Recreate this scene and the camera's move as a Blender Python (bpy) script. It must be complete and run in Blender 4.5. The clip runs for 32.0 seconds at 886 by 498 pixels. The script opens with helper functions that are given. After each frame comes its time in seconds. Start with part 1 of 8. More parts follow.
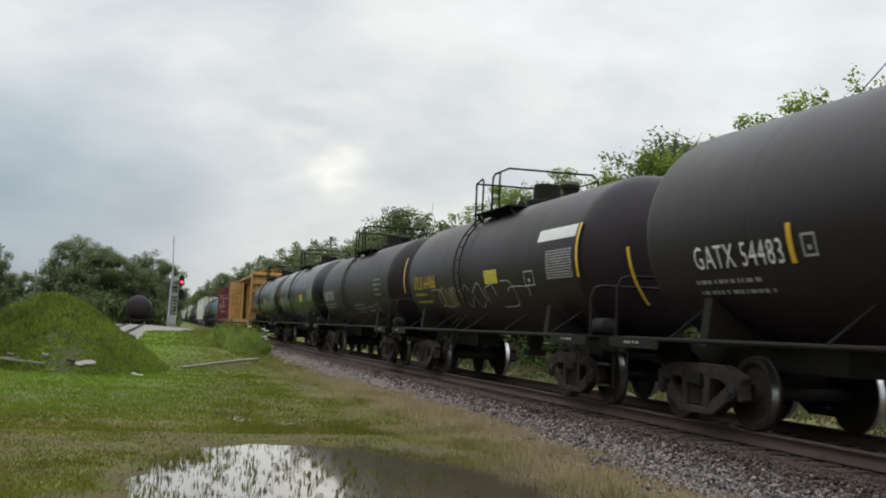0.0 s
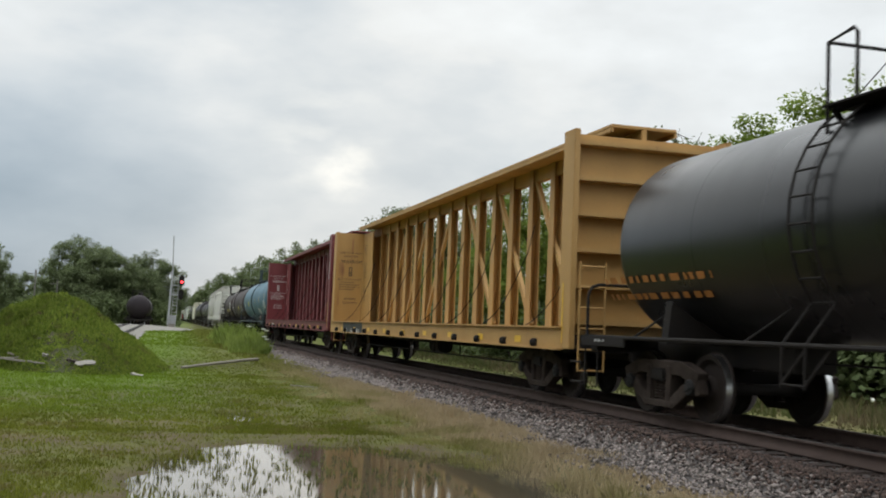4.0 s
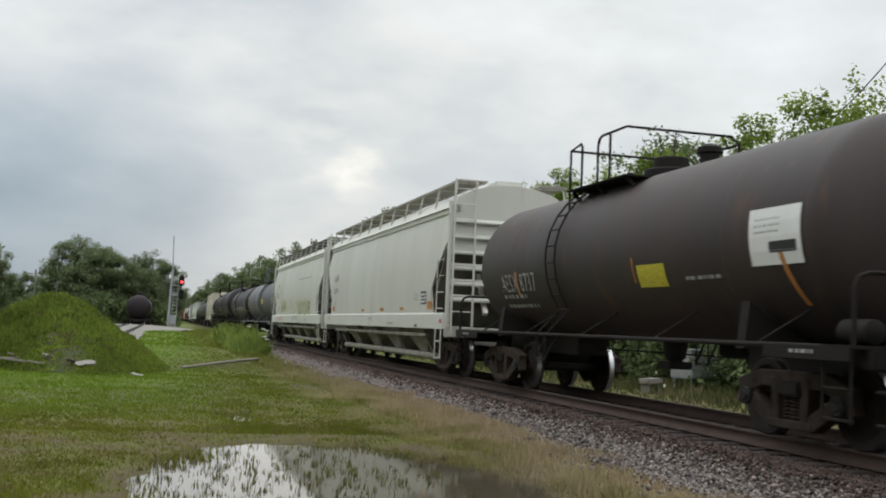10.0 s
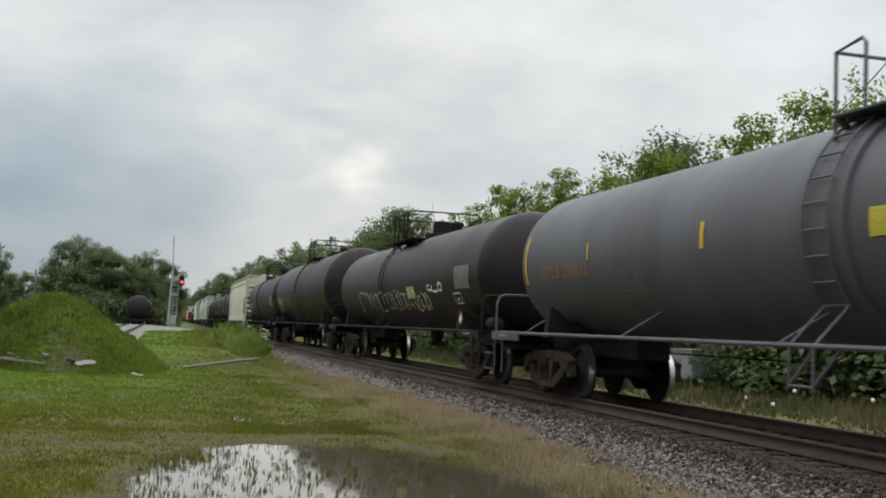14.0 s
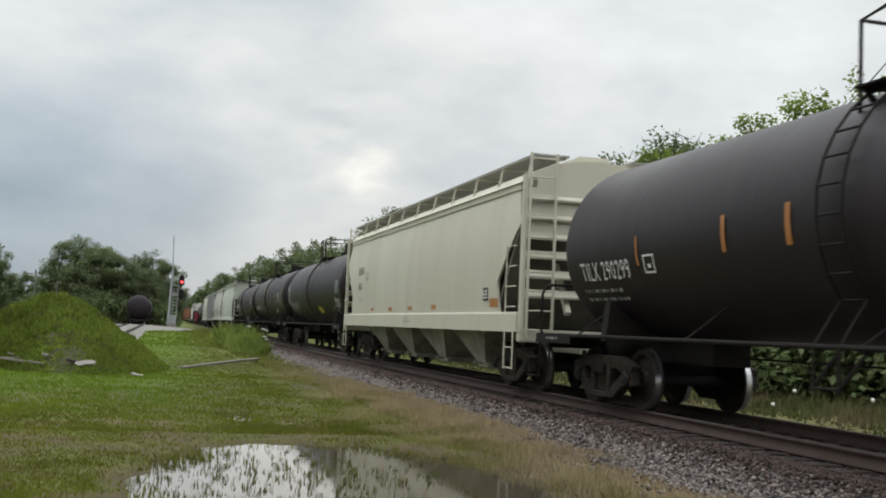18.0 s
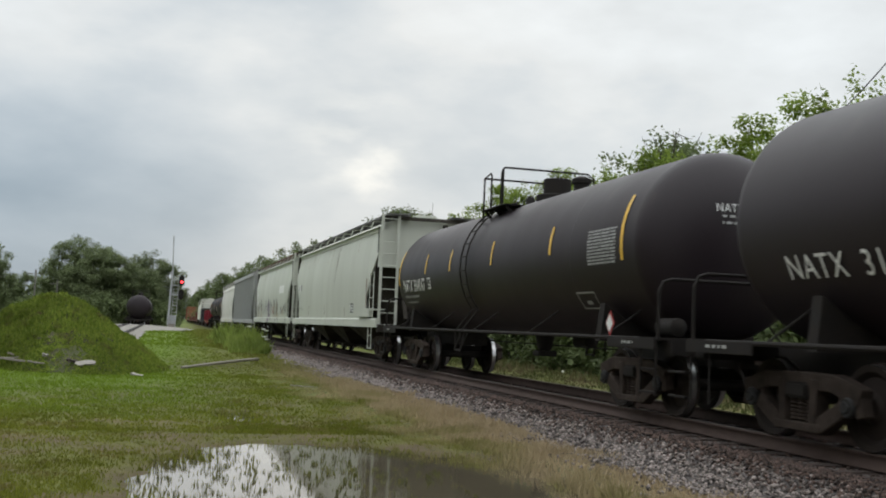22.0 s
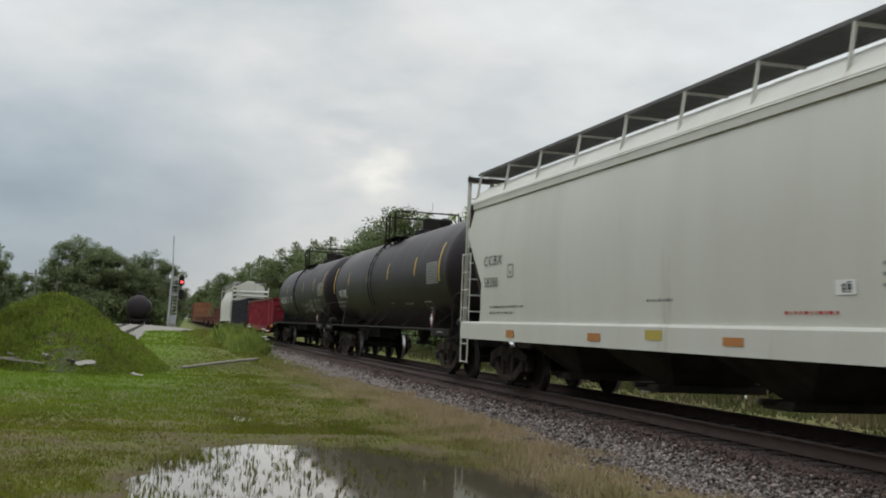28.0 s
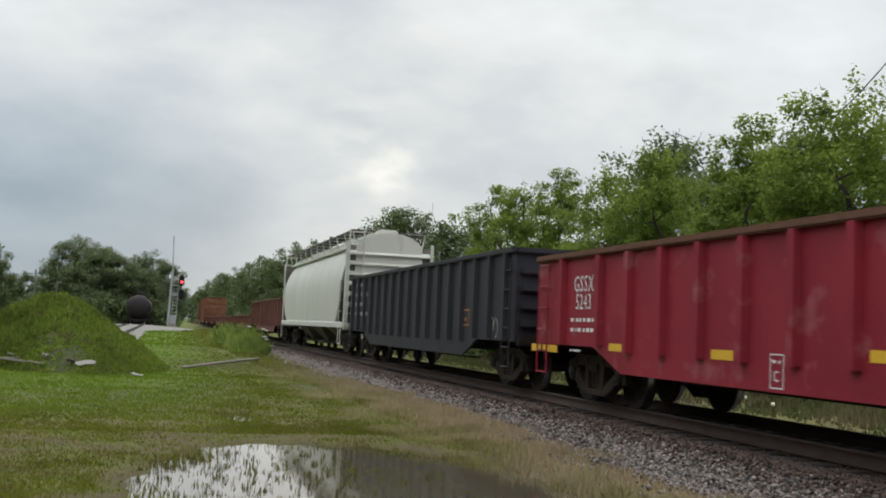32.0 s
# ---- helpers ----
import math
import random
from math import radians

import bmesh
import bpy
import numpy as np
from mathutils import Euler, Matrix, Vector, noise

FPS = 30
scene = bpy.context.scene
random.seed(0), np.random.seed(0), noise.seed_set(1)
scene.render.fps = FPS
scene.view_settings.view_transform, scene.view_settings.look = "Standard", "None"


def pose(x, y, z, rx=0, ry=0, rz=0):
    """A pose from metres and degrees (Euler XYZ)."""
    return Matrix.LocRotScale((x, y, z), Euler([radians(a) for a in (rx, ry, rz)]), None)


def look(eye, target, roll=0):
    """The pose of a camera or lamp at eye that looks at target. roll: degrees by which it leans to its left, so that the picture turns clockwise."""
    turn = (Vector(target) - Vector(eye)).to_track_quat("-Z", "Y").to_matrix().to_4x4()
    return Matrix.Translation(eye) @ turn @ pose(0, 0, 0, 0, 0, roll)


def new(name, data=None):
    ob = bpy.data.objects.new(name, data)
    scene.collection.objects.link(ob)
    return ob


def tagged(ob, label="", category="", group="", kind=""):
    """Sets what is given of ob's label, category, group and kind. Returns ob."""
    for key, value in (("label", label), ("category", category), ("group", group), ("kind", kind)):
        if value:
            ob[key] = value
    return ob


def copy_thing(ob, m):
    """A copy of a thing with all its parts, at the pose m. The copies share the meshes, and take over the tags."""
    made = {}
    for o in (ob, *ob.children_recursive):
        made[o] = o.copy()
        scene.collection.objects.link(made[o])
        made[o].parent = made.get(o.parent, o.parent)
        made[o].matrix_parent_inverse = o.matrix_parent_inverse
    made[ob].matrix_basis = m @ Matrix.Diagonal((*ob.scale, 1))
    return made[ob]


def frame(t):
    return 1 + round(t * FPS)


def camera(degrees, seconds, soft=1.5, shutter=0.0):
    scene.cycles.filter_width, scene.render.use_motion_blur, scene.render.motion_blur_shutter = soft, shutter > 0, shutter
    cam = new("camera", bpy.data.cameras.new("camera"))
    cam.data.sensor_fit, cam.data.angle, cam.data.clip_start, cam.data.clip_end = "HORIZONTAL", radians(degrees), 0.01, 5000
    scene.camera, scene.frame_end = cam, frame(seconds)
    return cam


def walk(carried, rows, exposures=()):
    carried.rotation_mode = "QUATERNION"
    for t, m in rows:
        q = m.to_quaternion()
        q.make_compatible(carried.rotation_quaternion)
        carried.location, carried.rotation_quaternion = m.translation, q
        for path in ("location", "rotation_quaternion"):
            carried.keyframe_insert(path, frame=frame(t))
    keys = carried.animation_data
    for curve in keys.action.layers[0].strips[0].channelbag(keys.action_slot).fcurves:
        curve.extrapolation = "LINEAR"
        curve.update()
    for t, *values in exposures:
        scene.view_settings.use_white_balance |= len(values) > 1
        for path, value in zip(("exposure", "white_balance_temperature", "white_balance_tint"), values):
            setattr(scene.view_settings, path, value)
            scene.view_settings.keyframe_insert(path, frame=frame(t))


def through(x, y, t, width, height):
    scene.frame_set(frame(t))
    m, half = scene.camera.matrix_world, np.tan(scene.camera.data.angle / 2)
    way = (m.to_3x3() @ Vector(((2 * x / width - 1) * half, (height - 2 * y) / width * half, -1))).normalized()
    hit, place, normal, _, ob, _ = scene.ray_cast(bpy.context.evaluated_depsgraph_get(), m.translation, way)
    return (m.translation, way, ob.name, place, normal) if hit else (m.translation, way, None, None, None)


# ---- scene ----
RAIL = 0.55            # top of the rails over the ground
NEAR_RAIL = 7.463      # the near rail's distance to the side of the camera
CURVE, STRAIGHT = 2.607e-4, 110.0
GAUGE = 1.505          # between the rail heads' middles


def side(y):
    """Where the near rail lies beside the camera's line, y metres ahead."""
    if y <= 0:
        return NEAR_RAIL
    if y < STRAIGHT:
        return NEAR_RAIL + 0.5 * CURVE * y * y
    return NEAR_RAIL + 0.5 * CURVE * STRAIGHT ** 2 + CURVE * STRAIGHT * (y - STRAIGHT)


def slope(y):
    return CURVE * min(max(y, 0.0), STRAIGHT)


def mid(y):
    return side(y) + GAUGE / 2


def view(yaw, pitch, roll, height):
    y, p = radians(yaw), radians(pitch)
    eye = Vector((0, 0, height))
    return look(eye, eye + Vector((math.sin(y) * math.cos(p), math.cos(y) * math.cos(p), math.sin(p))), roll)


cam = camera(45.33, 32.0, soft=1.9, shutter=0.12)
stand = view(15.965, 4.305, 2.396, RAIL + 1.10)
walk(cam, [(0.0, stand), (32.0, stand)], [(0.0, 0.0), (3.5, 0.02), (6.0, 0.06), (7.5, 0.02), (9.5, -0.02), (10.6, -0.06), (12.0, -0.15), (13.2, -0.14), (14.5, -0.06), (17.0, 0.0), (18.0, -0.03), (19.0, -0.17), (20.2, -0.06), (21.5, -0.02), (22.7, -0.02), (24.0, -0.14), (25.2, -0.15), (28.0, -0.18), (29.3, -0.06), (30.0, -0.02), (32.0, -0.04)])

# ---- light ----
SUN_AZ, SUN_EL = 12.0, 13.0
world = bpy.data.worlds.new("overcast_sky")
scene.world = world
world.use_nodes = True
wn = world.node_tree
wn.nodes.clear()
wsky = wn.nodes.new("ShaderNodeTexSky")
wsky.sky_type, wsky.sun_disc = "NISHITA", False
wsky.sun_elevation, wsky.sun_rotation = radians(SUN_EL), radians(SUN_AZ)
wbg = wn.nodes.new("ShaderNodeBackground")
wbg.inputs["Strength"].default_value = 0.06
wout = wn.nodes.new("ShaderNodeOutputWorld")
wn.links.new(wsky.outputs[0], wbg.inputs[0])
wn.links.new(wbg.outputs[0], wout.inputs[0])
sun = new("sun", bpy.data.lights.new("sun", "SUN"))
sun.data.energy, sun.data.angle, sun.data.color = 1.5, radians(25), (1.0, 0.95, 0.88)
_a, _e = radians(SUN_AZ), radians(SUN_EL)
SUN_WAY = Vector((math.sin(_a) * math.cos(_e), math.cos(_a) * math.cos(_e), math.sin(_e)))
sun.matrix_world = look(SUN_WAY * 100, (0, 0, 0))
scene.view_settings.exposure = 0.0


# ---- materials ----
def surface(name, colour, second=None, rough=0.6, spec=0.5, metal=0.0, scale=3.0, amount=0.5, grain=0.15, bump=0.2, stretch=(1, 1, 1), third=None, third_at=0.62, vary=0.0, fine=60.0):
    """A painted or weathered surface: two tones in patches, a third in stains, fine grain and relief."""
    m = bpy.data.materials.new(name)
    m.use_nodes = True
    t = m.node_tree
    n, link = t.nodes, t.links.new
    b = n["Principled BSDF"]
    co = n.new("ShaderNodeTexCoord")
    mp = n.new("ShaderNodeMapping")
    mp.inputs["Scale"].default_value = stretch
    link(co.outputs["Object"], mp.inputs[0])
    second = second or tuple(c * 0.7 for c in colour)
    big = n.new("ShaderNodeTexNoise")
    big.inputs["Scale"].default_value, big.inputs["Detail"].default_value = scale, 6
    link(mp.outputs[0], big.inputs[0])
    ramp = n.new("ShaderNodeMapRange")
    ramp.inputs[1].default_value, ramp.inputs[2].default_value = 0.35, 0.7
    ramp.inputs[3].default_value, ramp.inputs[4].default_value = 0.0, amount
    link(big.outputs[0], ramp.inputs[0])
    mix = n.new("ShaderNodeMix")
    mix.data_type = "RGBA"
    mix.inputs[6].default_value, mix.inputs[7].default_value = (*colour, 1), (*second, 1)
    link(ramp.outputs[0], mix.inputs[0])
    last = mix.outputs[2]
    if third:
        st = n.new("ShaderNodeTexNoise")
        st.inputs["Scale"].default_value, st.inputs["Detail"].default_value = scale * 2.3, 8
        link(mp.outputs[0], st.inputs[0])
        r2 = n.new("ShaderNodeMapRange")
        r2.inputs[1].default_value, r2.inputs[2].default_value = third_at, third_at + 0.12
        link(st.outputs[0], r2.inputs[0])
        m2 = n.new("ShaderNodeMix")
        m2.data_type = "RGBA"
        m2.inputs[7].default_value = (*third, 1)
        link(r2.outputs[0], m2.inputs[0])
        link(last, m2.inputs[6])
        last = m2.outputs[2]
    fn = n.new("ShaderNodeTexNoise")
    fn.inputs["Scale"].default_value, fn.inputs["Detail"].default_value = fine, 4
    link(co.outputs["Object"], fn.inputs[0])
    r3 = n.new("ShaderNodeMapRange")
    r3.inputs[3].default_value, r3.inputs[4].default_value = 1 - grain * 2, 1 + grain
    link(fn.outputs[0], r3.inputs[0])
    val = r3.outputs[0]
    if vary:
        oi = n.new("ShaderNodeObjectInfo")
        r4 = n.new("ShaderNodeMapRange")
        r4.inputs[3].default_value, r4.inputs[4].default_value = 1 - vary, 1 + vary
        link(oi.outputs["Random"], r4.inputs[0])
        mm = n.new("ShaderNodeMath")
        mm.operation = "MULTIPLY"
        link(val, mm.inputs[0])
        link(r4.outputs[0], mm.inputs[1])
        val = mm.outputs[0]
    sc = n.new("ShaderNodeVectorMath")
    sc.operation = "SCALE"
    link(last, sc.inputs[0])
    link(val, sc.inputs["Scale"])
    link(sc.outputs[0], b.inputs["Base Color"])
    b.inputs["Metallic"].default_value = metal
    b.inputs["Specular IOR Level"].default_value = spec
    rr = n.new("ShaderNodeMapRange")
    rr.inputs[3].default_value, rr.inputs[4].default_value = max(rough - 0.12, 0.05), min(rough + 0.15, 1)
    link(big.outputs[0], rr.inputs[0])
    link(rr.outputs[0], b.inputs["Roughness"])
    if bump:
        bp = n.new("ShaderNodeBump")
        bp.inputs["Strength"].default_value, bp.inputs["Distance"].default_value = bump, 0.01
        link(fn.outputs[0], bp.inputs["Height"])
        link(bp.outputs[0], b.inputs["Normal"])
    return m


def plain(name, colour, rough=0.6, metal=0.0):
    return surface(name, colour, rough=rough, metal=metal, amount=0.3, grain=0.08, bump=0.05)


STREAK = (1.6, 1.6, 0.25)
M = {}
M["tank_black"] = surface("black_tank_paint", (0.0175, 0.0123, 0.0150), (0.0292, 0.0215, 0.0248), rough=0.46, spec=0.24, scale=0.7, stretch=(1, 1, 0.5), amount=0.7, bump=0.04, third=(0.030, 0.023, 0.022), third_at=0.62)
M["tank_gloss"] = surface("glossy_black_tank_paint", (0.008, 0.008, 0.009), (0.012, 0.0118, 0.012), rough=0.28, spec=0.48, scale=0.8, stretch=STREAK, amount=0.7, bump=0.03, third=(0.024, 0.02, 0.018), third_at=0.66)
M["tank_grey"] = surface("faded_grey_tank_paint", (0.098, 0.098, 0.108), (0.066, 0.064, 0.071), rough=0.52, scale=0.7, stretch=STREAK, amount=0.7, bump=0.05, third=(0.10, 0.10, 0.10), third_at=0.66)
M["tank_blue"] = surface("blue_tank_paint", (0.062, 0.160, 0.220), (0.043, 0.112, 0.158), rough=0.48, scale=0.8, stretch=(1, 1, 0.5), amount=0.9, bump=0.05, third=(0.052, 0.088, 0.100), third_at=0.60)
M["tank_brown"] = surface("rusty_black_tank_paint", (0.034, 0.0268, 0.0275), (0.056, 0.041, 0.037), rough=0.55, spec=0.3, scale=0.7, stretch=STREAK, amount=0.9, bump=0.08, third=(0.085, 0.048, 0.030), third_at=0.60)
M["under"] = surface("dirty_black_steel", (0.0165, 0.0145, 0.0138), (0.029, 0.0235, 0.0195), rough=0.75, spec=0.16, scale=4, bump=0.2)
M["truck"] = surface("brown_dusted_cast_steel", (0.054, 0.041, 0.034), (0.026, 0.020, 0.017), rough=0.85, spec=0.12, scale=6, amount=0.9, bump=0.3, vary=0.2)
M["wheel"] = surface("dark_wheel_steel", (0.024, 0.0185, 0.0165), (0.038, 0.028, 0.023), rough=0.7, spec=0.16, scale=5, bump=0.15)
M["tread"] = plain("bright_worn_wheel_rim", (0.55, 0.55, 0.55), rough=0.3, metal=1.0)
M["rail_blue"] = surface("worn_blue_grey_rail_paint", (0.045, 0.066, 0.080), (0.026, 0.032, 0.037), rough=0.55, spec=0.3, scale=3.0, amount=0.8)
M["cap"] = surface("blue_grey_bearing_cap", (0.026, 0.026, 0.027), (0.018, 0.016, 0.015), rough=0.6, spec=0.2, metal=0.1, scale=9)
M["hop_white"] = surface("off_white_hopper_paint", (0.545, 0.540, 0.490), (0.48, 0.472, 0.42), rough=0.55, scale=0.6, stretch=STREAK, amount=0.7, grain=0.04, bump=0.03, third=(0.42, 0.395, 0.325), third_at=0.64)
M["hop_cream"] = surface("cream_hopper_paint", (0.570, 0.540, 0.440), (0.50, 0.470, 0.375), rough=0.55, scale=0.6, stretch=STREAK, amount=0.7, grain=0.04, bump=0.03, third=(0.43, 0.395, 0.31), third_at=0.64)
M["hop_green"] = surface("pale_grey_green_hopper_paint", (0.475, 0.490, 0.430), (0.415, 0.425, 0.370), rough=0.55, scale=0.6, stretch=STREAK, amount=0.7, grain=0.04, bump=0.03, third=(0.37, 0.365, 0.31), third_at=0.64)
M["hop_grey"] = surface("weathered_grey_hopper_paint", (0.30, 0.305, 0.30), (0.24, 0.24, 0.23), rough=0.6, scale=0.7, stretch=STREAK, amount=0.8, grain=0.06, bump=0.04, third=(0.18, 0.17, 0.155), third_at=0.64)
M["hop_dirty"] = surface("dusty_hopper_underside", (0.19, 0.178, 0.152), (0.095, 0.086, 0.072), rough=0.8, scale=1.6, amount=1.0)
# darker copy of hop_dirty: the shade below the car put into the colour
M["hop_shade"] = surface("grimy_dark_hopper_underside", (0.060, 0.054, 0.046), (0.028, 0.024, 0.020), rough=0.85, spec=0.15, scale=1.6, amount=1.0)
M["hop_pipe"] = surface("grimy_off_white_pipe_paint", (0.38, 0.365, 0.315), (0.20, 0.185, 0.155), rough=0.7, scale=2.5, amount=1.0)
M["grate"] = surface("galvanised_walkway_steel", (0.12, 0.115, 0.112), (0.075, 0.07, 0.066), rough=0.6, metal=0.3, scale=4)
M["pale_grate"] = surface("pale_painted_walkway_steel", (0.34, 0.32, 0.28), (0.25, 0.235, 0.20), rough=0.65, scale=4)
M["rust_grate"] = surface("rusted_walkway_steel", (0.13, 0.05, 0.04), (0.08, 0.035, 0.03), rough=0.8, scale=4)
M["cb_red"] = surface("oxide_red_car_paint", (0.185, 0.030, 0.035), (0.140, 0.025, 0.028), rough=0.55, scale=0.9, stretch=STREAK, amount=0.9, bump=0.06, third=(0.20, 0.055, 0.05), third_at=0.64)
M["cb_yellow"] = surface("faded_yellow_car_paint", (0.46, 0.27, 0.085), (0.37, 0.215, 0.075), rough=0.6, scale=0.9, stretch=STREAK, amount=0.9, bump=0.06, third=(0.26, 0.12, 0.055), third_at=0.66)
M["gon_red"] = surface("scuffed_red_gondola_paint", (0.27, 0.015, 0.031), (0.20, 0.013, 0.026), rough=0.6, spec=0.3, scale=0.9, amount=0.9, bump=0.08, third=(0.30, 0.075, 0.085), third_at=0.58)
M["gon_dark"] = surface("dark_slate_gondola_paint", (0.022, 0.021, 0.029), (0.034, 0.031, 0.038), rough=0.6, spec=0.3, scale=1.0, stretch=STREAK, amount=0.8, bump=0.08, third=(0.05, 0.045, 0.04), third_at=0.66)
M["gon_rust"] = surface("rust_red_gondola_paint", (0.16, 0.050, 0.033), (0.10, 0.035, 0.025), rough=0.8, scale=1.2, amount=0.9, bump=0.1)
M["orange"] = surface("rust_orange_car_paint", (0.25, 0.105, 0.05), (0.16, 0.065, 0.035), rough=0.8, scale=1.2, amount=0.9, bump=0.1)
M["rust"] = surface("flaky_rust", (0.13, 0.055, 0.03), (0.075, 0.035, 0.022), rough=0.9, scale=8, bump=0.3)
M["rust_run"] = surface("faint_rust_run", (0.30, 0.21, 0.13), (0.38, 0.33, 0.25), rough=0.8, scale=3)
M["white"] = plain("white_stencil_paint", (0.72, 0.72, 0.70))
M["dim_white"] = plain("faded_white_stencil_paint", (0.34, 0.34, 0.33))
M["black_mark"] = plain("black_stencil_paint", (0.025, 0.025, 0.025))
M["yellow"] = plain("yellow_reflective_tape", (0.72, 0.43, 0.03), rough=0.4)
M["sign_yellow"] = surface("printed_yellow_sign", (0.60, 0.52, 0.045), (0.42, 0.36, 0.035), rough=0.5, scale=7, amount=0.9, stretch=(1, 1, 5))
M["orange_mark"] = plain("orange_tape", (0.42, 0.17, 0.045), rough=0.5)
M["red_mark"] = plain("red_stencil_paint", (0.45, 0.05, 0.05))
M["pale_streak"] = surface("pale_chalky_wear", (0.62, 0.61, 0.56), (0.56, 0.55, 0.49), rough=0.7, scale=2.5, amount=1.0)
M["lime"] = plain("faded_lime_spray_paint", (0.40, 0.40, 0.18))
M["grey_mark"] = plain("grey_stencil_paint", (0.20, 0.20, 0.19))
M["dull_yellow"] = plain("dull_yellow_stencil_paint", (0.42, 0.33, 0.06))
M["silver"] = plain("silver_spray_paint", (0.42, 0.42, 0.43), rough=0.4)
M["tan_spray"] = plain("tan_spray_paint", (0.42, 0.39, 0.30))
M["mauve"] = plain("mauve_spray_paint", (0.27, 0.21, 0.27))
M["gal"] = surface("galvanised_steel", (0.42, 0.43, 0.44), (0.34, 0.35, 0.36), rough=0.45, metal=0.5, scale=6)
M["rail"] = surface("rusty_rail_steel", (0.062, 0.037, 0.029), (0.041, 0.026, 0.021), rough=0.85, scale=5, bump=0.2)
M["rail_top"] = plain("dull_rail_head", (0.10, 0.088, 0.082), rough=0.65, metal=0.6)
M["tie"] = surface("weathered_tie_wood", (0.045, 0.031, 0.026), (0.066, 0.048, 0.040), rough=0.95, scale=6, stretch=(0.3, 3, 3), bump=0.4, vary=0.25)
M["stone"] = surface("ballast_stone", (0.205, 0.180, 0.172), (0.112, 0.094, 0.088), rough=0.9, scale=9, amount=1.0, bump=0.4, vary=0.35)


# ---- geometry helpers ----
def part(name, bm, material, parent=None, label="", smooth=False):
    """Links a bmesh as one mesh object, under a thing or a part where one is given."""
    me = bpy.data.meshes.new(name)
    bm.to_mesh(me)
    bm.free()
    if smooth:
        for p in me.polygons:
            p.use_smooth = True
    me.materials.append(material)
    ob = new(name, me)
    if parent is not None:
        ob.parent = parent
    if label:
        tagged(ob, label)
    return ob


def again(ob, parent, m):
    """Another object on the same mesh."""
    o = new(ob.name.split(".")[0], ob.data)
    o.parent = parent
    o.matrix_basis = m
    if "label" in ob:
        o["label"] = ob["label"]
    return o


def box(bm, x0, x1, y0, y1, z0, z1, m=None):
    v = [bm.verts.new(c) for c in ((x0, y0, z0), (x1, y0, z0), (x1, y1, z0), (x0, y1, z0), (x0, y0, z1), (x1, y0, z1), (x1, y1, z1), (x0, y1, z1))]
    for f in ((3, 2, 1, 0), (4, 5, 6, 7), (0, 1, 5, 4), (1, 2, 6, 5), (2, 3, 7, 6), (3, 0, 4, 7)):
        bm.faces.new([v[i] for i in f])
    if m is not None:
        for c in v:
            c.co = m @ c.co
    return v


def rounded(bm, x0, x1, y0, y1, z0, z1, r=0.02):
    b = bmesh.new()
    box(b, x0, x1, y0, y1, z0, z1)
    bmesh.ops.bevel(b, geom=b.edges[:], offset=r, segments=2, affect="EDGES")
    me = bpy.data.meshes.new("tmp")
    b.to_mesh(me)
    b.free()
    bm.from_mesh(me)
    bpy.data.meshes.remove(me)


def bar(bm, p, q, r, seg=8, caps=True):
    """A round bar from p to q."""
    p, q = Vector(p), Vector(q)
    d = (q - p).normalized()
    a = d.orthogonal().normalized()
    b = d.cross(a)
    rings = []
    for c in (p, q):
        rings.append([bm.verts.new(c + r * (math.cos(i * math.tau / seg) * a + math.sin(i * math.tau / seg) * b)) for i in range(seg)])
    for i in range(seg):
        j = (i + 1) % seg
        bm.faces.new((rings[0][i], rings[0][j], rings[1][j], rings[1][i]))
    if caps:
        bm.faces.new(rings[0][::-1])
        bm.faces.new(rings[1])


def pipe(bm, pts, r, seg=6):
    """One bent round bar through the points."""
    pts = [Vector(p) for p in pts]
    rings, a = [], None
    for i, p in enumerate(pts):
        d = (pts[min(i + 1, len(pts) - 1)] - pts[max(i - 1, 0)]).normalized()
        a = d.orthogonal().normalized() if a is None else (a - d * a.dot(d)).normalized()
        b = d.cross(a)
        rings.append([bm.verts.new(p + r * (math.cos(k * math.tau / seg) * a + math.sin(k * math.tau / seg) * b)) for k in range(seg)])
    for p, q in zip(rings, rings[1:]):
        for k in range(seg):
            bm.faces.new((p[k], p[(k + 1) % seg], q[(k + 1) % seg], q[k]))
    bm.faces.new(rings[0][::-1])
    bm.faces.new(rings[-1])


def beam(bm, p, q, w, h, up=(0, 0, 1)):
    """A square beam from p to q, w wide and h deep."""
    p, q = Vector(p), Vector(q)
    d = (q - p).normalized()
    s = d.cross(Vector(up))
    s = s.normalized() if s.length > 1e-4 else d.orthogonal().normalized()
    u = s.cross(d)
    v = [bm.verts.new(c + s * (w / 2) * i + u * (h / 2) * j) for c in (p, q) for i, j in ((-1, -1), (1, -1), (1, 1), (-1, 1))]
    for f in ((3, 2, 1, 0), (4, 5, 6, 7), (0, 1, 5, 4), (1, 2, 6, 5), (2, 3, 7, 6), (3, 0, 4, 7)):
        bm.faces.new([v[i] for i in f])


def extrude(bm, outline, axis, a, b):
    """A prism: the outline (pairs) stands across the axis, from a to b."""
    def at(p, c):
        return {"x": (c, p[0], p[1]), "y": (p[0], c, p[1]), "z": (p[0], p[1], c)}[axis]
    lo = [bm.verts.new(at(p, a)) for p in outline]
    hi = [bm.verts.new(at(p, b)) for p in outline]
    n = len(outline)
    for i in range(n):
        bm.faces.new((lo[i], lo[(i + 1) % n], hi[(i + 1) % n], hi[i]))
    bm.faces.new(lo[::-1])
    bm.faces.new(hi)
    bmesh.ops.recalc_face_normals(bm, faces=bm.faces[:])


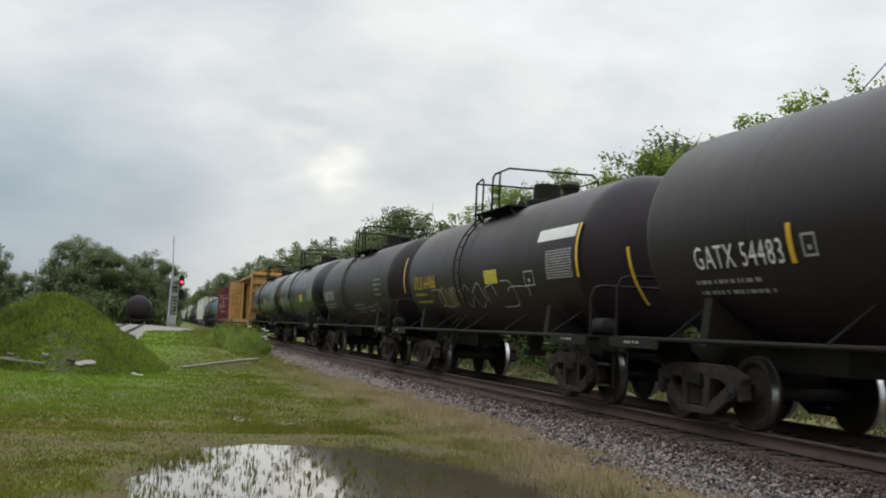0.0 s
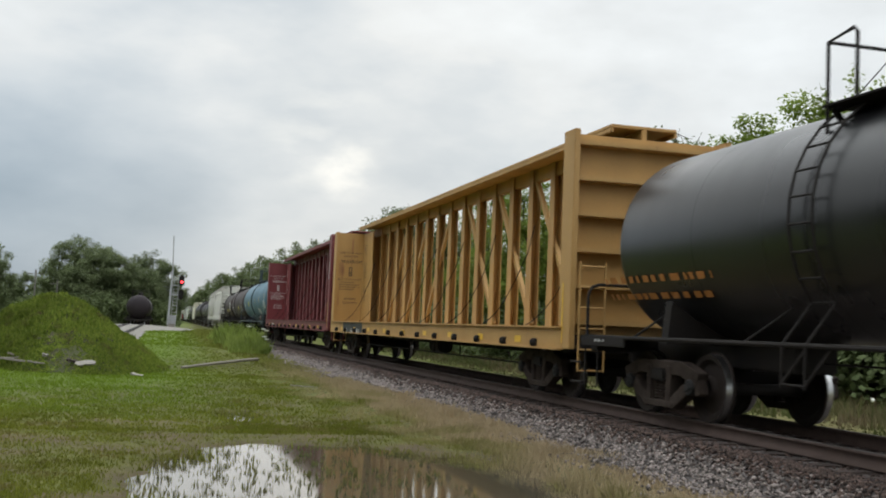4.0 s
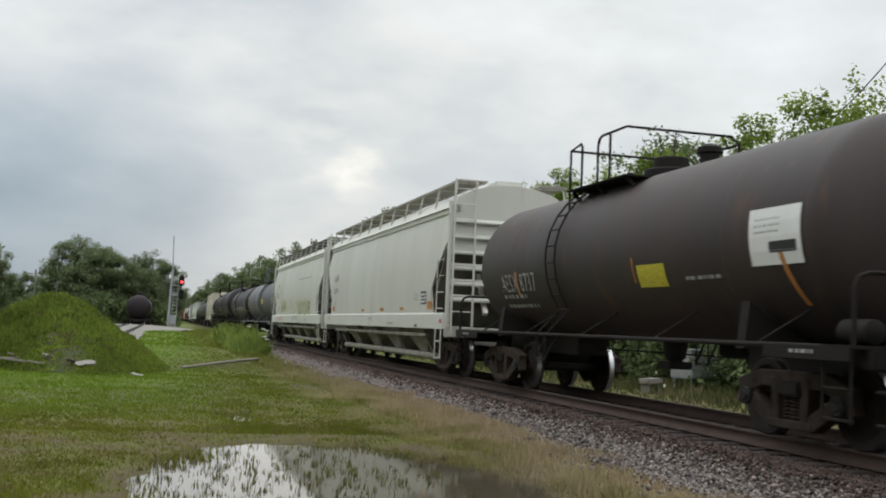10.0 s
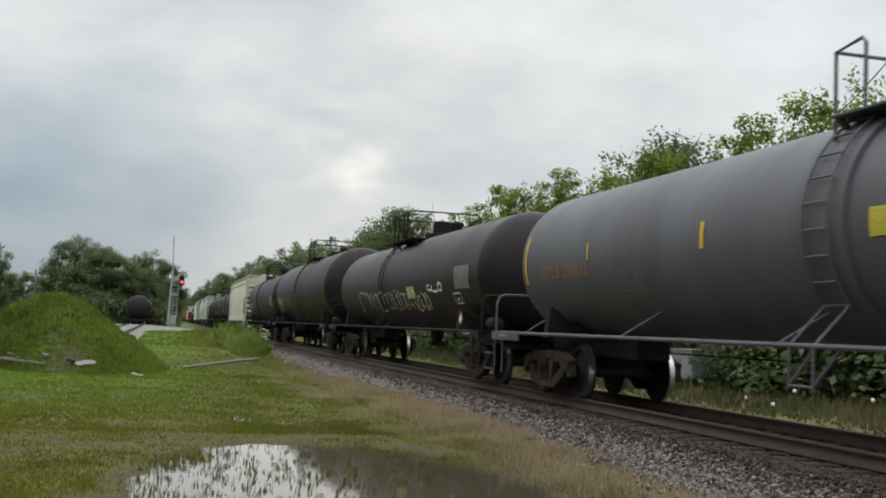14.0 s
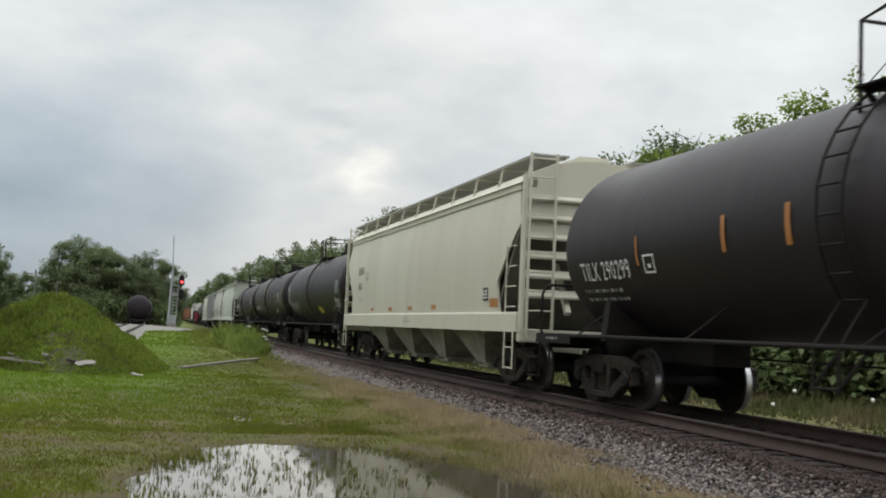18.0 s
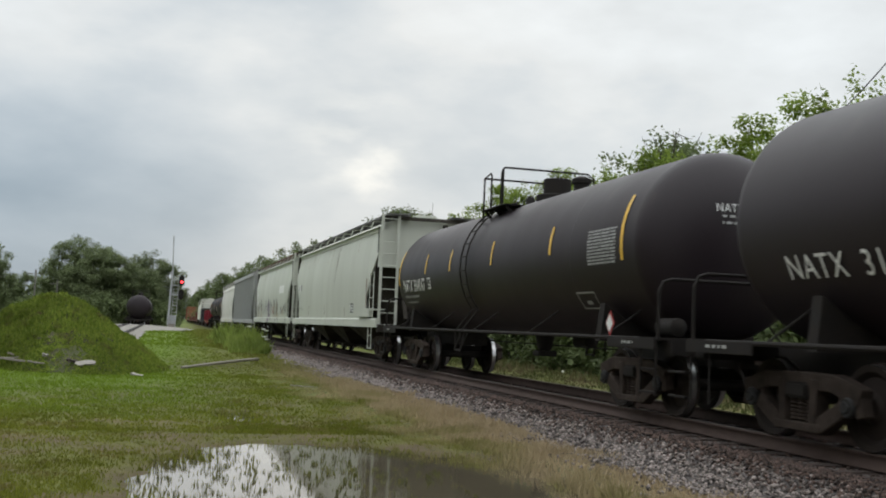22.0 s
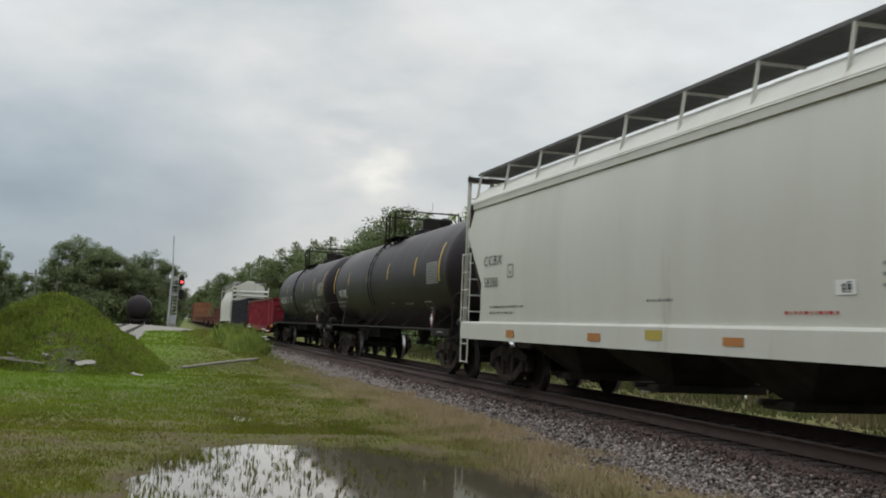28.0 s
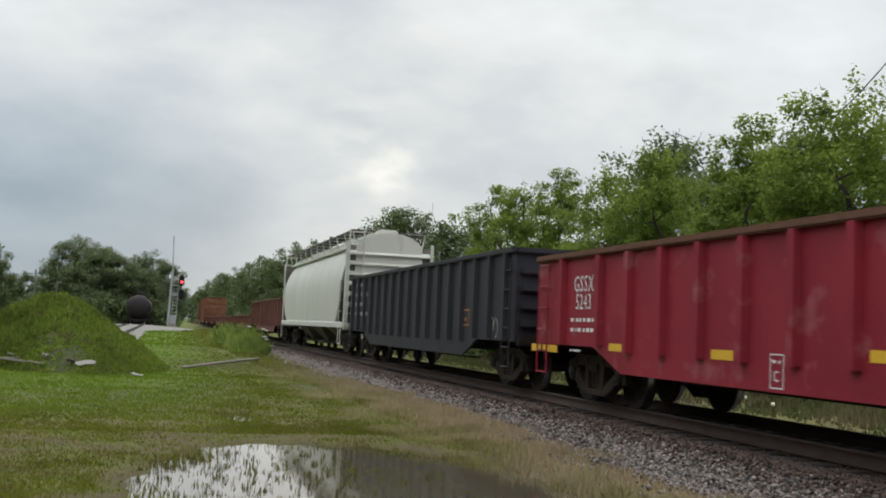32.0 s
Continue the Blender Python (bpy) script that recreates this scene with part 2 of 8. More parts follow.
def lathe(bm, profile, axis="x", seg=32, at=(0, 0, 0)):
    """Turns (distance along the axis, radius) pairs round the axis."""
    rings = []
    for d, r in profile:
        ring = []
        for i in range(seg):
            c, s = math.cos(i * math.tau / seg) * r, math.sin(i * math.tau / seg) * r
            p = {"x": (d, c, s), "y": (c, d, s), "z": (c, s, d)}[axis]
            ring.append(bm.verts.new(Vector(at) + Vector(p)))
        rings.append(ring)
    for p, q in zip(rings, rings[1:]):
        for i in range(seg):
            j = (i + 1) % seg
            bm.faces.new((p[i], p[j], q[j], q[i]))
    bm.faces.new(rings[0][::-1])
    bm.faces.new(rings[-1])
    bmesh.ops.recalc_face_normals(bm, faces=bm.faces[:])


def smooth_by_angle(ob, degrees=35):
    me = ob.data
    for p in me.polygons:
        p.use_smooth = True
    me.set_sharp_from_angle(angle=radians(degrees))
    return ob


def arrays(name, verts, faces, material):
    """One mesh from numpy arrays: verts (n, 3), faces (m, 3) or (m, 4)."""
    me = bpy.data.meshes.new(name)
    k = faces.shape[1]
    me.vertices.add(len(verts))
    me.vertices.foreach_set("co", np.asarray(verts, np.float32).ravel())
    me.loops.add(faces.size)
    me.loops.foreach_set("vertex_index", faces.astype(np.int32).ravel())
    me.polygons.add(len(faces))
    me.polygons.foreach_set("loop_start", np.arange(0, faces.size, k, dtype=np.int32))
    me.update(calc_edges=True)
    me.materials.append(material)
    return new(name, me)


# ---- running gear, shared by all the cars ----
def keep_mesh(name, bm, *mats, angle=40):
    me = bpy.data.meshes.new(name)
    bm.to_mesh(me)
    bm.free()
    for m in mats:
        me.materials.append(m)
    for p in me.polygons:
        p.use_smooth = True
    me.set_sharp_from_angle(angle=radians(angle))
    return me


def gear_meshes():
    g = {}
    bm = bmesh.new()   # side frame, its middle over the bolster, along x
    for s in (-1, 1):
        beam(bm, (0, 0, 0.70), (s * 0.62, 0, 0.69), 0.16, 0.19)
        beam(bm, (s * 0.58, 0, 0.70), (s * 1.06, 0, 0.56), 0.17, 0.20)
        beam(bm, (s * 0.98, 0, 0.62), (s * 1.06, 0, 0.36), 0.14, 0.13, (1, 0, 0))
        beam(bm, (s * 0.76, 0, 0.62), (s * 0.70, 0, 0.38), 0.12, 0.10, (1, 0, 0))
        beam(bm, (s * 0.78, 0, 0.44), (s * 0.34, 0, 0.20), 0.17, 0.18)
        beam(bm, (s * 0.30, 0, 0.72), (s * 0.27, 0, 0.22), 0.19, 0.13, (1, 0, 0))
    beam(bm, (-0.42, 0, 0.19), (0.42, 0, 0.19), 0.20, 0.10)
    bmesh.ops.bevel(bm, geom=bm.edges[:], offset=0.012, segments=1, affect="EDGES")
    g["side_frame"] = keep_mesh("side_frame", bm, M["truck"])
    bm = bmesh.new()   # spring nest
    prof = []
    for x in (0.0,):
        for k in range(6):
            z = 0.25 + k * 0.042
            prof += [(z, 0.045), (z + 0.012, 0.062), (z + 0.026, 0.062), (z + 0.038, 0.045)]
    lathe(bm, prof, "z", 10)
    g["spring"] = keep_mesh("spring", bm, M["truck"])
    bm = bmesh.new()   # bolster across the car
    rounded(bm, -0.20, 0.20, -1.12, 1.12, 0.50, 0.68, 0.03)
    rounded(bm, -0.28, 0.28, -0.28, 0.28, 0.66, 0.80, 0.03)
    rounded(bm, -0.62, -0.52, -0.95, 0.95, 0.40, 0.50, 0.02)
    rounded(bm, 0.52, 0.62, -0.95, 0.95, 0.40, 0.50, 0.02)
    g["truck"] = keep_mesh("truck", bm, M["under"])
    bm = bmesh.new()
    lathe(bm, [(-1.10, 0.07), (-0.85, 0.075), (-0.66, 0.09), (0, 0.08), (0.66, 0.09), (0.85, 0.075), (1.10, 0.07)], "y", 14)
    g["wheelset"] = keep_mesh("wheelset", bm, M["under"])
    bm = bmesh.new()   # a wheel, its outside towards -y
    prof = [(-0.075, 0.10), (-0.07, 0.13), (-0.02, 0.17), (0.0, 0.33), (-0.055, 0.385), (-0.062, 0.448), (-0.055, 0.455), (0.035, 0.459), (0.048, 0.485), (0.075, 0.48), (0.078, 0.40), (0.03, 0.34), (0.04, 0.17), (0.075, 0.12), (0.075, 0.10)]
    lathe(bm, prof, "y", 40)
    me = keep_mesh("wheel", bm, M["wheel"], M["tread"], angle=30)
    for p in me.polygons:
        c = p.center
        r = math.hypot(c.x, c.z)
        if r > 0.45 and -0.02 < c.y < 0.04:
            p.material_index = 1
    g["wheel"] = me
    bm = bmesh.new()   # bearing cap, outwards towards -y
    lathe(bm, [(0.06, 0.10), (-0.04, 0.11), (-0.06, 0.095), (-0.06, 0.06), (-0.075, 0.05)], "y", 16)
    for i in range(3):
        a = i * math.tau / 3
        bar(bm, (0.055 * math.cos(a), -0.05, 0.055 * math.sin(a)), (0.055 * math.cos(a), -0.085, 0.055 * math.sin(a)), 0.016, 6)
    g["bearing_cap"] = keep_mesh("bearing_cap", bm, M["cap"])
    bm = bmesh.new()   # coupler, outwards towards +x
    rounded(bm, -0.5, 0.20, -0.07, 0.07, 0.80, 0.94, 0.02)
    rounded(bm, 0.15, 0.40, -0.16, 0.12, 0.74, 1.00, 0.05)
    rounded(bm, 0.30, 0.46, 0.02, 0.14, 0.74, 1.00, 0.04)
    g["coupler"] = keep_mesh("coupler", bm, M["truck"])
    bm = bmesh.new()   # air hose
    pts = [(0.1, -0.28, 0.72), (0.2, -0.28, 0.62), (0.3, -0.24, 0.45), (0.42, -0.14, 0.38), (0.5, -0.05, 0.42)]
    pipe(bm, pts, 0.025, 8)
    rounded(bm, 0.05, 0.14, -0.31, -0.25, 0.68, 0.82, 0.01)
    g["air_hose"] = keep_mesh("air_hose", bm, M["under"])
    return g


def loose(name, bm, material, parent, label="", angle=0):
    """Every separate piece of a bmesh as a part of its own."""
    bm.verts.ensure_lookup_table()
    seen, last = set(), None
    for v in bm.verts:
        if v in seen:
            continue
        piece, todo = [], [v]
        seen.add(v)
        while todo:
            q = todo.pop()
            piece.append(q)
            for e in q.link_edges:
                o = e.other_vert(q)
                if o not in seen:
                    seen.add(o)
                    todo.append(o)
        nb = bmesh.new()
        copy = {q: nb.verts.new(q.co) for q in piece}
        for f in {f for q in piece for f in q.link_faces}:
            nb.faces.new([copy[q] for q in f.verts])
        last = part(name, nb, material, parent, label)
        if angle:
            smooth_by_angle(last, angle)
    bm.free()
    return last


GEAR = gear_meshes()
WHEELSETS = []     # (wheelset, its car's middle along the train, place along the car)


def sub(name, parent, m=None):
    o = new(name, GEAR[name])
    o.parent = parent
    if m is not None:
        o.matrix_basis = m
    return o


def running_gear(car, length, centres, middle, caps=True):
    for s in (-1, 1):
        truck = sub("truck", car, pose(s * centres / 2, 0, 0))
        for w in (-1, 1):
            sub("side_frame", truck, pose(0, w * 1.0, 0))
            for x in (-0.14, 0.0, 0.14):
                sub("spring", truck, pose(x, w * 1.0, 0))
            for e in (-1, 1):
                c = sub("bearing_cap", truck, pose(e * 0.889, w * 1.06, 0.457, 0, 0, 0 if w < 0 else 180))
                tagged(c, "blue-grey round bearing cap with three bolts")
        for e in (-1, 1):
            x = s * centres / 2 + e * 0.889
            ws = sub("wheelset", car, pose(x, 0, 0.457))
            sub("wheel", ws, pose(0, -GAUGE / 2, 0))
            sub("wheel", ws, pose(0, GAUGE / 2, 0, 0, 0, 180))
            WHEELSETS.append((ws, middle, x))
        sub("coupler", car, pose(s * (length / 2 - 0.40), 0, 0, 0, 0, 0 if s > 0 else 180))
        sub("air_hose", car, pose(s * (length / 2 - 0.50), 0, 0, 0, 0, 0 if s > 0 else 180))


# ---- writing and marks ----
def flat_side(y):
    return lambda x, s: Vector((x, y, s))


def round_side(r, zc, lift=0.012):
    """A place on the tank's near flank: x along it, s metres up round it from the middle height."""
    return lambda x, s: Vector((x, -(r + lift) * math.cos(s / r), zc + (r + lift) * math.sin(s / r)))


def head_side(a, r, zc):
    """A place on the dished front head: u across the car, v the height."""
    return lambda u, v: Vector((a - 0.605 + 0.62 * math.sqrt(max(0.05, 1 - (u * u + (v - zc) ** 2) / (r * r))), u, v))


def sheet(bm, on, x0, x1, s0, s1, lean=0.0, n=3):
    rows = []
    for i in range(n + 1):
        s = s0 + (s1 - s0) * i / n
        d = lean * (s - s0)
        rows.append((bm.verts.new(on(x0 + d, s)), bm.verts.new(on(x1 + d, s))))
    for a, b in zip(rows, rows[1:]):
        bm.faces.new((a[0], a[1], b[1], b[0]))


def writing(text, size, on, x, s, material, parent, narrow=0.85, name="lettering", label=""):
    """Stencilled words that start at x, with their foot at s."""
    cu = bpy.data.curves.new(name, "FONT")
    cu.body, cu.size, cu.resolution_u = text, size, 2
    cu.space_character = 1.12
    tmp = bpy.data.objects.new("tmp", cu)
    scene.collection.objects.link(tmp)
    me = bpy.data.meshes.new_from_object(tmp.evaluated_get(bpy.context.evaluated_depsgraph_get()))
    bpy.data.objects.remove(tmp)
    bpy.data.curves.remove(cu)
    for v in me.vertices:
        v.co = on(x + v.co.x * narrow * (1.01 if " " in text else 0.92), s + v.co.y) + Vector((0, -0.009, 0))
    me.materials.clear()
    me.materials.append(material)
    me.name = name
    ob = new(name, me)
    ob.parent = parent
    if label:
        tagged(ob, label)
    return ob


def small_print(on, x, s, w, rows, height, material, parent, seed=1, name="small_print"):
    """Lines of writing too small to read, as bars."""
    rnd = random.Random(seed)
    bm = bmesh.new()
    for k in range(rows):
        z = s - k * height * 1.9
        a = x
        end = x + w * rnd.uniform(0.6, 1.0)
        while a < end:
            b = a + height * rnd.uniform(0.4, 1.8)
            sheet(bm, on, a, min(b, end), z + height * 0.15, z + height * 0.85, n=1)
            a = b + height * rnd.uniform(0.35, 1.1)
    ob = part(name, bm, material, parent)
    ob["kind"] = "stuff"
    return ob


def patch(on, x0, x1, s0, s1, material, parent, name="stripe", label="", lean=0.0, n=4):
    bm = bmesh.new()
    sheet(bm, on, x0, x1, s0, s1, lean, n)
    return part(name, bm, material, parent, label)


def panel_sign(on, x, s, w, h, back, fore, parent, rows=7, seed=3, name="data_panel", label=""):
    """A stencilled panel: a tinted field with rows of bars on it."""
    bm = bmesh.new()
    rnd = random.Random(seed)
    rows = int(rows * 1.6)
    pitch = h / rows
    for k in range(rows):
        z = s + k * pitch
        a = x
        while a < x + w - 0.02:
            b = min(a + rnd.uniform(0.03, 0.16), x + w)
            sheet(bm, on, a, b, z + pitch * 0.15, z + pitch * 0.75, n=1)
            a = b + 0.025
    if back is None:
        ob = part(name, bm, fore, parent, label)
        ob["kind"] = "stuff"
        return ob
    ob = patch(on, x - 0.03, x + w + 0.03, s - 0.03, s + h + 0.03, back, parent, name, label, n=4)
    bm2 = bm
    o2 = part("small_print", bm2, fore, ob)
    for v in o2.data.vertices:
        v.co.y -= 0.006
    return ob


def frame_mark(on, x, s, w, h, material, parent, t=0.03, name="stencil_frame"):
    bm = bmesh.new()
    sheet(bm, on, x, x + w, s, s + t, n=1)
    sheet(bm, on, x, x + w, s + h - t, s + h, n=1)
    sheet(bm, on, x, x + t, s + t, s + h - t)
    sheet(bm, on, x + w - t, x + w, s + t, s + h - t)
    sheet(bm, on, x + w * 0.36, x + w * 0.64, s + h * 0.28, s + h * 0.5, n=1)
    return part(name, bm, material, parent)


def petals(on, x, s, w, h, material, parent, thick=0.05):
    """Rounded bubble letters that end in a burst of petals."""
    bm = bmesh.new()

    def stroke(pts):
        last = None
        for i, (px, pz) in enumerate(pts):
            qx, qz = pts[min(i + 1, len(pts) - 1)]
            ox, oz = pts[max(i - 1, 0)]
            dx, dz = qx - ox, qz - oz
            d = math.hypot(dx, dz) or 1
            nx, nz = -dz / d * thick / 2, dx / d * thick / 2
            cur = (bm.verts.new(on(px - nx, pz - nz)), bm.verts.new(on(px + nx, pz + nz)))
            if last:
                bm.faces.new((last[0], last[1], cur[1], cur[0]))
            last = cur

    for cx, cz, rx, rz in ((0.13, 0.72, 0.12, 0.22), (0.20, 0.68, 0.05, 0.10), (0.30, 0.58, 0.08, 0.24), (0.41, 0.46, 0.08, 0.22), (0.52, 0.38, 0.08, 0.22)):
        stroke([(x + w * (cx + rx * math.cos(q * 0.35)), s + h * (cz + rz * math.sin(q * 0.35 + 0.3))) for q in range(19)])
    for a, rr in ((2.4, 0.30), (1.75, 0.42), (1.1, 0.40), (0.5, 0.34), (-0.1, 0.28), (-0.7, 0.26), (-1.4, 0.3)):
        cx, cz = 0.76 + 0.5 * rr * math.cos(a) * 0.75, 0.45 + 0.5 * rr * 1.3 * math.sin(a)
        stroke([(x + w * (cx + rr * 0.34 * math.cos(q) * math.cos(a) - 0.05 * math.sin(q) * math.sin(a)), s + h * (cz + rr * 0.60 * math.cos(q) * math.sin(a) + 0.09 * math.sin(q) * math.cos(a))) for q in (k * math.tau / 14 for k in range(15))])
    return part("spray_paint", bm, material, parent, "white bubble-shaped spray paint scrawl")


def spray(on, x, s, w, h, material, parent, seed, strokes=9, thick=0.035, name="spray_paint", label="scrawled spray paint"):
    """Loose sprayed scribbles."""
    rnd = random.Random(seed)
    bm = bmesh.new()
    for k in range(strokes):
        cx = x + w * (k + 0.5) / strokes
        a = rnd.uniform(0, 6.28)
        rx, rz = w / strokes * rnd.uniform(0.35, 0.8), h * rnd.uniform(0.25, 0.5)
        turn = rnd.uniform(2.5, 6.0)
        last = None
        for i in range(15):
            q = a + turn * i / 14
            px, pz = cx + rx * math.cos(q), s + h / 2 + rz * math.sin(q + 0.4 * math.sin(q * 2 + k))
            tw = thick * rnd.uniform(0.7, 1.2)
            nx, nz = math.cos(q), math.sin(q)
            cur = (bm.verts.new(on(px - nx * tw / 2, pz - nz * tw / 2)), bm.verts.new(on(px + nx * tw / 2, pz + nz * tw / 2)))
            if last:
                bm.faces.new((last[0], last[1], cur[1], cur[0]))
            last = cur
    ob = part(name, bm, material, parent, label)
    ob["kind"] = "stuff"
    return ob


def drips(on, a, top, parent, seed):
    """Thin rust runs below the eave."""
    rnd = random.Random(seed)
    for _ in range(10):
        x = rnd.uniform(-a + 1, a - 1)
        patch(on, x, x + rnd.uniform(0.015, 0.04), top - rnd.uniform(0.15, 0.7), top - 0.05, M["rust_run"], parent, "rust_run", n=5)


def tag(on, x, s, w, h, fill, line, parent, seed, lean=0.0, label="pointed spray-painted tag with dark outlines"):
    """An upright pointed figure of sprayed paint: a filled field, a broken outline and inner strokes."""
    rnd = random.Random(seed)
    n = 9
    left, right = [], []
    for i in range(n):
        q = i / (n - 1)
        half = w / 2 * (0.5 + 0.5 * abs(math.sin(q * 5.5 + seed))) * (1 - q ** 4) + 0.03
        d = lean * q * h
        left.append((x + d - half * rnd.uniform(0.65, 1.3), s + q * h * 0.82))
        right.append((x + d + half * rnd.uniform(0.65, 1.3), s + q * h * 0.82))
    bm = bmesh.new()
    rows = [(bm.verts.new(on(*p)), bm.verts.new(on(*q))) for p, q in zip(left, right)]
    for p, q in zip(rows, rows[1:]):
        bm.faces.new((p[0], p[1], q[1], q[0]))
    ob = part("spray_paint", bm, fill, parent, label)
    bm = bmesh.new()

    def stroke(pts, thick):
        last = None
        for i, (px, pz) in enumerate(pts):
            qx, qz = pts[min(i + 1, len(pts) - 1)]
            ox, oz = pts[max(i - 1, 0)]
            dx, dz = qx - ox, qz - oz
            d = math.hypot(dx, dz) or 1
            t = thick * rnd.uniform(0.5, 1.3)
            nx, nz = -dz / d * t / 2, dx / d * t / 2
            lift = Vector((0, -0.004, 0))
            cur = (bm.verts.new(on(px - nx, pz - nz) + lift), bm.verts.new(on(px + nx, pz + nz) + lift))
            if last:
                bm.faces.new((last[0], last[1], cur[1], cur[0]))
            last = cur

    stroke(left, 0.055)
    stroke(right, 0.055)
    for k in range(4):
        px, pz = x + rnd.uniform(-0.6, 0.6) * w, s + h * rnd.uniform(0.05, 0.5)
        stroke([(px, pz), (px + rnd.uniform(-0.2, 0.2) * w, pz + 0.2 * h), (px + rnd.uniform(-0.4, 0.4) * w, pz + 0.38 * h)], 0.05)
    for k in range(3):
        cx, cz, rx, rz = x + rnd.uniform(-0.2, 0.2) * w, s + h * rnd.uniform(0.25, 0.6), w * rnd.uniform(0.12, 0.25), h * rnd.uniform(0.12, 0.25)
        a0 = rnd.uniform(0, 6)
        stroke([(cx + rx * math.cos(a0 + g * 0.4), cz + rz * math.sin(a0 + g * 0.4)) for g in range(10)], 0.035)
    part("outline", bm, line, ob)
    return ob


# ---- tank cars ----
def tank_car(label, length, middle, paint="tank_black", r=1.40, zc=2.49, stripes=(), band=False, ladder=-0.9, rail_paint=None, dome_at=0.85, hood=0.24, end_rail=True, apron=True, rail_run=1.08, group="tank cars of the train"):
    car = tagged(new("tank_car"), label, "tank car", group)
    body = length - 1.65           # over the heads
    a = body / 2
    shell_mat, steel = M[paint], M[rail_paint or "under"]
    # a dished head at either end
    left = [(-a + 0.62 - 0.62 * math.sin(q), max(r * math.cos(q), 0.02)) for q in (math.pi / 2 * (1 - (i / 10) ** 0.8) for i in range(11))]
    right = [(-d, rr) for d, rr in reversed(left)]
    bm = bmesh.new()
    lathe(bm, left + right, "x", 56, (0, 0, zc))
    smooth_by_angle(part("tank_shell", bm, shell_mat, car), 50)
    bm = bmesh.new()               # weld seams and the jacket's bands
    for x in ([-a * 0.62, -a * 0.25, a * 0.25, a * 0.62]):
        lathe(bm, [(x - 0.03, r - 0.004), (x - 0.012, r + 0.0012), (x + 0.012, r + 0.0012), (x + 0.03, r - 0.004)], "x", 56, (0, 0, zc))
    if band:
        lathe(bm, [(-0.42, r - 0.01), (-0.40, r + 0.05), (0.40, r + 0.05), (0.42, r - 0.01)], "x", 56, (ladder, 0, zc))
    loose("shell_band", bm, shell_mat, car, "", 50)
    # sill, stubs and saddles
    bm = bmesh.new()
    for s in (-1, 1):
        e = length / 2 - 0.42
        rounded(bm, min(s * (a - 3.4), s * e), max(s * (a - 3.4), s * e), -0.30, 0.30, 0.72, 1.10, 0.02)
        rounded(bm, s * e - 0.12, s * e + 0.12, -1.35, 1.35, 0.86, 1.08, 0.02)
    loose("sill", bm, M["under"], car)
    for s in (-1, 1):
        bm = bmesh.new()
        x = s * (a - 1.9)
        extrude(bm, [(-1.35, 1.02), (1.35, 1.02), (1.28, zc - r * 0.62), (0.9, zc - r * 0.8), (0.0, zc - r * 0.96), (-0.9, zc - r * 0.8), (-1.28, zc - r * 0.62)], "x", x - 0.09, x + 0.09)
        part("saddle", bm, M["under"], car)
        bm = bmesh.new()           # end platform with its grating
        e = length / 2 - 0.42
        x0, x1 = sorted((s * (a - 1.1), s * e))
        rounded(bm, x0, x1, -1.52, -0.55, 1.06, 1.11, 0.01)
        plat = part("end_platform", bm, steel, car)
        bm = bmesh.new()
        rounded(bm, x0, x1, 0.55, 1.52, 1.06, 1.11, 0.01)
        part("end_platform", bm, steel, car)
        bm = bmesh.new()
        rounded(bm, x0, x1, -1.56, -1.525, 0.94, 1.10, 0.01)
        part("platform_edge", bm, steel, plat)
        small_print(flat_side(-1.566), (x0 + x1) / 2 - 0.25, 1.0, 0.5, 1, 0.055, M["dim_white"], car, int(length * 10) + s)
        bm = bmesh.new()           # steps under the platform
        for zz in (0.35, 0.66):
            rounded(bm, s * e - 0.50, s * e - 0.05, -1.53, -1.45, zz, zz + 0.03, 0.008)
        for xx in (-0.50, -0.05):
            bar(bm, (s * e + xx if s > 0 else s * e - xx, -1.5, 0.33), (s * e + xx if s > 0 else s * e - xx, -1.5, 1.06), 0.016)
        loose("step", bm, steel, plat)
        if end_rail:
            bm = bmesh.new()
            xe = s * (e - 0.05)
            pts = [(xe, -1.48, 1.1), (xe, -1.48, zc - 0.75), (xe, -1.42, zc - 0.62), (xe, -1.30, zc - 0.58), (xe, 1.30, zc - 0.58), (xe, 1.42, zc - 0.62), (xe, 1.48, zc - 0.75), (xe, 1.48, 1.1)]
            pipe(bm, pts, 0.026, 8)
            part("end_handrail", bm, steel, car)
    # side rails with their stays
    bm = bmesh.new()
    for w in (-1, 1):
        bar(bm, (-(length / 2 - 0.9), w * 1.53, 1.08), (length / 2 - 0.9, w * 1.53, 1.08), 0.030, 8)
    loose("side_rail", bm, steel, car)
    bm = bmesh.new()
    nst = 5
    for i in range(nst):
        x = -a + 1.3 + (2 * a - 2.6) * i / (nst - 1)
        for w in (-1, 1):
            bar(bm, (x, w * 1.52, 1.08), (x + 0.22, w * r * 0.72, zc - r * 0.69), 0.016)
    loose("rail_stay", bm, steel, car)
    # platform on top, with rails, cover and valve
    top = zc + r
    px = ladder + 0.75
    x0, x1 = ladder - 0.32, ladder + 0.97 + rail_run
    bm = bmesh.new()
    rounded(bm, x0, x1, -1.03, -0.42, top - 0.14, top - 0.11, 0.008)
    plat = part("top_platform", bm, steel, car)
    bm = bmesh.new()
    rounded(bm, x0, x1, 0.35, 1.05, top - 0.16, top - 0.11, 0.01)
    part("top_platform", bm, steel, car)
    bm = bmesh.new()
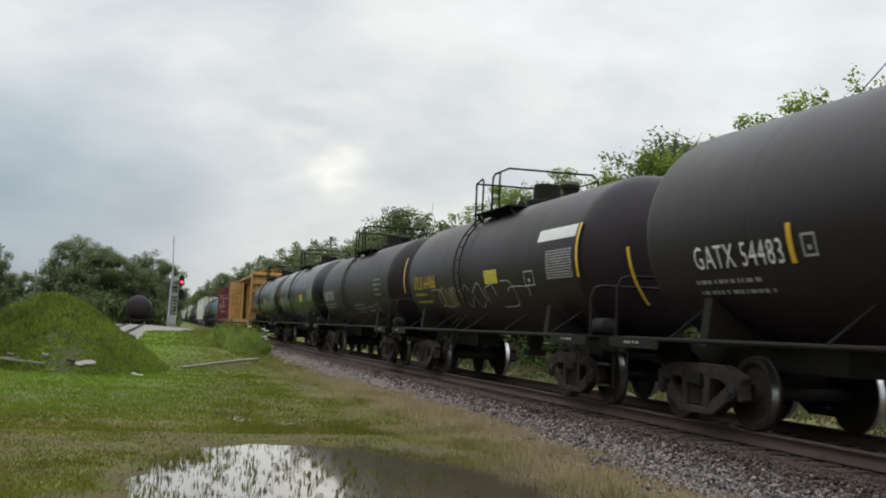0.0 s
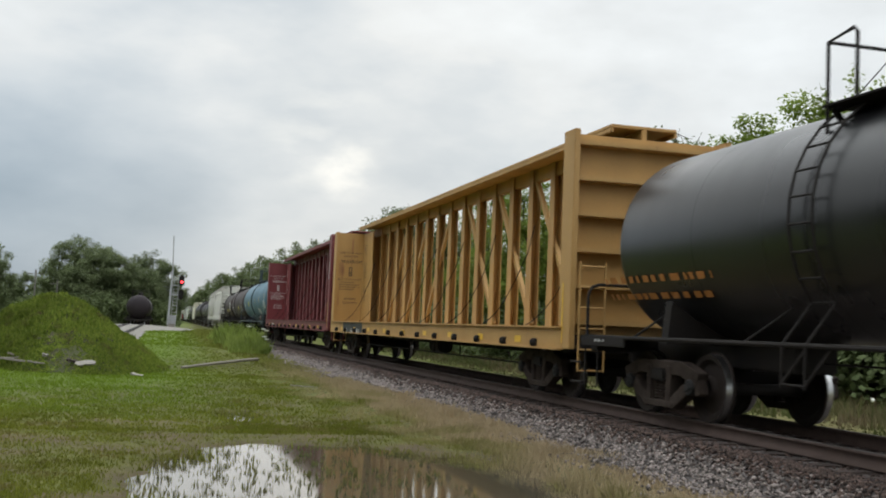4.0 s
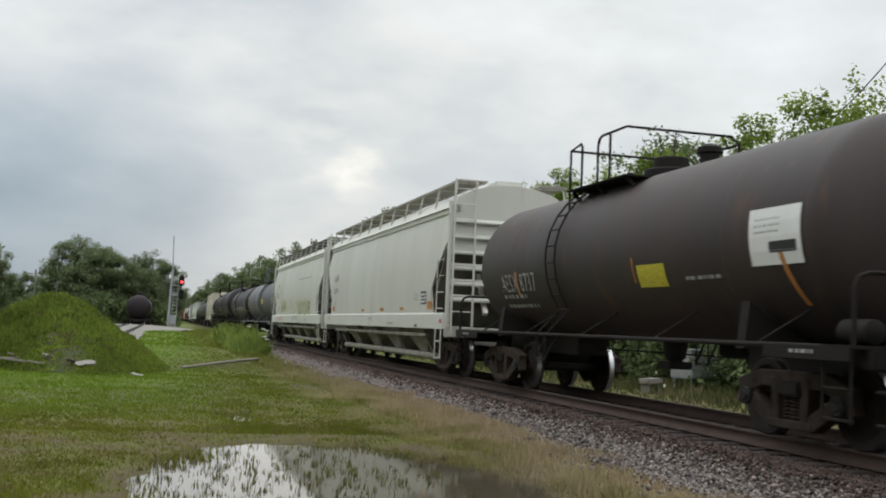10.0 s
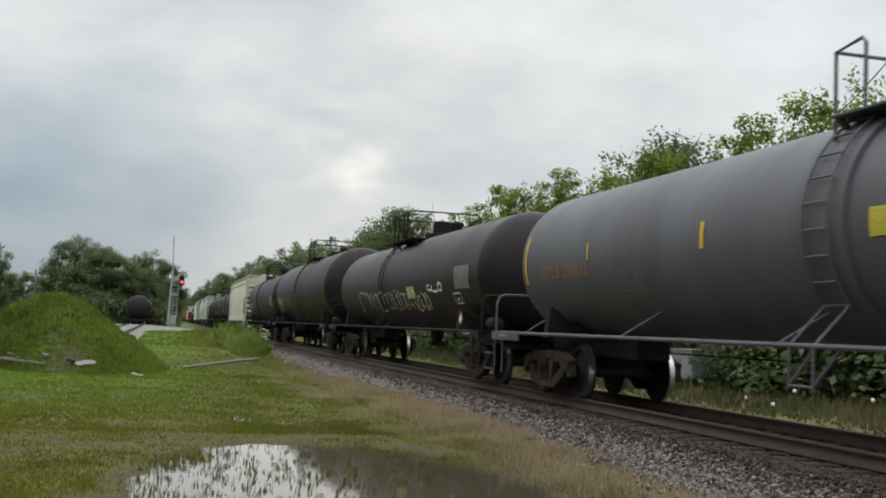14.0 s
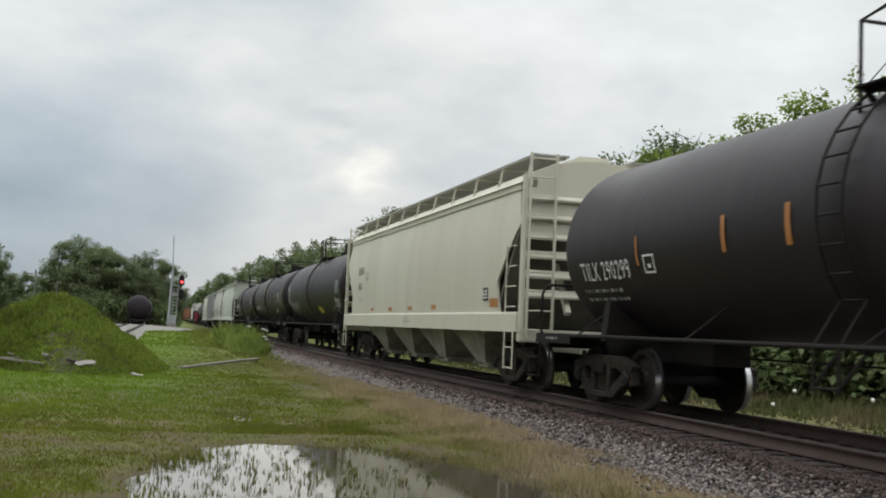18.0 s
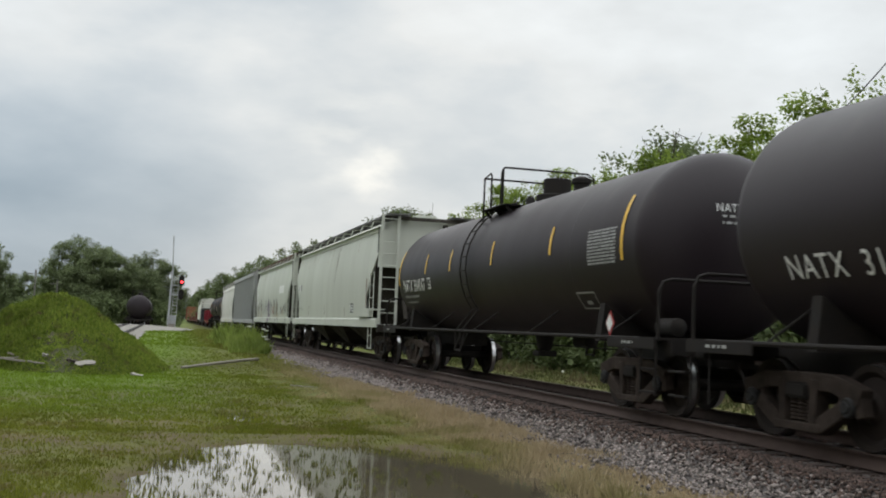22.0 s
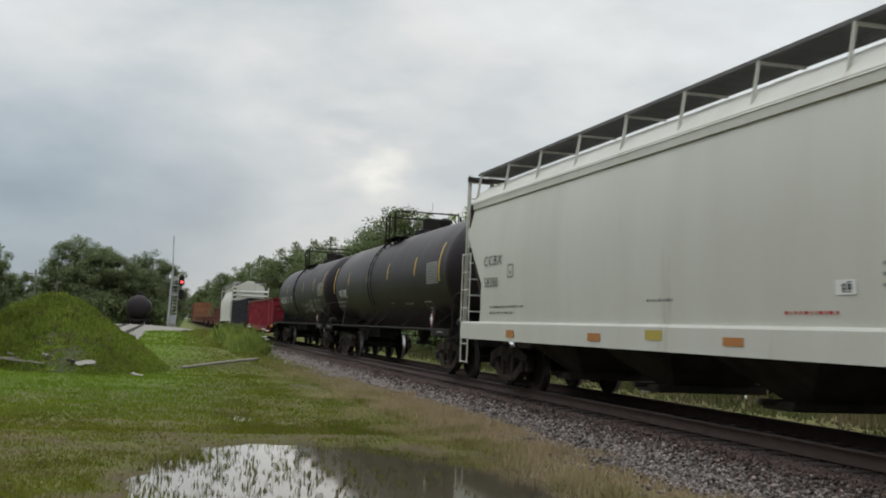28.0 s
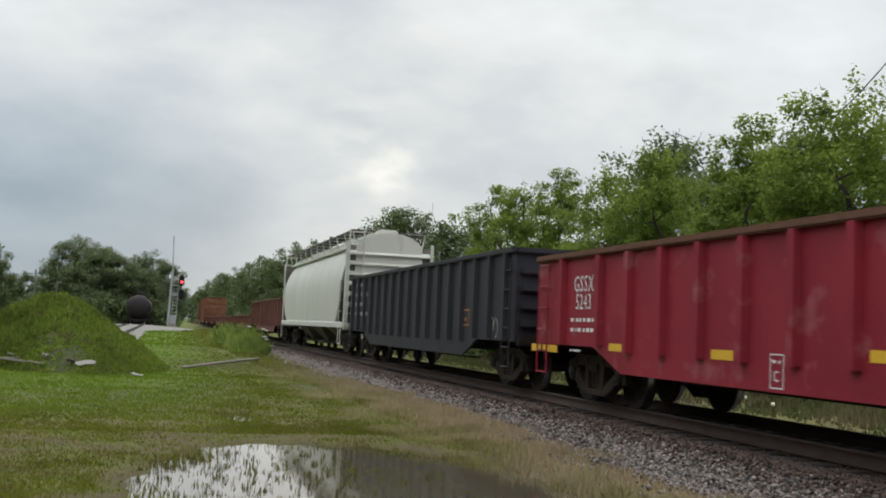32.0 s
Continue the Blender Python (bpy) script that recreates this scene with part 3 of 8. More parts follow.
    for xx in (x0 + 0.1, (x0 + x1) / 2, x1 - 0.1):
        beam(bm, (xx, -0.95, top - 0.15), (xx, -0.80, zc + r * 0.78), 0.05, 0.06)
        beam(bm, (xx, 0.95, top - 0.15), (xx, 0.80, zc + r * 0.78), 0.05, 0.06)
    loose("platform_bracket", bm, steel, plat)
    zf, zt = top - 0.13, top + 0.65
    xa, xb, xc, xd = ladder - 0.24, ladder + 0.26, ladder + 0.92, ladder + 0.92 + rail_run
    bm = bmesh.new()               # loop at the head of the ladder
    y = -1.0
    pipe(bm, [(xa, y, zf - 0.35), (xa, y, zt - 0.06), (xb - 0.06, y, zt), (xb, y, zt - 0.06), (xb, y, zf)], 0.022, 8)
    pipe(bm, [(xa, y, zt - 0.06), (xa, 1.0, zt - 0.06), (xa, 1.0, zf)], 0.022, 8)
    part("ladder_loop", bm, steel, plat)
    bm = bmesh.new()               # rail round the manway
    pipe(bm, [(xc, y, zf), (xc, y, zt - 0.16), (xc + 0.05, y, zt - 0.04), (xc + 0.15, y, zt), (xd, y, zt), (xd, 0.85, zt), (xd, 1.0, zt - 0.10), (xd, 1.0, zf)], 0.022, 8)
    bar(bm, (xc + 0.44 * rail_run, y, zt), (xc + 0.44 * rail_run, y, zf), 0.022, 8)
    pipe(bm, [(xd, 1.0, zt - 0.12), (xc, 1.0, zt - 0.12), (xc, 1.0, zf)], 0.02, 6)
    part("platform_railing", bm, steel, plat)
    bm = bmesh.new()
    lathe(bm, [(top - 0.12, 0.44), (top + 0.06, 0.44), (top + 0.08, 0.42), (top + 0.08, 0.29), (top + 0.16 + hood, 0.29), (top + 0.18 + hood, 0.27), (top + 0.19 + hood, 0.05)], "z", 24, (px + dome_at, 0, 0))
    smooth_by_angle(part("manway_cover", bm, M["tank_blue"] if paint == "tank_blue" else M["under"], car))
    bm = bmesh.new()
    lathe(bm, [(top - 0.1, 0.16), (top + 0.22, 0.16), (top + 0.22, 0.2), (top + 0.30, 0.2), (top + 0.36, 0.08)], "z", 14, (px + dome_at + 1.05, 0.1, 0))
    lathe(bm, [(top - 0.1, 0.10), (top + 0.14, 0.10), (top + 0.2, 0.06)], "z", 12, (px - 0.45, -0.1, 0))
    loose("relief_valve", bm, M["under"], car, "", 40)
    # ladder on the near flank
    for w in (-1, 1):
        bm = bmesh.new()
        arc = []
        for i in range(11):
            q = radians(-38 + i * 11.5)
            arc.append((q, (r + 0.10)))
        for dx in (-0.21, 0.21):
            pts = [(ladder + dx, w * 1.55, 0.62), (ladder + dx, w * 1.55, 1.08)] + [(ladder + dx, w * rr * math.cos(q), zc + rr * math.sin(q)) for q, rr in arc]
            pipe(bm, pts, 0.018, 6)
        rails = loose("ladder_rail", bm, steel, car)
        bm = bmesh.new()
        bar(bm, (ladder - 0.21, w * 1.55, 0.66), (ladder + 0.21, w * 1.55, 0.66), 0.015)
        for q, rr in arc:
            bar(bm, (ladder - 0.21, w * rr * math.cos(q), zc + rr * math.sin(q)), (ladder + 0.21, w * rr * math.cos(q), zc + rr * math.sin(q)), 0.014, 6)
        loose("rung", bm, steel, rails)
        bm = bmesh.new()
        for dx in (-0.21, 0.21):
            beam(bm, (ladder + dx, w * 1.55, 0.66), (ladder + dx + 0.38, w * 1.50, 1.06), 0.03, 0.03)
        loose("ladder_stay", bm, steel, car)
    # outlet, brake gear and air reservoir below
    bm = bmesh.new()
    lathe(bm, [(0.72, 0.10), (0.80, 0.16), (zc - r + 0.05, 0.22)], "z", 14, (0.3, 0, 0))
    rounded(bm, 0.1, 0.5, -0.2, 0.2, 0.62, 0.74, 0.02)
    part("bottom_outlet", bm, M["under"], car)
    bm = bmesh.new()
    lathe(bm, [(1.2, 0.05), (1.25, 0.14), (1.9, 0.14), (1.95, 0.05)], "x", 16, (0, 0.35, 0.98))
    bar(bm, (-a + 2.6, 0.1, 0.86), (a - 2.6, 0.1, 0.86), 0.014)
    for x in (-2.4, -1.2, 2.3, 3.1):
        bar(bm, (x, 0.1, 0.80), (x, 0.1, 1.20), 0.014)
    part("brake_rigging", bm, M["under"], car)
    bm = bmesh.new()
    lathe(bm, [(0, 0.05), (0.04, 0.13), (0.50, 0.13), (0.54, 0.05)], "x", 16, (length / 2 - 1.20, -1.05, 1.25))
    smooth_by_angle(part("brake_reservoir", bm, M["tank_grey"] if paint == "tank_grey" else M["under"], car))
    running_gear(car, length, length - 4.2, middle)
    on = round_side(r, zc)
    for x, s0, s1 in stripes:
        patch(on, x - 0.045, x + 0.045, s0, s1, M["yellow"], car, "stripe", "yellow reflective stripe", n=6)
    return car, on, a


# ---- covered hoppers ----
def hopper_car(label, length, middle, paint="hop_white", top=3.82, walk_z=4.50, bays=4, ribs=0, rails="grate", belly="slope", cut=1.75, low_cut=1.45, end_dark=False, pipes=False, round_body=False, hopper_paint=None, sill=(1.04, 1.44), inset=-0.07, low=2.05, end="slats", shoulder=3.15, depth=1.20):
    car = tagged(new("hopper_car"), label, "hopper car", "covered hoppers of the train")
    P = M[paint]
    # dark-ended and ribbed cars take the copy with shade painted in
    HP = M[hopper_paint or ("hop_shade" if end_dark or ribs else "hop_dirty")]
    e = length / 2 - 0.55          # end sills
    a = e - 0.10
    hw = 1.56
    sill0, sill1 = sill
    b = a - inset

    def flank(z):
        return hw if ribs or round_body else hw - (0.078 if z > 2.4 else 0.03) * (z - 2.4) ** 2

    # flanks
    for w in (-1, 1):
        bm = bmesh.new()
        if round_body:
            prof = [(-(a - cut), sill1), (a - cut, sill1), (a - 0.55, shoulder), (a - 0.55, top - 0.5), (a - 0.75, top), (-(a - 0.75), top), (-(a - 0.55), top - 0.5), (-(a - 0.55), shoulder)]
            nz = 9
            rows = []
            for i in range(nz + 1):
                z = sill1 + (top - sill1) * i / nz
                k = (z - sill1) / (top - sill1)
                half = a - 0.5 - 0.95 * (abs(k - 0.55) / 0.55) ** 2.4
                bulge = hw + 0.02 - 0.42 * max(0, k - 0.45) ** 2 / 0.3 - 0.10 * max(0, 0.3 - k)
                rows.append([bm.verts.new((half * t, w * bulge, z)) for t in (-1, -0.6, -0.2, 0.2, 0.6, 1)])
            for p, q in zip(rows, rows[1:]):
                for i in range(5):
                    bm.faces.new((p[i], p[i + 1], q[i + 1], q[i]))
            bmesh.ops.recalc_face_normals(bm, faces=bm.faces[:])
            bmesh.ops.solidify(bm, geom=bm.faces[:], thickness=0.05)
        else:
            ol = [(-(b - depth + 0.13), sill1), (b - depth + 0.13, sill1), (b - depth, low), (b, shoulder), (b - 0.08, top), (-(b - 0.08), top), (-b, shoulder), (-(b - depth), low)]
            if ribs:
                extrude(bm, ol, "y", w * (hw - 0.05), w * hw)
            else:                  # a bulging sheet, cut back at its lower corners
                zs = [sill1 + (low - sill1) * i / 4 for i in range(4)] + [low + (shoulder - low) * i / 6 for i in range(6)] + [shoulder + (top - shoulder) * i / 6 for i in range(7)]
                ring = [(z, flank(z)) for z in zs] + [(z, flank(z) - 0.04) for z in reversed(zs)]
                rows = []
                for t in (-1, -0.5, 0, 0.5, 1):
                    row = []
                    for z, y in ring:
                        half = b - depth + 0.13 - 0.13 * ((z - sill1) / (low - sill1)) ** 0.6 if z < low else b - depth * ((shoulder - z) / (shoulder - low)) ** 0.9 if z < shoulder else b - 0.08 * (z - shoulder) / (top - shoulder)
                        row.append(bm.verts.new((half * t, w * y, z)))
                    rows.append(row)
                n = len(ring)
                for p, q in zip(rows, rows[1:]):
                    for i in range(n):
                        bm.faces.new((p[i], p[(i + 1) % n], q[(i + 1) % n], q[i]))
                for row in (rows[0], rows[-1]):
                    for i in range(n // 2 - 1):
                        bm.faces.new((row[i], row[i + 1], row[n - 2 - i], row[n - 1 - i]))
                bmesh.ops.recalc_face_normals(bm, faces=bm.faces[:])
        smooth_by_angle(part("side_sheet", bm, P, car), 40)
        bm = bmesh.new()           # side sill
        extrude(bm, [(w * (hw - 0.12), sill0), (w * (hw + 0.03), sill0), (w * (hw + 0.03), sill1 - 0.04), (w * (hw + 0.005), sill1), (w * (hw - 0.12), sill1)], "x", -e, e)
        part("side_sill", bm, P, car)
        bm = bmesh.new()           # eave
        if not round_body:
            k = flank(top) + (0.07 if ribs else 0.035)
            extrude(bm, [(w * (k - 0.17), top - 0.07), (w * (k + 0.012), top - 0.06), (w * (k + 0.008), top + 0.10), (w * (k - 0.05), top + 0.16), (w * (k - 0.17), top + 0.17)], "x", -(b + 0.02), b + 0.02)
            part("eave", bm, P, car)
        else:
            extrude(bm, [(w * 1.0, top + 0.02), (w * 1.28, top - 0.03), (w * 1.30, top + 0.03), (w * 1.0, top + 0.14)], "x", -(a - 0.7), a - 0.7)
            part("eave", bm, P, car)
    if ribs:
        for w in (-1, 1):
            for i in range(ribs):
                x = -(b - 1.1) + 2 * (b - 1.1) * i / (ribs - 1)
                if i == 0 and w < 0:
                    bm = bmesh.new()
                    extrude(bm, [(-0.05, -0.002), (0.05, -0.002), (0.035, -0.07), (-0.035, -0.07)], "z", sill1, top - 0.02)
                    rib = part("rib", bm, P, car)
                    rib.matrix_basis = pose(x, -hw, 0)
                else:
                    again(rib, car, pose(x, w * hw, 0, 0, 0, 0 if w < 0 else 180))
    # roof
    bm = bmesh.new()
    ww = hw if not round_body else 1.25
    rise = max(0.33, min(0.72, walk_z - 0.08 - top))
    arch = [(math.sin(radians(q)) / math.sin(radians(80)) * (ww - 0.08), top + 0.06 + (rise - 0.06) * (math.cos(radians(q)) - math.cos(radians(80))) / (1 - math.cos(radians(80)))) for q in range(-80, 81, 20)]
    extrude(bm, arch, "x", -(b - 0.03), b - 0.03)
    smooth_by_angle(part("roof", bm, P, car), 40)
    bm = bmesh.new()               # hatches
    for i in range(10):
        x = -b + 0.7 + (2 * b - 1.4) * i / 9
        rounded(bm, x - 0.45, x + 0.45, -0.33, 0.33, top + rise - 0.06, top + rise + 0.12, 0.04)
    loose("roof_hatch", bm, P, car)
    # running boards on both sides of the hatches
    G = M[rails]
    walk_z -= 0.05
    for w in (-1, 1):
        bm = bmesh.new()
        y0, y1 = w * 0.66, w * 1.30
        n = int(2 * a / 0.06)
        for k in range(11):
            y = y0 + (y1 - y0) * k / 10
            beam(bm, (-(a + 0.1), y, walk_z), (a + 0.1, y, walk_z), 0.035 if k in (0, 10) else 0.018, 0.05)
        for k in range(n):
            x = -a + 2 * a * k / n
            beam(bm, (x, y0, walk_z), (x, y1, walk_z), 0.018, 0.03)
        wk = part("running_board", bm, G, car)
        bm = bmesh.new()
        for k in range(11):
            x = -b + 0.15 + (2 * b - 0.3) * k / 10
            beam(bm, (x, w * 1.30, walk_z - 0.02), (x, w * (1.40 if not round_body else 1.2), top + 0.08), 0.045, 0.02, (1, 0, 0))
            beam(bm, (x, w * 0.66, walk_z - 0.04), (x, w * 1.32, walk_z - 0.04), 0.05, 0.03)
        loose("board_bracket", bm, P, wk)
    # ends: slope sheet, posts, ribs, ladder
    for s in (-1, 1):
        bm = bmesh.new()
        sl = [(s * (b - 0.09), top + 0.05), (s * (b - 0.02), shoulder), (s * (b - 1.50), sill0 + 0.1), (s * (b - 1.60), sill0 + 0.1), (s * (b - 0.12), shoulder), (s * (b - 0.18), top + 0.05)]
        extrude(bm, sl, "y", -(hw - 0.06), hw - 0.06)
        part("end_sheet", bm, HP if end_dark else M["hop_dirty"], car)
        bm = bmesh.new()
        for k in range(6):
            z = 1.75 + k * 0.36
            if z > 1.5 and end == "slats":
                extrude(bm, [(s * (b + 0.10), z - 0.02), (s * (b + 0.11), z + 0.02), (s * (b - 0.05), z + 0.15), (s * (b - 0.06), z + 0.11)], "y", -(hw - 0.1), hw - 0.1)
        if end == "panel":
            beam(bm, (s * (b + 0.10), 0.5, 2.85), (s * (b + 0.10), 0.5, top + 0.2), 0.12, 0.10)
            beam(bm, (s * (b + 0.16), -1.5, walk_z - 0.09), (s * (b + 0.16), 1.5, walk_z - 0.09), 0.08, 0.10)
        beam(bm, (s * (b + 0.10), -0.6, sill1), (s * (b - 0.6), -0.6, low + 0.35), 0.10, 0.10)
        beam(bm, (s * (b + 0.10), 0.6, sill1), (s * (b - 0.6), 0.6, low + 0.35), 0.10, 0.10)
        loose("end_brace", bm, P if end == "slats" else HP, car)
        bm = bmesh.new()           # upper end wall under the arched roof
        z0 = 2.86
        k = hw - 0.06 if not round_body else 1.2
        extrude(bm, [(-k, z0), (k, z0), *[(y, z - 0.012) for y, z in reversed(arch)]], "x", min(s * (b - 0.06), s * (b + 0.02)), max(s * (b - 0.06), s * (b + 0.02)))
        part("end_wall", bm, P, car)
        for w in (-1, 1):
            bm = bmesh.new()
            rounded(bm, min(s * (b + 0.02), s * (b + 0.17)), max(s * (b + 0.02), s * (b + 0.17)), min(w * 1.46, w * 1.55), max(w * 1.48, w * 1.55), sill0, top + 0.18, 0.012)
            if end == "slats":
                part("corner_post", bm, P, car)
            else:
                bm.free()
        bm = bmesh.new()
        rounded(bm, s * e - 0.10, s * e + 0.10, -1.54, 1.54, 0.92, 1.16, 0.02)
        rounded(bm, min(s * (e - 2.2), s * (e + 0.1)), max(s * (e - 2.2), s * (e + 0.1)), -0.32, 0.32, 0.74, 1.06, 0.02)
        loose("end_sill", bm, P if not end_dark else HP, car)
        # ladders: one on the end, one on the side
        for kind in ("end", "side"):
            bm = bmesh.new()
            if kind == "end":
                x = s * (b + 0.20)
                for y in (-1.45, -0.95):
                    beam(bm, (x, y, 1.0), (x, y, walk_z), 0.05 if end == "slats" else 0.08, 0.03, (1, 0, 0))
                for k in range(10):
                    z = 1.15 + k * 0.35
                    bar(bm, (x, -1.45, z), (x, -0.95, z), 0.016, 6)
            else:
                y = -(hw + 0.04)
                x0, x1 = s * (b - 0.55), s * (b - 0.08)
                for x in (x0,) if end == "slats" else (x0, x1 + s * 0.08):
                    beam(bm, (x, y, sill1), (x, y, 2.72), 0.035, 0.02, (0, 1, 0))
                for x in (x0, x1):
                    beam(bm, (x, y, 0.42), (x, y, sill0 + 0.04), 0.035, 0.02, (0, 1, 0))
                for k in range(7):
                    z = 0.44 + k * 0.375
                    if not sill0 - 0.05 < z < sill1 + 0.06:
                        bar(bm, (x0, y, z), (x1 + s * (0.08 if z > sill1 else 0.0), y, z), 0.013, 6)
            part("ladder", bm, P, car)
    # hand brake on the leading end
    bm = bmesh.new()
    xw = b + 0.36
    ring = [(xw, 0.35 + 0.27 * math.cos(q), 2.25 + 0.27 * math.sin(q)) for q in (k * math.tau / 20 for k in range(21))]
    pipe(bm, ring, 0.018, 6)
    for k in range(6):
        q = k * math.tau / 6
        bar(bm, (xw - 0.04, 0.35, 2.25), (xw, 0.35 + 0.26 * math.cos(q), 2.25 + 0.26 * math.sin(q)), 0.014, 6)
    lathe(bm, [(xw - 0.10, 0.05), (xw + 0.01, 0.06), (xw + 0.02, 0.02)], "x", 10, (0, 0.35, 2.25))
    wheel_ob = part("brake_wheel", bm, P, car, "spoked hand brake wheel")
    bm = bmesh.new()
    rounded(bm, b + 0.12, xw - 0.06, 0.20, 0.50, 2.02, 2.44, 0.04)
    beam(bm, (b + 0.14, 0.35, 2.05), (b + 0.14, 0.35, sill1 - 0.1), 0.06, 0.05)
    part("brake_housing", bm, P, wheel_ob)
    # bays: pyramids with outlet gates
    span = 2 * (a - 2.3)
    for i in range(bays):
        c = -span / 2 + span * (i + 0.5) / bays
        h = span / bays / 2 - 0.06
        bm = bmesh.new()
        lo, hi = 0.40, sill0 + 0.25
        tv = [bm.verts.new((c + sx * h, sy * 1.42, hi)) for sx, sy in ((-1, -1), (1, -1), (1, 1), (-1, 1))]
        bv = [bm.verts.new((c + sx * 0.24, sy * (0.92 if hopper_paint else 0.6), lo)) for sx, sy in ((-1, -1), (1, -1), (1, 1), (-1, 1))]
        for k in range(4):
            bm.faces.new((bv[k], bv[(k + 1) % 4], tv[(k + 1) % 4], tv[k]))
        bm.faces.new(bv[::-1])
        bm.faces.new(tv)
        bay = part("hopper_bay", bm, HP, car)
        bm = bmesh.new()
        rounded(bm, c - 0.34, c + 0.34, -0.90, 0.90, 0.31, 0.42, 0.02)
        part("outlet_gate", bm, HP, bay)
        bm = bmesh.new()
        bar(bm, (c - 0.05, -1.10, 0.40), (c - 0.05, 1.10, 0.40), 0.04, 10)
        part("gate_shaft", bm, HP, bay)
    bm = bmesh.new()
    rounded(bm, -e, e, -0.25, 0.25, 0.80, 1.20, 0.02)
    part("centre_sill", bm, M["under"], car)
    if pipes:
        bm = bmesh.new()
        bar(bm, (-span / 2 - 0.2, -1.1, 0.42), (span / 2 + 0.2, -1.1, 0.42), 0.085, 12)
        bar(bm, (-span / 2 - 0.6, -1.42, 0.93), (span / 2 + 0.4, -1.42, 0.93), 0.05, 10)
        for i in range(5):
            x = -span / 2 + span * i / 4
            beam(bm, (x, -1.4, 1.0), (x, -1.1, 0.42), 0.04, 0.04)
        loose("unloading_pipe", bm, M["hop_pipe"], car, "", 40)
    running_gear(car, length, length - 4.4, middle)
    return car, (lambda x, z: Vector((x, -(flank(z) + 0.008) if z > sill1 else -(hw + 0.04), z))), a


# ---- centre-beam flat cars ----
def centerbeam_car(label, length, middle, paint, ink):
    car = tagged(new("centerbeam_car"), label, "flat car", "centre-beam cars of the train")
    P = M[paint]
    a = length / 2 - 0.62
    deck, top, wall = 1.16, 4.72, 4.36
    bm = bmesh.new()
    rounded(bm, -a, a, -1.42, 1.42, deck - 0.12, deck, 0.015)
    part("deck", bm, P, car)
    for w in (-1, 1):
        bm = bmesh.new()
        extrude(bm, [(w * 1.36, 0.84), (w * 1.46, 0.84), (w * 1.46, deck + 0.06), (w * 1.36, deck + 0.06)], "x", -a, a)
        sill = part("side_sill", bm, P, car)
        bm = bmesh.new()
        for z in (0.83, deck + 0.03):
            rounded(bm, -a, a, min(w * 1.455, w * 1.53), max(w * 1.455, w * 1.53), z, z + 0.035, 0.008)
        loose("sill_flange", bm, P, sill)
        n = 13
        for i in range(n):
            x = -a + 1.2 + (2 * a - 2.4) * i / (n - 1)
            bm = bmesh.new()
            lathe(bm, [(0.0, 0.03), (-0.01, 0.075), (-0.05, 0.08), (-0.09, 0.05), (-0.10, 0.02)], "y", 10, (x, w * 1.46 if w < 0 else 1.56, 0.93))
            rounded(bm, x - 0.10, x + 0.10, min(w * 1.455, w * 1.49), max(w * 1.455, w * 1.49), 0.86, 1.0, 0.01)
            part("winch", bm, M["under"], sill)
    bm = bmesh.new()
    rounded(bm, -a - 0.1, a + 0.1, -0.30, 0.30, 0.70, 1.08, 0.03)
    for s in (-1, 1):
        rounded(bm, s * a - 0.14, s * a + 0.14, -1.40, 1.40, 0.80, 1.10, 0.03)
    part("centre_sill", bm, M["under"], car)
    # bulkheads
    for s in (-1, 1):
        bm = bmesh.new()
        x = s * (a - 0.10)
        rounded(bm, min(x, x + s * 0.05), max(x, x + s * 0.05), -1.42, 1.42, deck, wall + 0.12, 0.01)
        for y in (-1.40, 1.40):
            rounded(bm, min(x - s * 0.06, x + s * 0.42), max(x - s * 0.06, x + s * 0.42), y - 0.05, y + 0.05, 0.86, wall + 0.14, 0.01)
        blk = loose("bulkhead", bm, P, car)
        bm = bmesh.new()
        for k in range(6):
            z = deck + 0.1 + k * 0.60
            rounded(bm, min(x + s * 0.05, x + s * 0.30), max(x + s * 0.05, x + s * 0.30), -1.36, 1.36, z, z + 0.09, 0.01)
        loose("bulkhead_rib", bm, P, blk)
        bm = bmesh.new()           # inner fins to the beam
        for y in (-0.42, 0.42):
            extrude(bm, [(s * (a - 0.12), deck), (s * (a - 1.75), deck), (s * (a - 1.75), wall + 0.1), (s * (a - 0.12), wall + 0.1)], "y", y - 0.02, y + 0.02)
        loose("bulkhead_fin", bm, P, blk)
        bm = bmesh.new()
        for y in (-1.3, -0.85):
            bar(bm, (s * (a + 0.36), y, 0.5), (s * (a + 0.36), y, 2.3), 0.018)
        for k in range(6):
            bar(bm, (s * (a + 0.36), -1.3, 0.52 + k * 0.34), (s * (a + 0.36), -0.85, 0.52 + k * 0.34), 0.015)
        part("ladder", bm, P, car)
    # the beam: chord, posts, diagonals
    bm = bmesh.new()
    rounded(bm, -a + 0.1, a - 0.1, -0.62, 0.62, top - 0.06, top, 0.01)
    rounded(bm, -a + 0.1, a - 0.1, -0.05, 0.05, top - 0.34, top - 0.06, 0.01)
    rounded(bm, -a + 0.1, a - 0.1, -0.625, -0.57, top - 0.14, top - 0.065, 0.01)
    rounded(bm, -a + 0.1, a - 0.1, 0.57, 0.625, top - 0.14, top - 0.065, 0.01)
    loose("top_chord", bm, P, car)
    n = 16
    xs = [-a + 1.55 + (2 * a - 3.1) * i / (n - 1) for i in range(n)]
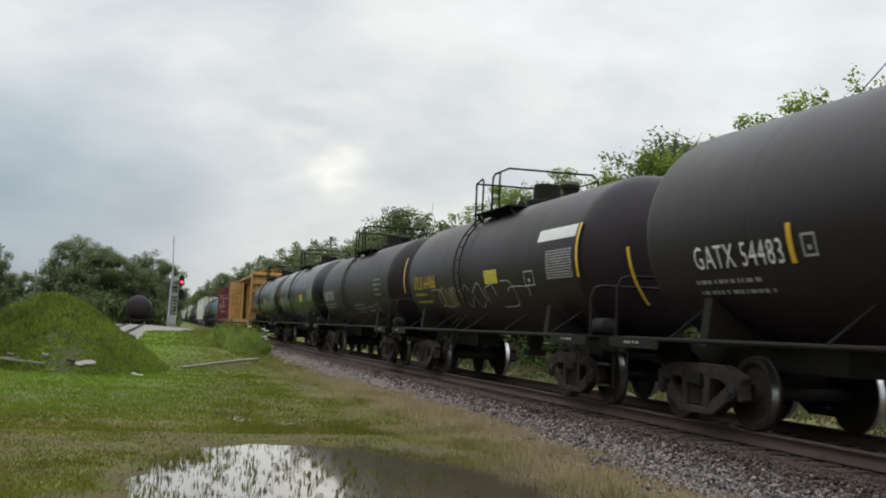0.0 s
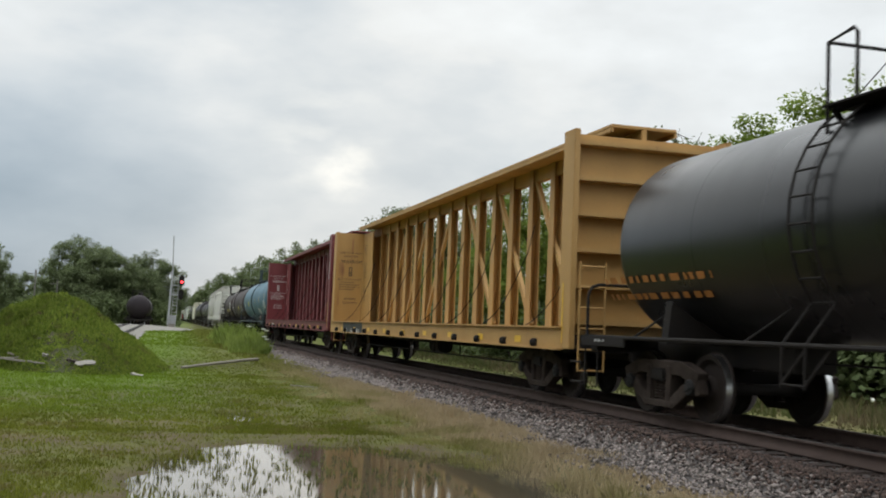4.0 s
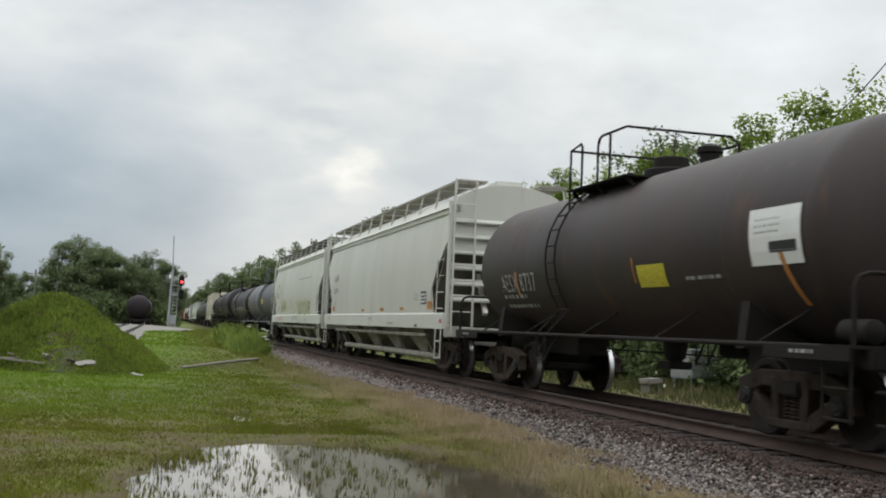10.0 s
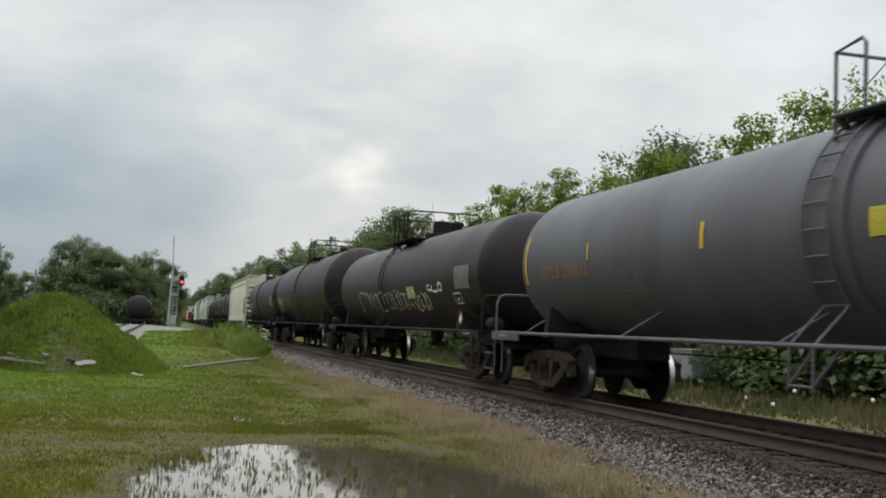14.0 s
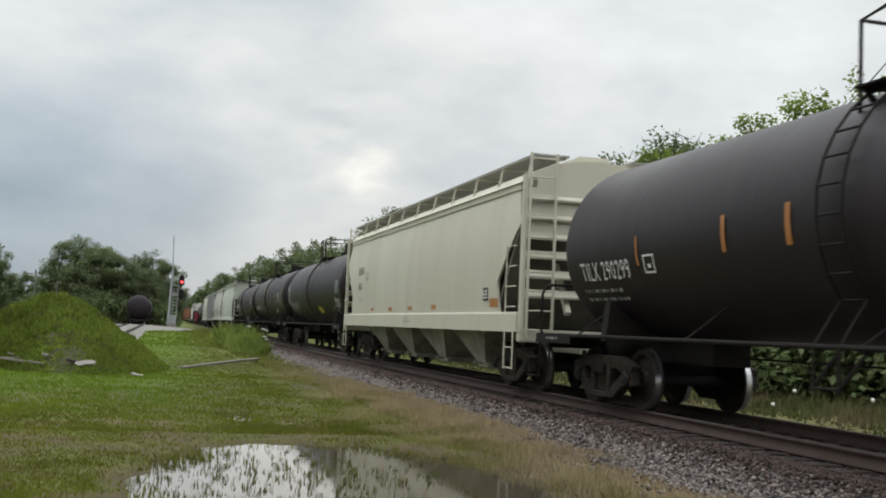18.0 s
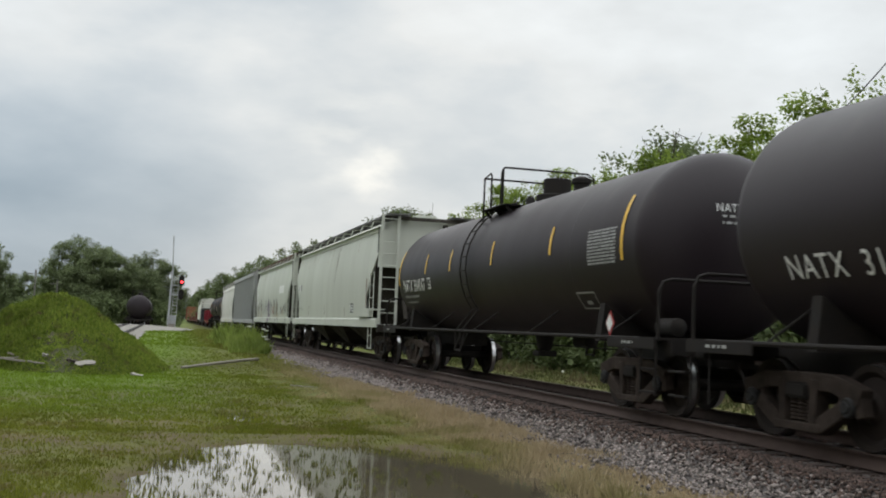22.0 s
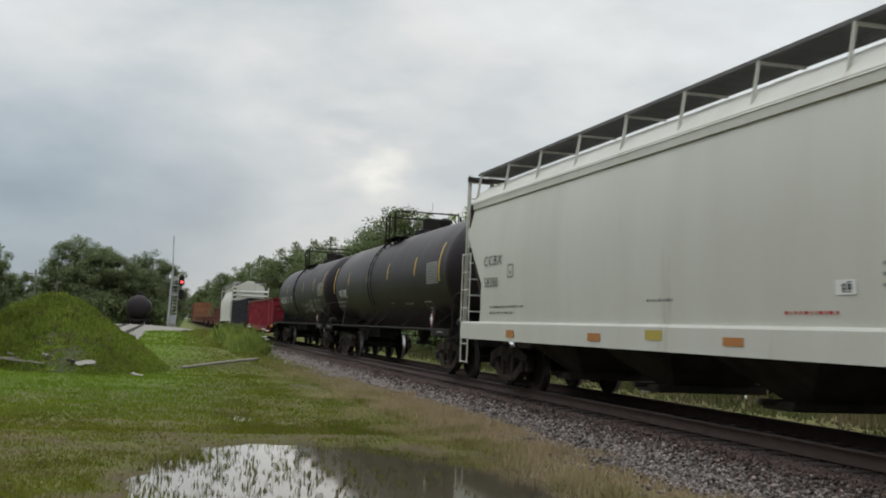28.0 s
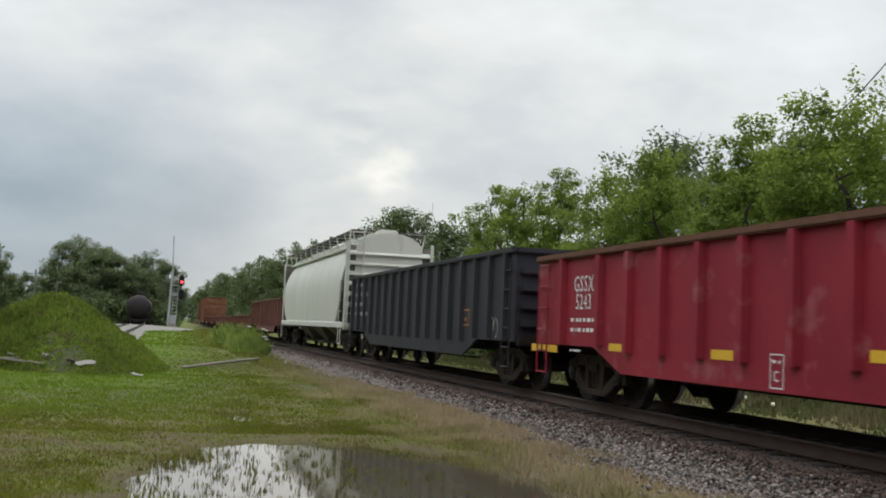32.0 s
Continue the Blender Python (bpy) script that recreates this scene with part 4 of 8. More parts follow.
    for i, x in enumerate(xs):
        bm = bmesh.new()
        v = [[bm.verts.new((x + dx * q, dy * 0.10, zz)) for dx, dy in ((-0.16, -1), (0.16, -1), (0.16, -0.80), (-0.10, -0.80), (-0.10, 0.80), (0.16, 0.80), (0.16, 1), (-0.16, 1))] for q, zz in ((1.0, deck), (0.7, top - 0.07))]
        for k in range(8):
            bm.faces.new((v[0][k], v[0][(k + 1) % 8], v[1][(k + 1) % 8], v[1][k]))
        bm.faces.new(v[0][::-1])
        bm.faces.new(v[1])
        part("post", bm, P, car)
    for i in (8, 10, 12, 7, 5, 3):
        k = i + 2 if i > 7 else i - 2
        bm = bmesh.new()
        beam(bm, (xs[i] + (0.12 if i > 7 else -0.12), 0, top - 0.3), (xs[k] + (0.05 if i > 7 else -0.05), 0, deck + 0.10), 0.08, 0.13)
        part("diagonal", bm, P, car)
    bm = bmesh.new()               # slack tie-down cables
    rnd = random.Random(5)
    for i in range(8):
        x = -a + 2 + (2 * a - 4) * i / 7
        pts = []
        for k in range(7):
            q = k / 6
            pts.append((x + 0.9 * q * rnd.uniform(0.8, 1.2), -1.44 + 0.9 * q, deck + 0.02 + 2.1 * q - 0.45 * math.sin(q * math.pi)))
        pipe(bm, pts, 0.010, 5)
    part("tie_cable", bm, M["under"], car)
    bm = bmesh.new()
    bar(bm, (-a + 3, -0.9, 0.50), (a - 3, -0.9, 0.50), 0.018)
    for x in (-3.5, -1.2, 1.2, 3.5):
        bar(bm, (x, -0.9, 0.49), (x, -0.9, 0.86), 0.016)
    lathe(bm, [(0.6, 0.05), (0.65, 0.2), (1.5, 0.2), (1.55, 0.05)], "x", 14, (0, -0.7, 0.68))
    part("brake_rigging", bm, M["under"], car)
    # warnings on the inside of the rear bulkhead
    face = lambda u, v: Vector((-(a - 0.10) + 0.008, u, v))
    for far in (0, 1):
        u0 = -1.30 if not far else 0.55
        for txt, size, v in (("LOADING AND UNLOADING", 0.085, 3.72), ("INSTRUCTIONS", 0.085, 3.60), ("WARNING", 0.19, 3.36), ("AVOID TIPPING ACCIDENT", 0.10, 2.74), ("BETWEEN", 0.11, 2.02), ("BULKHEADS", 0.11, 1.88)):
            wd = 0.58 * size * len(txt) * 0.9
            writing(txt, size, face, u0 + 0.42 - wd / 2, v, ink, car, 0.9)
        small_print(face, u0 + 0.02, 2.64, 0.8, 4, 0.045, ink, car, 4)
        frame_mark(face, u0 + 0.36, 2.90, 0.12, 0.32, ink, car, 0.03, "pictogram")
    fin = flat_side(-0.446)
    for k, (v, rows) in enumerate(((4.0, 6), (3.35, 9), (2.45, 8))):
        small_print(fin, -a + 0.45, v, 0.55, rows, 0.034, ink, car, 11 + k)
    small_print(flat_side(-1.47), -a + 2.6, 0.93, 2.2, 1, 0.13, ink, car, 31)
    patch(flat_side(-1.457), a - 0.02, a + 0.04, 0.95, 1.95, M["yellow"], car, "stripe", "yellow reflective tape")
    for i in range(9):
        x = -a + 2.1 + (2 * a - 4.2) * i / 8
        patch(flat_side(-1.466), x - 0.17, x + 0.17, 0.92, 1.04, M["yellow"], car, "stripe", "yellow reflective tape")
    running_gear(car, length, length - 5.2, middle)
    return car, flat_side(-1.468), a


# ---- gondolas ----
def gondola_car(label, length, middle, paint, top=2.42, ribs=13, belly=True, lip="rust", first=0.75, bare=0.0):
    car = tagged(new("gondola_car"), label, "gondola car", "gondolas of the train")
    P = M[paint]
    a = length / 2 - 0.62
    hw = 1.50
    floor = 1.06
    for w in (-1, 1):
        bm = bmesh.new()
        lo = 0.56 if belly else 0.86
        ol = [(-a, 0.92), (-a + 2.3, 0.92), (-a + 3.3, lo), (a - 3.3, lo), (a - 2.3, 0.92), (a, 0.92), (a, top), (-a, top)]
        extrude(bm, ol, "y", w * (hw - 0.05), w * hw)
        part("side_wall", bm, P, car)
        bm = bmesh.new()
        rounded(bm, -a - 0.02, a + 0.02, min(w * (hw - 0.08), w * (hw + 0.09)), max(w * (hw - 0.08), w * (hw + 0.09)), top - 0.04, top + 0.06, 0.02)
        part("top_rail", bm, M[lip] if lip else P, car)
        rib = None
        places = [-a + first + (2 * a - 2 * first) * i / (ribs - 1) for i in range(ribs)]
        if bare:                   # no rib where the number stands
            places = [-a + first, a - first] + [(a - first - bare) * (2 * i / (ribs - 3) - 1) for i in range(ribs - 2)]
        for x in places:
            bm = bmesh.new()
            zl = 0.95 if abs(x) > a - 2.8 else (lo + 0.30)
            extrude(bm, [(x - 0.09, w * (hw - 0.002)), (x + 0.09, w * (hw - 0.002)), (x + 0.06, w * (hw + 0.09)), (x - 0.06, w * (hw + 0.09))], "z", zl, top - 0.04)
            part("rib", bm, P, car)
    bm = bmesh.new()
    box(bm, -a + 0.02, a - 0.02, -(hw - 0.06), hw - 0.06, floor - 0.1, floor)
    part("floor", bm, M["rust"], car)
    for s in (-1, 1):
        bm = bmesh.new()
        x0, x1 = sorted((s * (a - 0.05), s * a))
        box(bm, x0, x1, -(hw - 0.055), hw - 0.055, 0.88, top)
        for k in range(4):
            z = 1.18 + k * (top - 1.3) / 4
            rounded(bm, min(s * (a - 0.01), s * (a + 0.10)), max(s * (a - 0.01), s * (a + 0.10)), -(hw - 0.08), hw - 0.08, z, z + 0.16, 0.03)
        rounded(bm, min(s * (a - 0.06), s * (a + 0.10)), max(s * (a - 0.06), s * (a + 0.10)), -hw, hw, top - 0.05, top + 0.055, 0.02)
        loose("end_wall", bm, P, car)
        bm = bmesh.new()
        rounded(bm, s * (a + 0.06) - 0.12, s * (a + 0.06) + 0.12, -1.45, 1.45, 0.84, 1.08, 0.03)
        part("end_sill", bm, M["under"], car)
        bm = bmesh.new()
        y = -(hw + 0.06)
        for dx in (0.12, 0.55):
            bar(bm, (s * (a - dx), y, 0.42), (s * (a - dx), y, top - 0.15), 0.016)
        for k in range(6):
            z = 0.45 + k * 0.36
            bar(bm, (s * (a - 0.12), y, z), (s * (a - 0.55), y, z), 0.015)
        part("ladder", bm, P, car)
    bm = bmesh.new()
    rounded(bm, -a, a, -0.3, 0.3, 0.72, 1.0, 0.02)
    bar(bm, (-a + 4, -0.9, 0.50), (a - 4, -0.9, 0.50), 0.018)
    for x in (-1.8, -1.4, 1.2, 2.2):
        bar(bm, (x, -0.9, 0.48), (x, -0.9, 0.9), 0.016)
    part("centre_sill", bm, M["under"], car)
    running_gear(car, length, length - 4.2, middle)
    return car, flat_side(-(hw + 0.006)), a


# ---- ground ----
def hills(x, y):
    """The ground's height."""
    z = 0.05 * noise.noise((x * 0.22, y * 0.22, 1.3)) + 0.018 * noise.noise((x * 1.3, y * 1.3, 4.0))
    far = min(max((y - 45) / 70, 0), 1)
    z += 0.42 * far
    z += 0.26 * min(max((y - 50) / 60, 0), 1) * min(max((4.5 - x) / 3, 0), 1)
    # the siding drops beyond the crossing
    z -= 0.62 * min(max((y - 119) / 6, 0), 1) * min(max((175 - y) / 10, 0), 1) * min(max((4.0 - abs(x - 0.5)) / 1.5, 0), 1)
    # the wet hollow
    d = math.hypot((x - 2.47) / 2.38, (y - 10.4) / 4.3) + 0.13 * noise.noise((x * 0.9, y * 0.9, 7.0)) + 0.09 * noise.noise((x * 2.7, y * 2.7, 2.0))
    z -= 0.16 * min(max((1.22 - d) / 0.5, 0), 1)
    d2 = math.hypot((x - 1.85) / 0.45, (y - 18.9) / 1.3) + 0.25 * noise.noise((x * 2, y * 2, 9.0))
    z -= 0.10 * min(max((1.1 - d2) / 0.6, 0), 1)
    return z


def ground_material():
    m = bpy.data.materials.new("wet_grass_and_soil")
    m.use_nodes = True
    t = m.node_tree
    n, link = t.nodes, t.links.new
    b = n["Principled BSDF"]
    co = n.new("ShaderNodeTexCoord")
    sep = n.new("ShaderNodeSeparateXYZ")
    link(co.outputs["Object"], sep.inputs[0])

    def tex(scale, detail=6):
        k = n.new("ShaderNodeTexNoise")
        k.inputs["Scale"].default_value, k.inputs["Detail"].default_value = scale, detail
        link(co.outputs["Object"], k.inputs[0])
        return k.outputs[0]

    def rng(v, a, c, lo=0.0, hi=1.0):
        k = n.new("ShaderNodeMapRange")
        for i, q in enumerate((a, c, lo, hi)):
            k.inputs[i + 1].default_value = q
        link(v, k.inputs[0])
        return k.outputs[0]

    def blend(f, p, q):
        k = n.new("ShaderNodeMix")
        k.data_type = "RGBA"
        link(f, k.inputs[0])
        for v, i in ((p, 6), (q, 7)):
            if isinstance(v, tuple):
                k.inputs[i].default_value = (*v, 1)
            else:
                link(v, k.inputs[i])
        return k.outputs[2]

    def math_node(op, p, q):
        k = n.new("ShaderNodeMath")
        k.operation = op
        for i, v in enumerate((p, q)):
            if isinstance(v, float):
                k.inputs[i].default_value = v
            else:
                link(v, k.inputs[i])
        return k.outputs[0]

    grass = blend(rng(tex(1.1), 0.35, 0.7), (0.086, 0.098, 0.013), (0.082, 0.078, 0.019))
    lush = math_node("MULTIPLY", rng(math_node("ADD", sep.outputs[1], math_node("MULTIPLY", tex(0.35), 9.0)), 21.0, 29.0), rng(math_node("ADD", sep.outputs[0], math_node("MULTIPLY", sep.outputs[1], -0.045)), -0.8, 1.5, 1.0, 0.22))
    grass = blend(lush, grass, (0.086, 0.130, 0.013))
    soil = blend(rng(tex(2.3), 0.4, 0.65), (0.085, 0.062, 0.031), (0.110, 0.083, 0.044))
    bare = rng(tex(0.9, 8), 0.46, 0.64)
    base = blend(math_node("MULTIPLY", bare, rng(sep.outputs[1], 15.0, 26.0, 0.85, 0.15)), grass, soil)
    dry = rng(math_node("ADD", sep.outputs[0], math_node("MULTIPLY", tex(0.7), 2.6)), 5.9, 7.4)
    near = rng(sep.outputs[1], 26.0, 46.0, 1.0, 0.12)
    dry = math_node("MULTIPLY", dry, rng(sep.outputs[0], 10.5, 12.5, 1.0, 0.25))
    base = blend(math_node("MULTIPLY", dry, near), base, (0.230, 0.178, 0.110))
    low = rng(math_node("ADD", sep.outputs[2], math_node("MULTIPLY", tex(1.7), 0.09)), -0.03, 0.055, 1.0, 0.0)
    base = blend(low, base, (0.066, 0.048, 0.030))
    fine = tex(45.0, 3)
    sc = n.new("ShaderNodeVectorMath")
    sc.operation = "SCALE"
    link(base, sc.inputs[0])
    link(math_node("MULTIPLY", rng(fine, 0.2, 0.8, 0.75, 1.2), rng(tex(7.0, 5), 0.3, 0.7, 0.80, 1.2)), sc.inputs["Scale"])
    link(sc.outputs[0], b.inputs["Base Color"])
    b.inputs["Roughness"].default_value = 0.9
    b.inputs["Specular IOR Level"].default_value = 0.2
    bp = n.new("ShaderNodeBump")
    bp.inputs["Strength"].default_value, bp.inputs["Distance"].default_value = 0.5, 0.03
    link(fine, bp.inputs["Height"])
    link(bp.outputs[0], b.inputs["Normal"])
    return m


M["ground"] = ground_material()


def spaced(*runs):
    out = []
    for a, b, step in runs:
        out += list(np.arange(a, b, step))
    return out + [runs[-1][1]]


gx = spaced((-2500, -400, 350), (-400, -60, 40), (-60, -12, 4), (-12, -3, 0.7), (-3, 8, 0.16), (8, 14, 0.7), (14, 60, 4), (60, 400, 40), (400, 2500, 350))
gy = spaced((-400, -40, 60), (-40, 2, 6), (2, 8, 0.8), (8, 20, 0.16), (20, 50, 0.6), (50, 140, 3), (140, 600, 40), (600, 4200, 400))
gv = np.array([(x, y, hills(x, y) if -60 < x < 60 and -40 < y < 600 else 0.42) for y in gy for x in gx])
nx = len(gx)
gi = np.array([(j * nx + i, j * nx + i + 1, (j + 1) * nx + i + 1, (j + 1) * nx + i) for j in range(len(gy) - 1) for i in range(nx - 1)])
ground = arrays("ground", gv, gi, M["ground"])
for p in ground.data.polygons:
    p.use_smooth = True
tagged(ground, "wet grassy ground with bare soil and dry patches", "ground", kind="structure")

water = bpy.data.materials.new("standing_rain_water")
water.use_nodes = True
wb = water.node_tree.nodes["Principled BSDF"]
wb.inputs["Base Color"].default_value = (0.066, 0.056, 0.037, 1)
wb.inputs["Roughness"].default_value = 0.06
wb.inputs["IOR"].default_value = 1.33
wb.inputs["Specular IOR Level"].default_value = 0.34
wt = water.node_tree.nodes.new("ShaderNodeTexNoise")
wt.inputs["Scale"].default_value = 1.8
wbp = water.node_tree.nodes.new("ShaderNodeBump")
wbp.inputs["Strength"].default_value, wbp.inputs["Distance"].default_value = 0.02, 0.01
water.node_tree.links.new(wt.outputs[0], wbp.inputs["Height"])
water.node_tree.links.new(wbp.outputs[0], wb.inputs["Normal"])
bm = bmesh.new()
vs = [bm.verts.new((2.35 + 3.9 * math.cos(i * math.tau / 40), 10.4 + 6.2 * math.sin(i * math.tau / 40), -0.055)) for i in range(40)]
bm.faces.new(vs)
tagged(part("puddle", bm, water), "shallow rain puddle reflecting the cloudy sky", "puddle", kind="structure")
bm = bmesh.new()
vs = [bm.verts.new((1.85 + 0.62 * math.cos(i * math.tau / 24), 18.9 + 1.7 * math.sin(i * math.tau / 24), -0.062)) for i in range(24)]
bm.faces.new(vs)
tagged(part("puddle", bm, water), "small shallow puddle in the grass", "puddle", kind="structure")

# ---- the track ----
ty = spaced((-40, 110, 2.0), (110, 700, 15.0))


def along(name, outline, material, at=0.0, parent=None, ys=ty):
    """A section (sideways, height) drawn along the track."""
    v, f = [], []
    k = len(outline)
    for y in ys:
        c = mid(y) + at
        v += [(c + p, y, q) for p, q in outline]
    for j in range(len(ys) - 1):
        f += [(j * k + i, j * k + (i + 1) % k, (j + 1) * k + (i + 1) % k, (j + 1) * k + i) for i in range(k)]
    ob = arrays(name, np.array(v), np.array(f), material)
    if parent is not None:
        ob.parent = parent
    return ob


M["bed"] = surface("ballast_bed", (0.15, 0.135, 0.13), (0.075, 0.062, 0.058), rough=0.95, scale=14, amount=1.0, grain=0.4, bump=1.0, third=(0.12, 0.085, 0.055), third_at=0.58, fine=35)
bed = along("ballast_bed", [(-2.12, -0.3), (-2.05, 0.02), (-1.45, RAIL - 0.21), (1.5, RAIL - 0.21), (2.6, 0.02), (2.7, -0.3)], M["bed"])
tagged(bed, "grey crushed-stone ballast bed under the track", "ballast", kind="structure")
RAILP = [(-0.07, RAIL - 0.175), (0.07, RAIL - 0.175), (0.068, RAIL - 0.160), (0.012, RAIL - 0.135), (0.012, RAIL - 0.045), (0.036, RAIL - 0.035), (0.036, RAIL - 0.006), (-0.036, RAIL - 0.006), (-0.036, RAIL - 0.035), (-0.012, RAIL - 0.045), (-0.012, RAIL - 0.135), (-0.068, RAIL - 0.160)]
for s in (-1, 1):
    r_ob = along("rail", RAILP, M["rail"], s * GAUGE / 2)
    tagged(r_ob, "rusty brown steel rail with a worn bright head", "rail", "rails", "structure")
    along("rail_head", [(-0.03, RAIL - 0.006), (0.03, RAIL - 0.006), (0.026, RAIL), (-0.026, RAIL)], M["rail_top"], s * GAUGE / 2, r_ob)


# ---- the train ----
SPEEDS = (14.28, 14.35, 14.52, 14.46, 14.55, 14.78, 14.38, 13.95, 13.97)   # m/s, every four seconds


def gone(t):
    """How far the train has run by t seconds."""
    s, k = 0.0, 0
    while t > 4 and k < 7:
        s += 2 * (SPEEDS[k] + SPEEDS[k + 1])
        t -= 4
        k += 1
    v0, v1 = SPEEDS[k], SPEEDS[k + 1]
    return s + v0 * t + (v1 - v0) * t * t / 8


GAPS = (-2.8, 14.70, 28.76, 43.17, 57.44, 73.0, 96.5, 119.5, 138.1, 152.4, 166.6, 184.2, 202.04, 222.05, 241.1, 259.9, 277.9, 296.3, 313.5, 331.45, 348.85, 368.4, 387.9, 407.7, 426.9, 444.5, 462.1, 478.4, 495.9, 514.1, 531.4, 548.9, 566.4, 584.0, 601.5, 619.0, 636.5, 654.0)
TRAIN = []      # (car, its middle along the train)


def car_pose(middle, t):
    y = middle - gone(t)
    return Matrix.LocRotScale((mid(y), y, RAIL), Euler((0, 0, math.atan2(-1, -slope(y)))), None)


def place(car, k):
    TRAIN.append((car, (GAPS[k] + GAPS[k - 1]) / 2))
    return car


def span(k):
    return GAPS[k] - GAPS[k - 1], (GAPS[k] + GAPS[k - 1]) / 2


def tank(k, label, **kw):
    length, m = span(k)
    car, on, a = tank_car(label, length, m, **kw)
    place(car, k)
    return car, on, a


def hopper(k, label, **kw):
    length, m = span(k)
    car, on, a = hopper_car(label, length, m, **kw)
    place(car, k)
    return car, on, a


def placard(on, x, s, h, parent):
    """A white diamond with a red rim."""
    for k, (q, mat, nm) in enumerate(((h, "red_mark", "placard"), (h * 0.74, "white", "placard_face"))):
        bm = bmesh.new()
        lift = 0.012 * (k + 1)
        bm.faces.new([bm.verts.new(on(x + dx * q, s + dz * q) + Vector((0, -lift, 0))) for dx, dz in ((-0.8, 0), (0, -1), (0.8, 0), (0, 1))])
        if k == 0:
            first = part(nm, bm, M[mat], parent, "red and white diamond placard")
        else:
            part(nm, bm, M[mat], first)


def fill_train():
    W, D, Y, B = M["white"], M["dim_white"], M["yellow"], M["black_mark"]
    OM, R, LM, MV, RU, GM, YD = M["orange_mark"], M["red_mark"], M["lime"], M["mauve"], M["rust"], M["grey_mark"], M["dull_yellow"]
    YS = M["sign_yellow"]
    c, on, a = tank(1, "black tank car with white stencilled number", r=1.49, zc=2.56)
    writing("GATX 54483", 0.42, on, -6.14, -0.59, W, c, 0.77)
    patch(on, -4.09, -4.00, -0.60, -0.15, Y, c, n=6)
    frame_mark(on, -3.84, -0.54, 0.25, 0.26, D, c)
    patch(on, -8.00, -7.91, -1.08, -0.17, Y, c, n=6)
    small_print(on, -6.27, -0.8, 1.86, 2, 0.079, D, c, 9)
    c, on, a = tank(2, "dull black tank car with yellow lettering and scrawls", r=1.38, zc=2.45)
    writing("UTLX 644068", 0.46, on, -5.12, -0.37, Y, c, 0.7)
    patch(on, -6.22, -6.13, -0.42, 0.54, Y, c, n=6)
    small_print(on, -5.15, -0.56, 1.52, 2, 0.103, YD, c, 16)
    spray(on, -2.83, -0.93, 1.47, 0.54, YD, c, 6, 6, 0.022)
    patch(on, 0.78, 1.61, -0.39, -0.11, YS, c, "sign")
    patch(on, 5.65, 5.74, -0.41, 0.50, Y, c, n=6)
    patch(on, 3.84, 5.58, 0.27, 0.49, W, c, "white_bar")
    panel_sign(on, 4.31, -0.41, 1.17, 0.51, None, D, c, 7, 2)
    frame_mark(on, 3.14, -0.5, 0.5, 0.29, D, c)
    spray(on, -3.6, -0.92, 6.66, 0.58, D, c, 6, 8, 0.03)
    c, on, a = tank(3, "plain black tank car with white lettering", r=1.36, zc=2.43)
    writing("GATX 73340", 0.46, on, -5.28, -0.42, W, c, 0.7)
    small_print(on, -5.28, -0.62, 2.3, 2, 0.069, D, c, 23)
    small_print(on, 3.96, 0.04, 1.13, 4, 0.078, D, c, 25)
    small_print(on, 0.32, -0.7, 1.83, 3, 0.077, D, c, 24)
    frame_mark(on, 3.53, -0.98, 0.54, 0.33, D, c)
    small_print(on, 2.31, -0.79, 0.9, 2, 0.076, D, c, 23)
    c, on, a = tank(4, "glossy black tank car with white lettering", paint="tank_gloss", r=1.41, zc=2.48)
    writing("TILX 201349", 0.43, on, -5.07, -0.47, W, c, 0.71)
    patch(on, -2.91, -2.82, -0.27, 0.17, Y, c, n=6)
    patch(on, -6.17, -6.08, -0.51, 0.52, Y, c, n=6)
    small_print(on, -5.18, -0.65, 1.77, 2, 0.079, D, c, 30)
    small_print(on, -2.59, -0.67, 0.98, 4, 0.043, D, c, 32)
    patch(on, 1.96, 2.77, -0.42, -0.1, YS, c, "sign")
    panel_sign(on, 4.37, -0.38, 1.07, 0.5, None, D, c, 7, 4)
    patch(on, 5.47, 5.56, -0.40, 0.22, Y, c, n=6)
    spray(on, -1.47, -1.06, 1.25, 0.46, D, c, 12, 4, 0.03)
    small_print(on, 0.43, -0.71, 1.41, 3, 0.069, D, c, 31)
    small_print(on, 2.6, -0.72, 1.83, 2, 0.079, D, c, 30)
    c, on, a = tank(5, "glossy black tank car with a yellow sign", paint="tank_gloss", ladder=-1.8, r=1.4, zc=2.47)
    patch(on, 1.04, 1.82, -0.35, -0.06, YS, c, "sign")
    panel_sign(on, 4.83, -0.38, 0.98, 0.52, None, D, c, 7, 5)
    patch(on, 6.06, 6.15, -0.45, 0.44, Y, c, n=6)
    frame_mark(on, 3.51, -0.72, 0.5, 0.3, D, c)
    patch(on, 3.46, 3.51, -0.29, 0.21, Y, c, n=6)
    patch(on, -0.08, -0.03, 0.05, 0.45, D, c, n=6)
    small_print(on, -7.08, -0.62, 3.62, 2, 0.141, OM, c, 37)
    length, m = span(6)
    c, on, a = centerbeam_car("empty faded-yellow centre-beam flat car with warning text", length, m, "cb_yellow", B)
    place(c, 6)
    patch(flat_side(-1.462), -8.87, -5.52, 0.85, 1.19, B, c, "black_panel")
    writing("TTZX", 0.28, on, -8.72, 0.8, W, c, 1.09)
    writing("864", 0.26, on, -7.39, 0.81, W, c, 1.26)
    writing("439", 0.26, on, -6.4, 0.81, W, c, 1.41)
    length, m = span(7)
    c, on, a = centerbeam_car("empty oxide-red centre-beam flat car with warning text", length, m, "cb_red", W)
    place(c, 7)
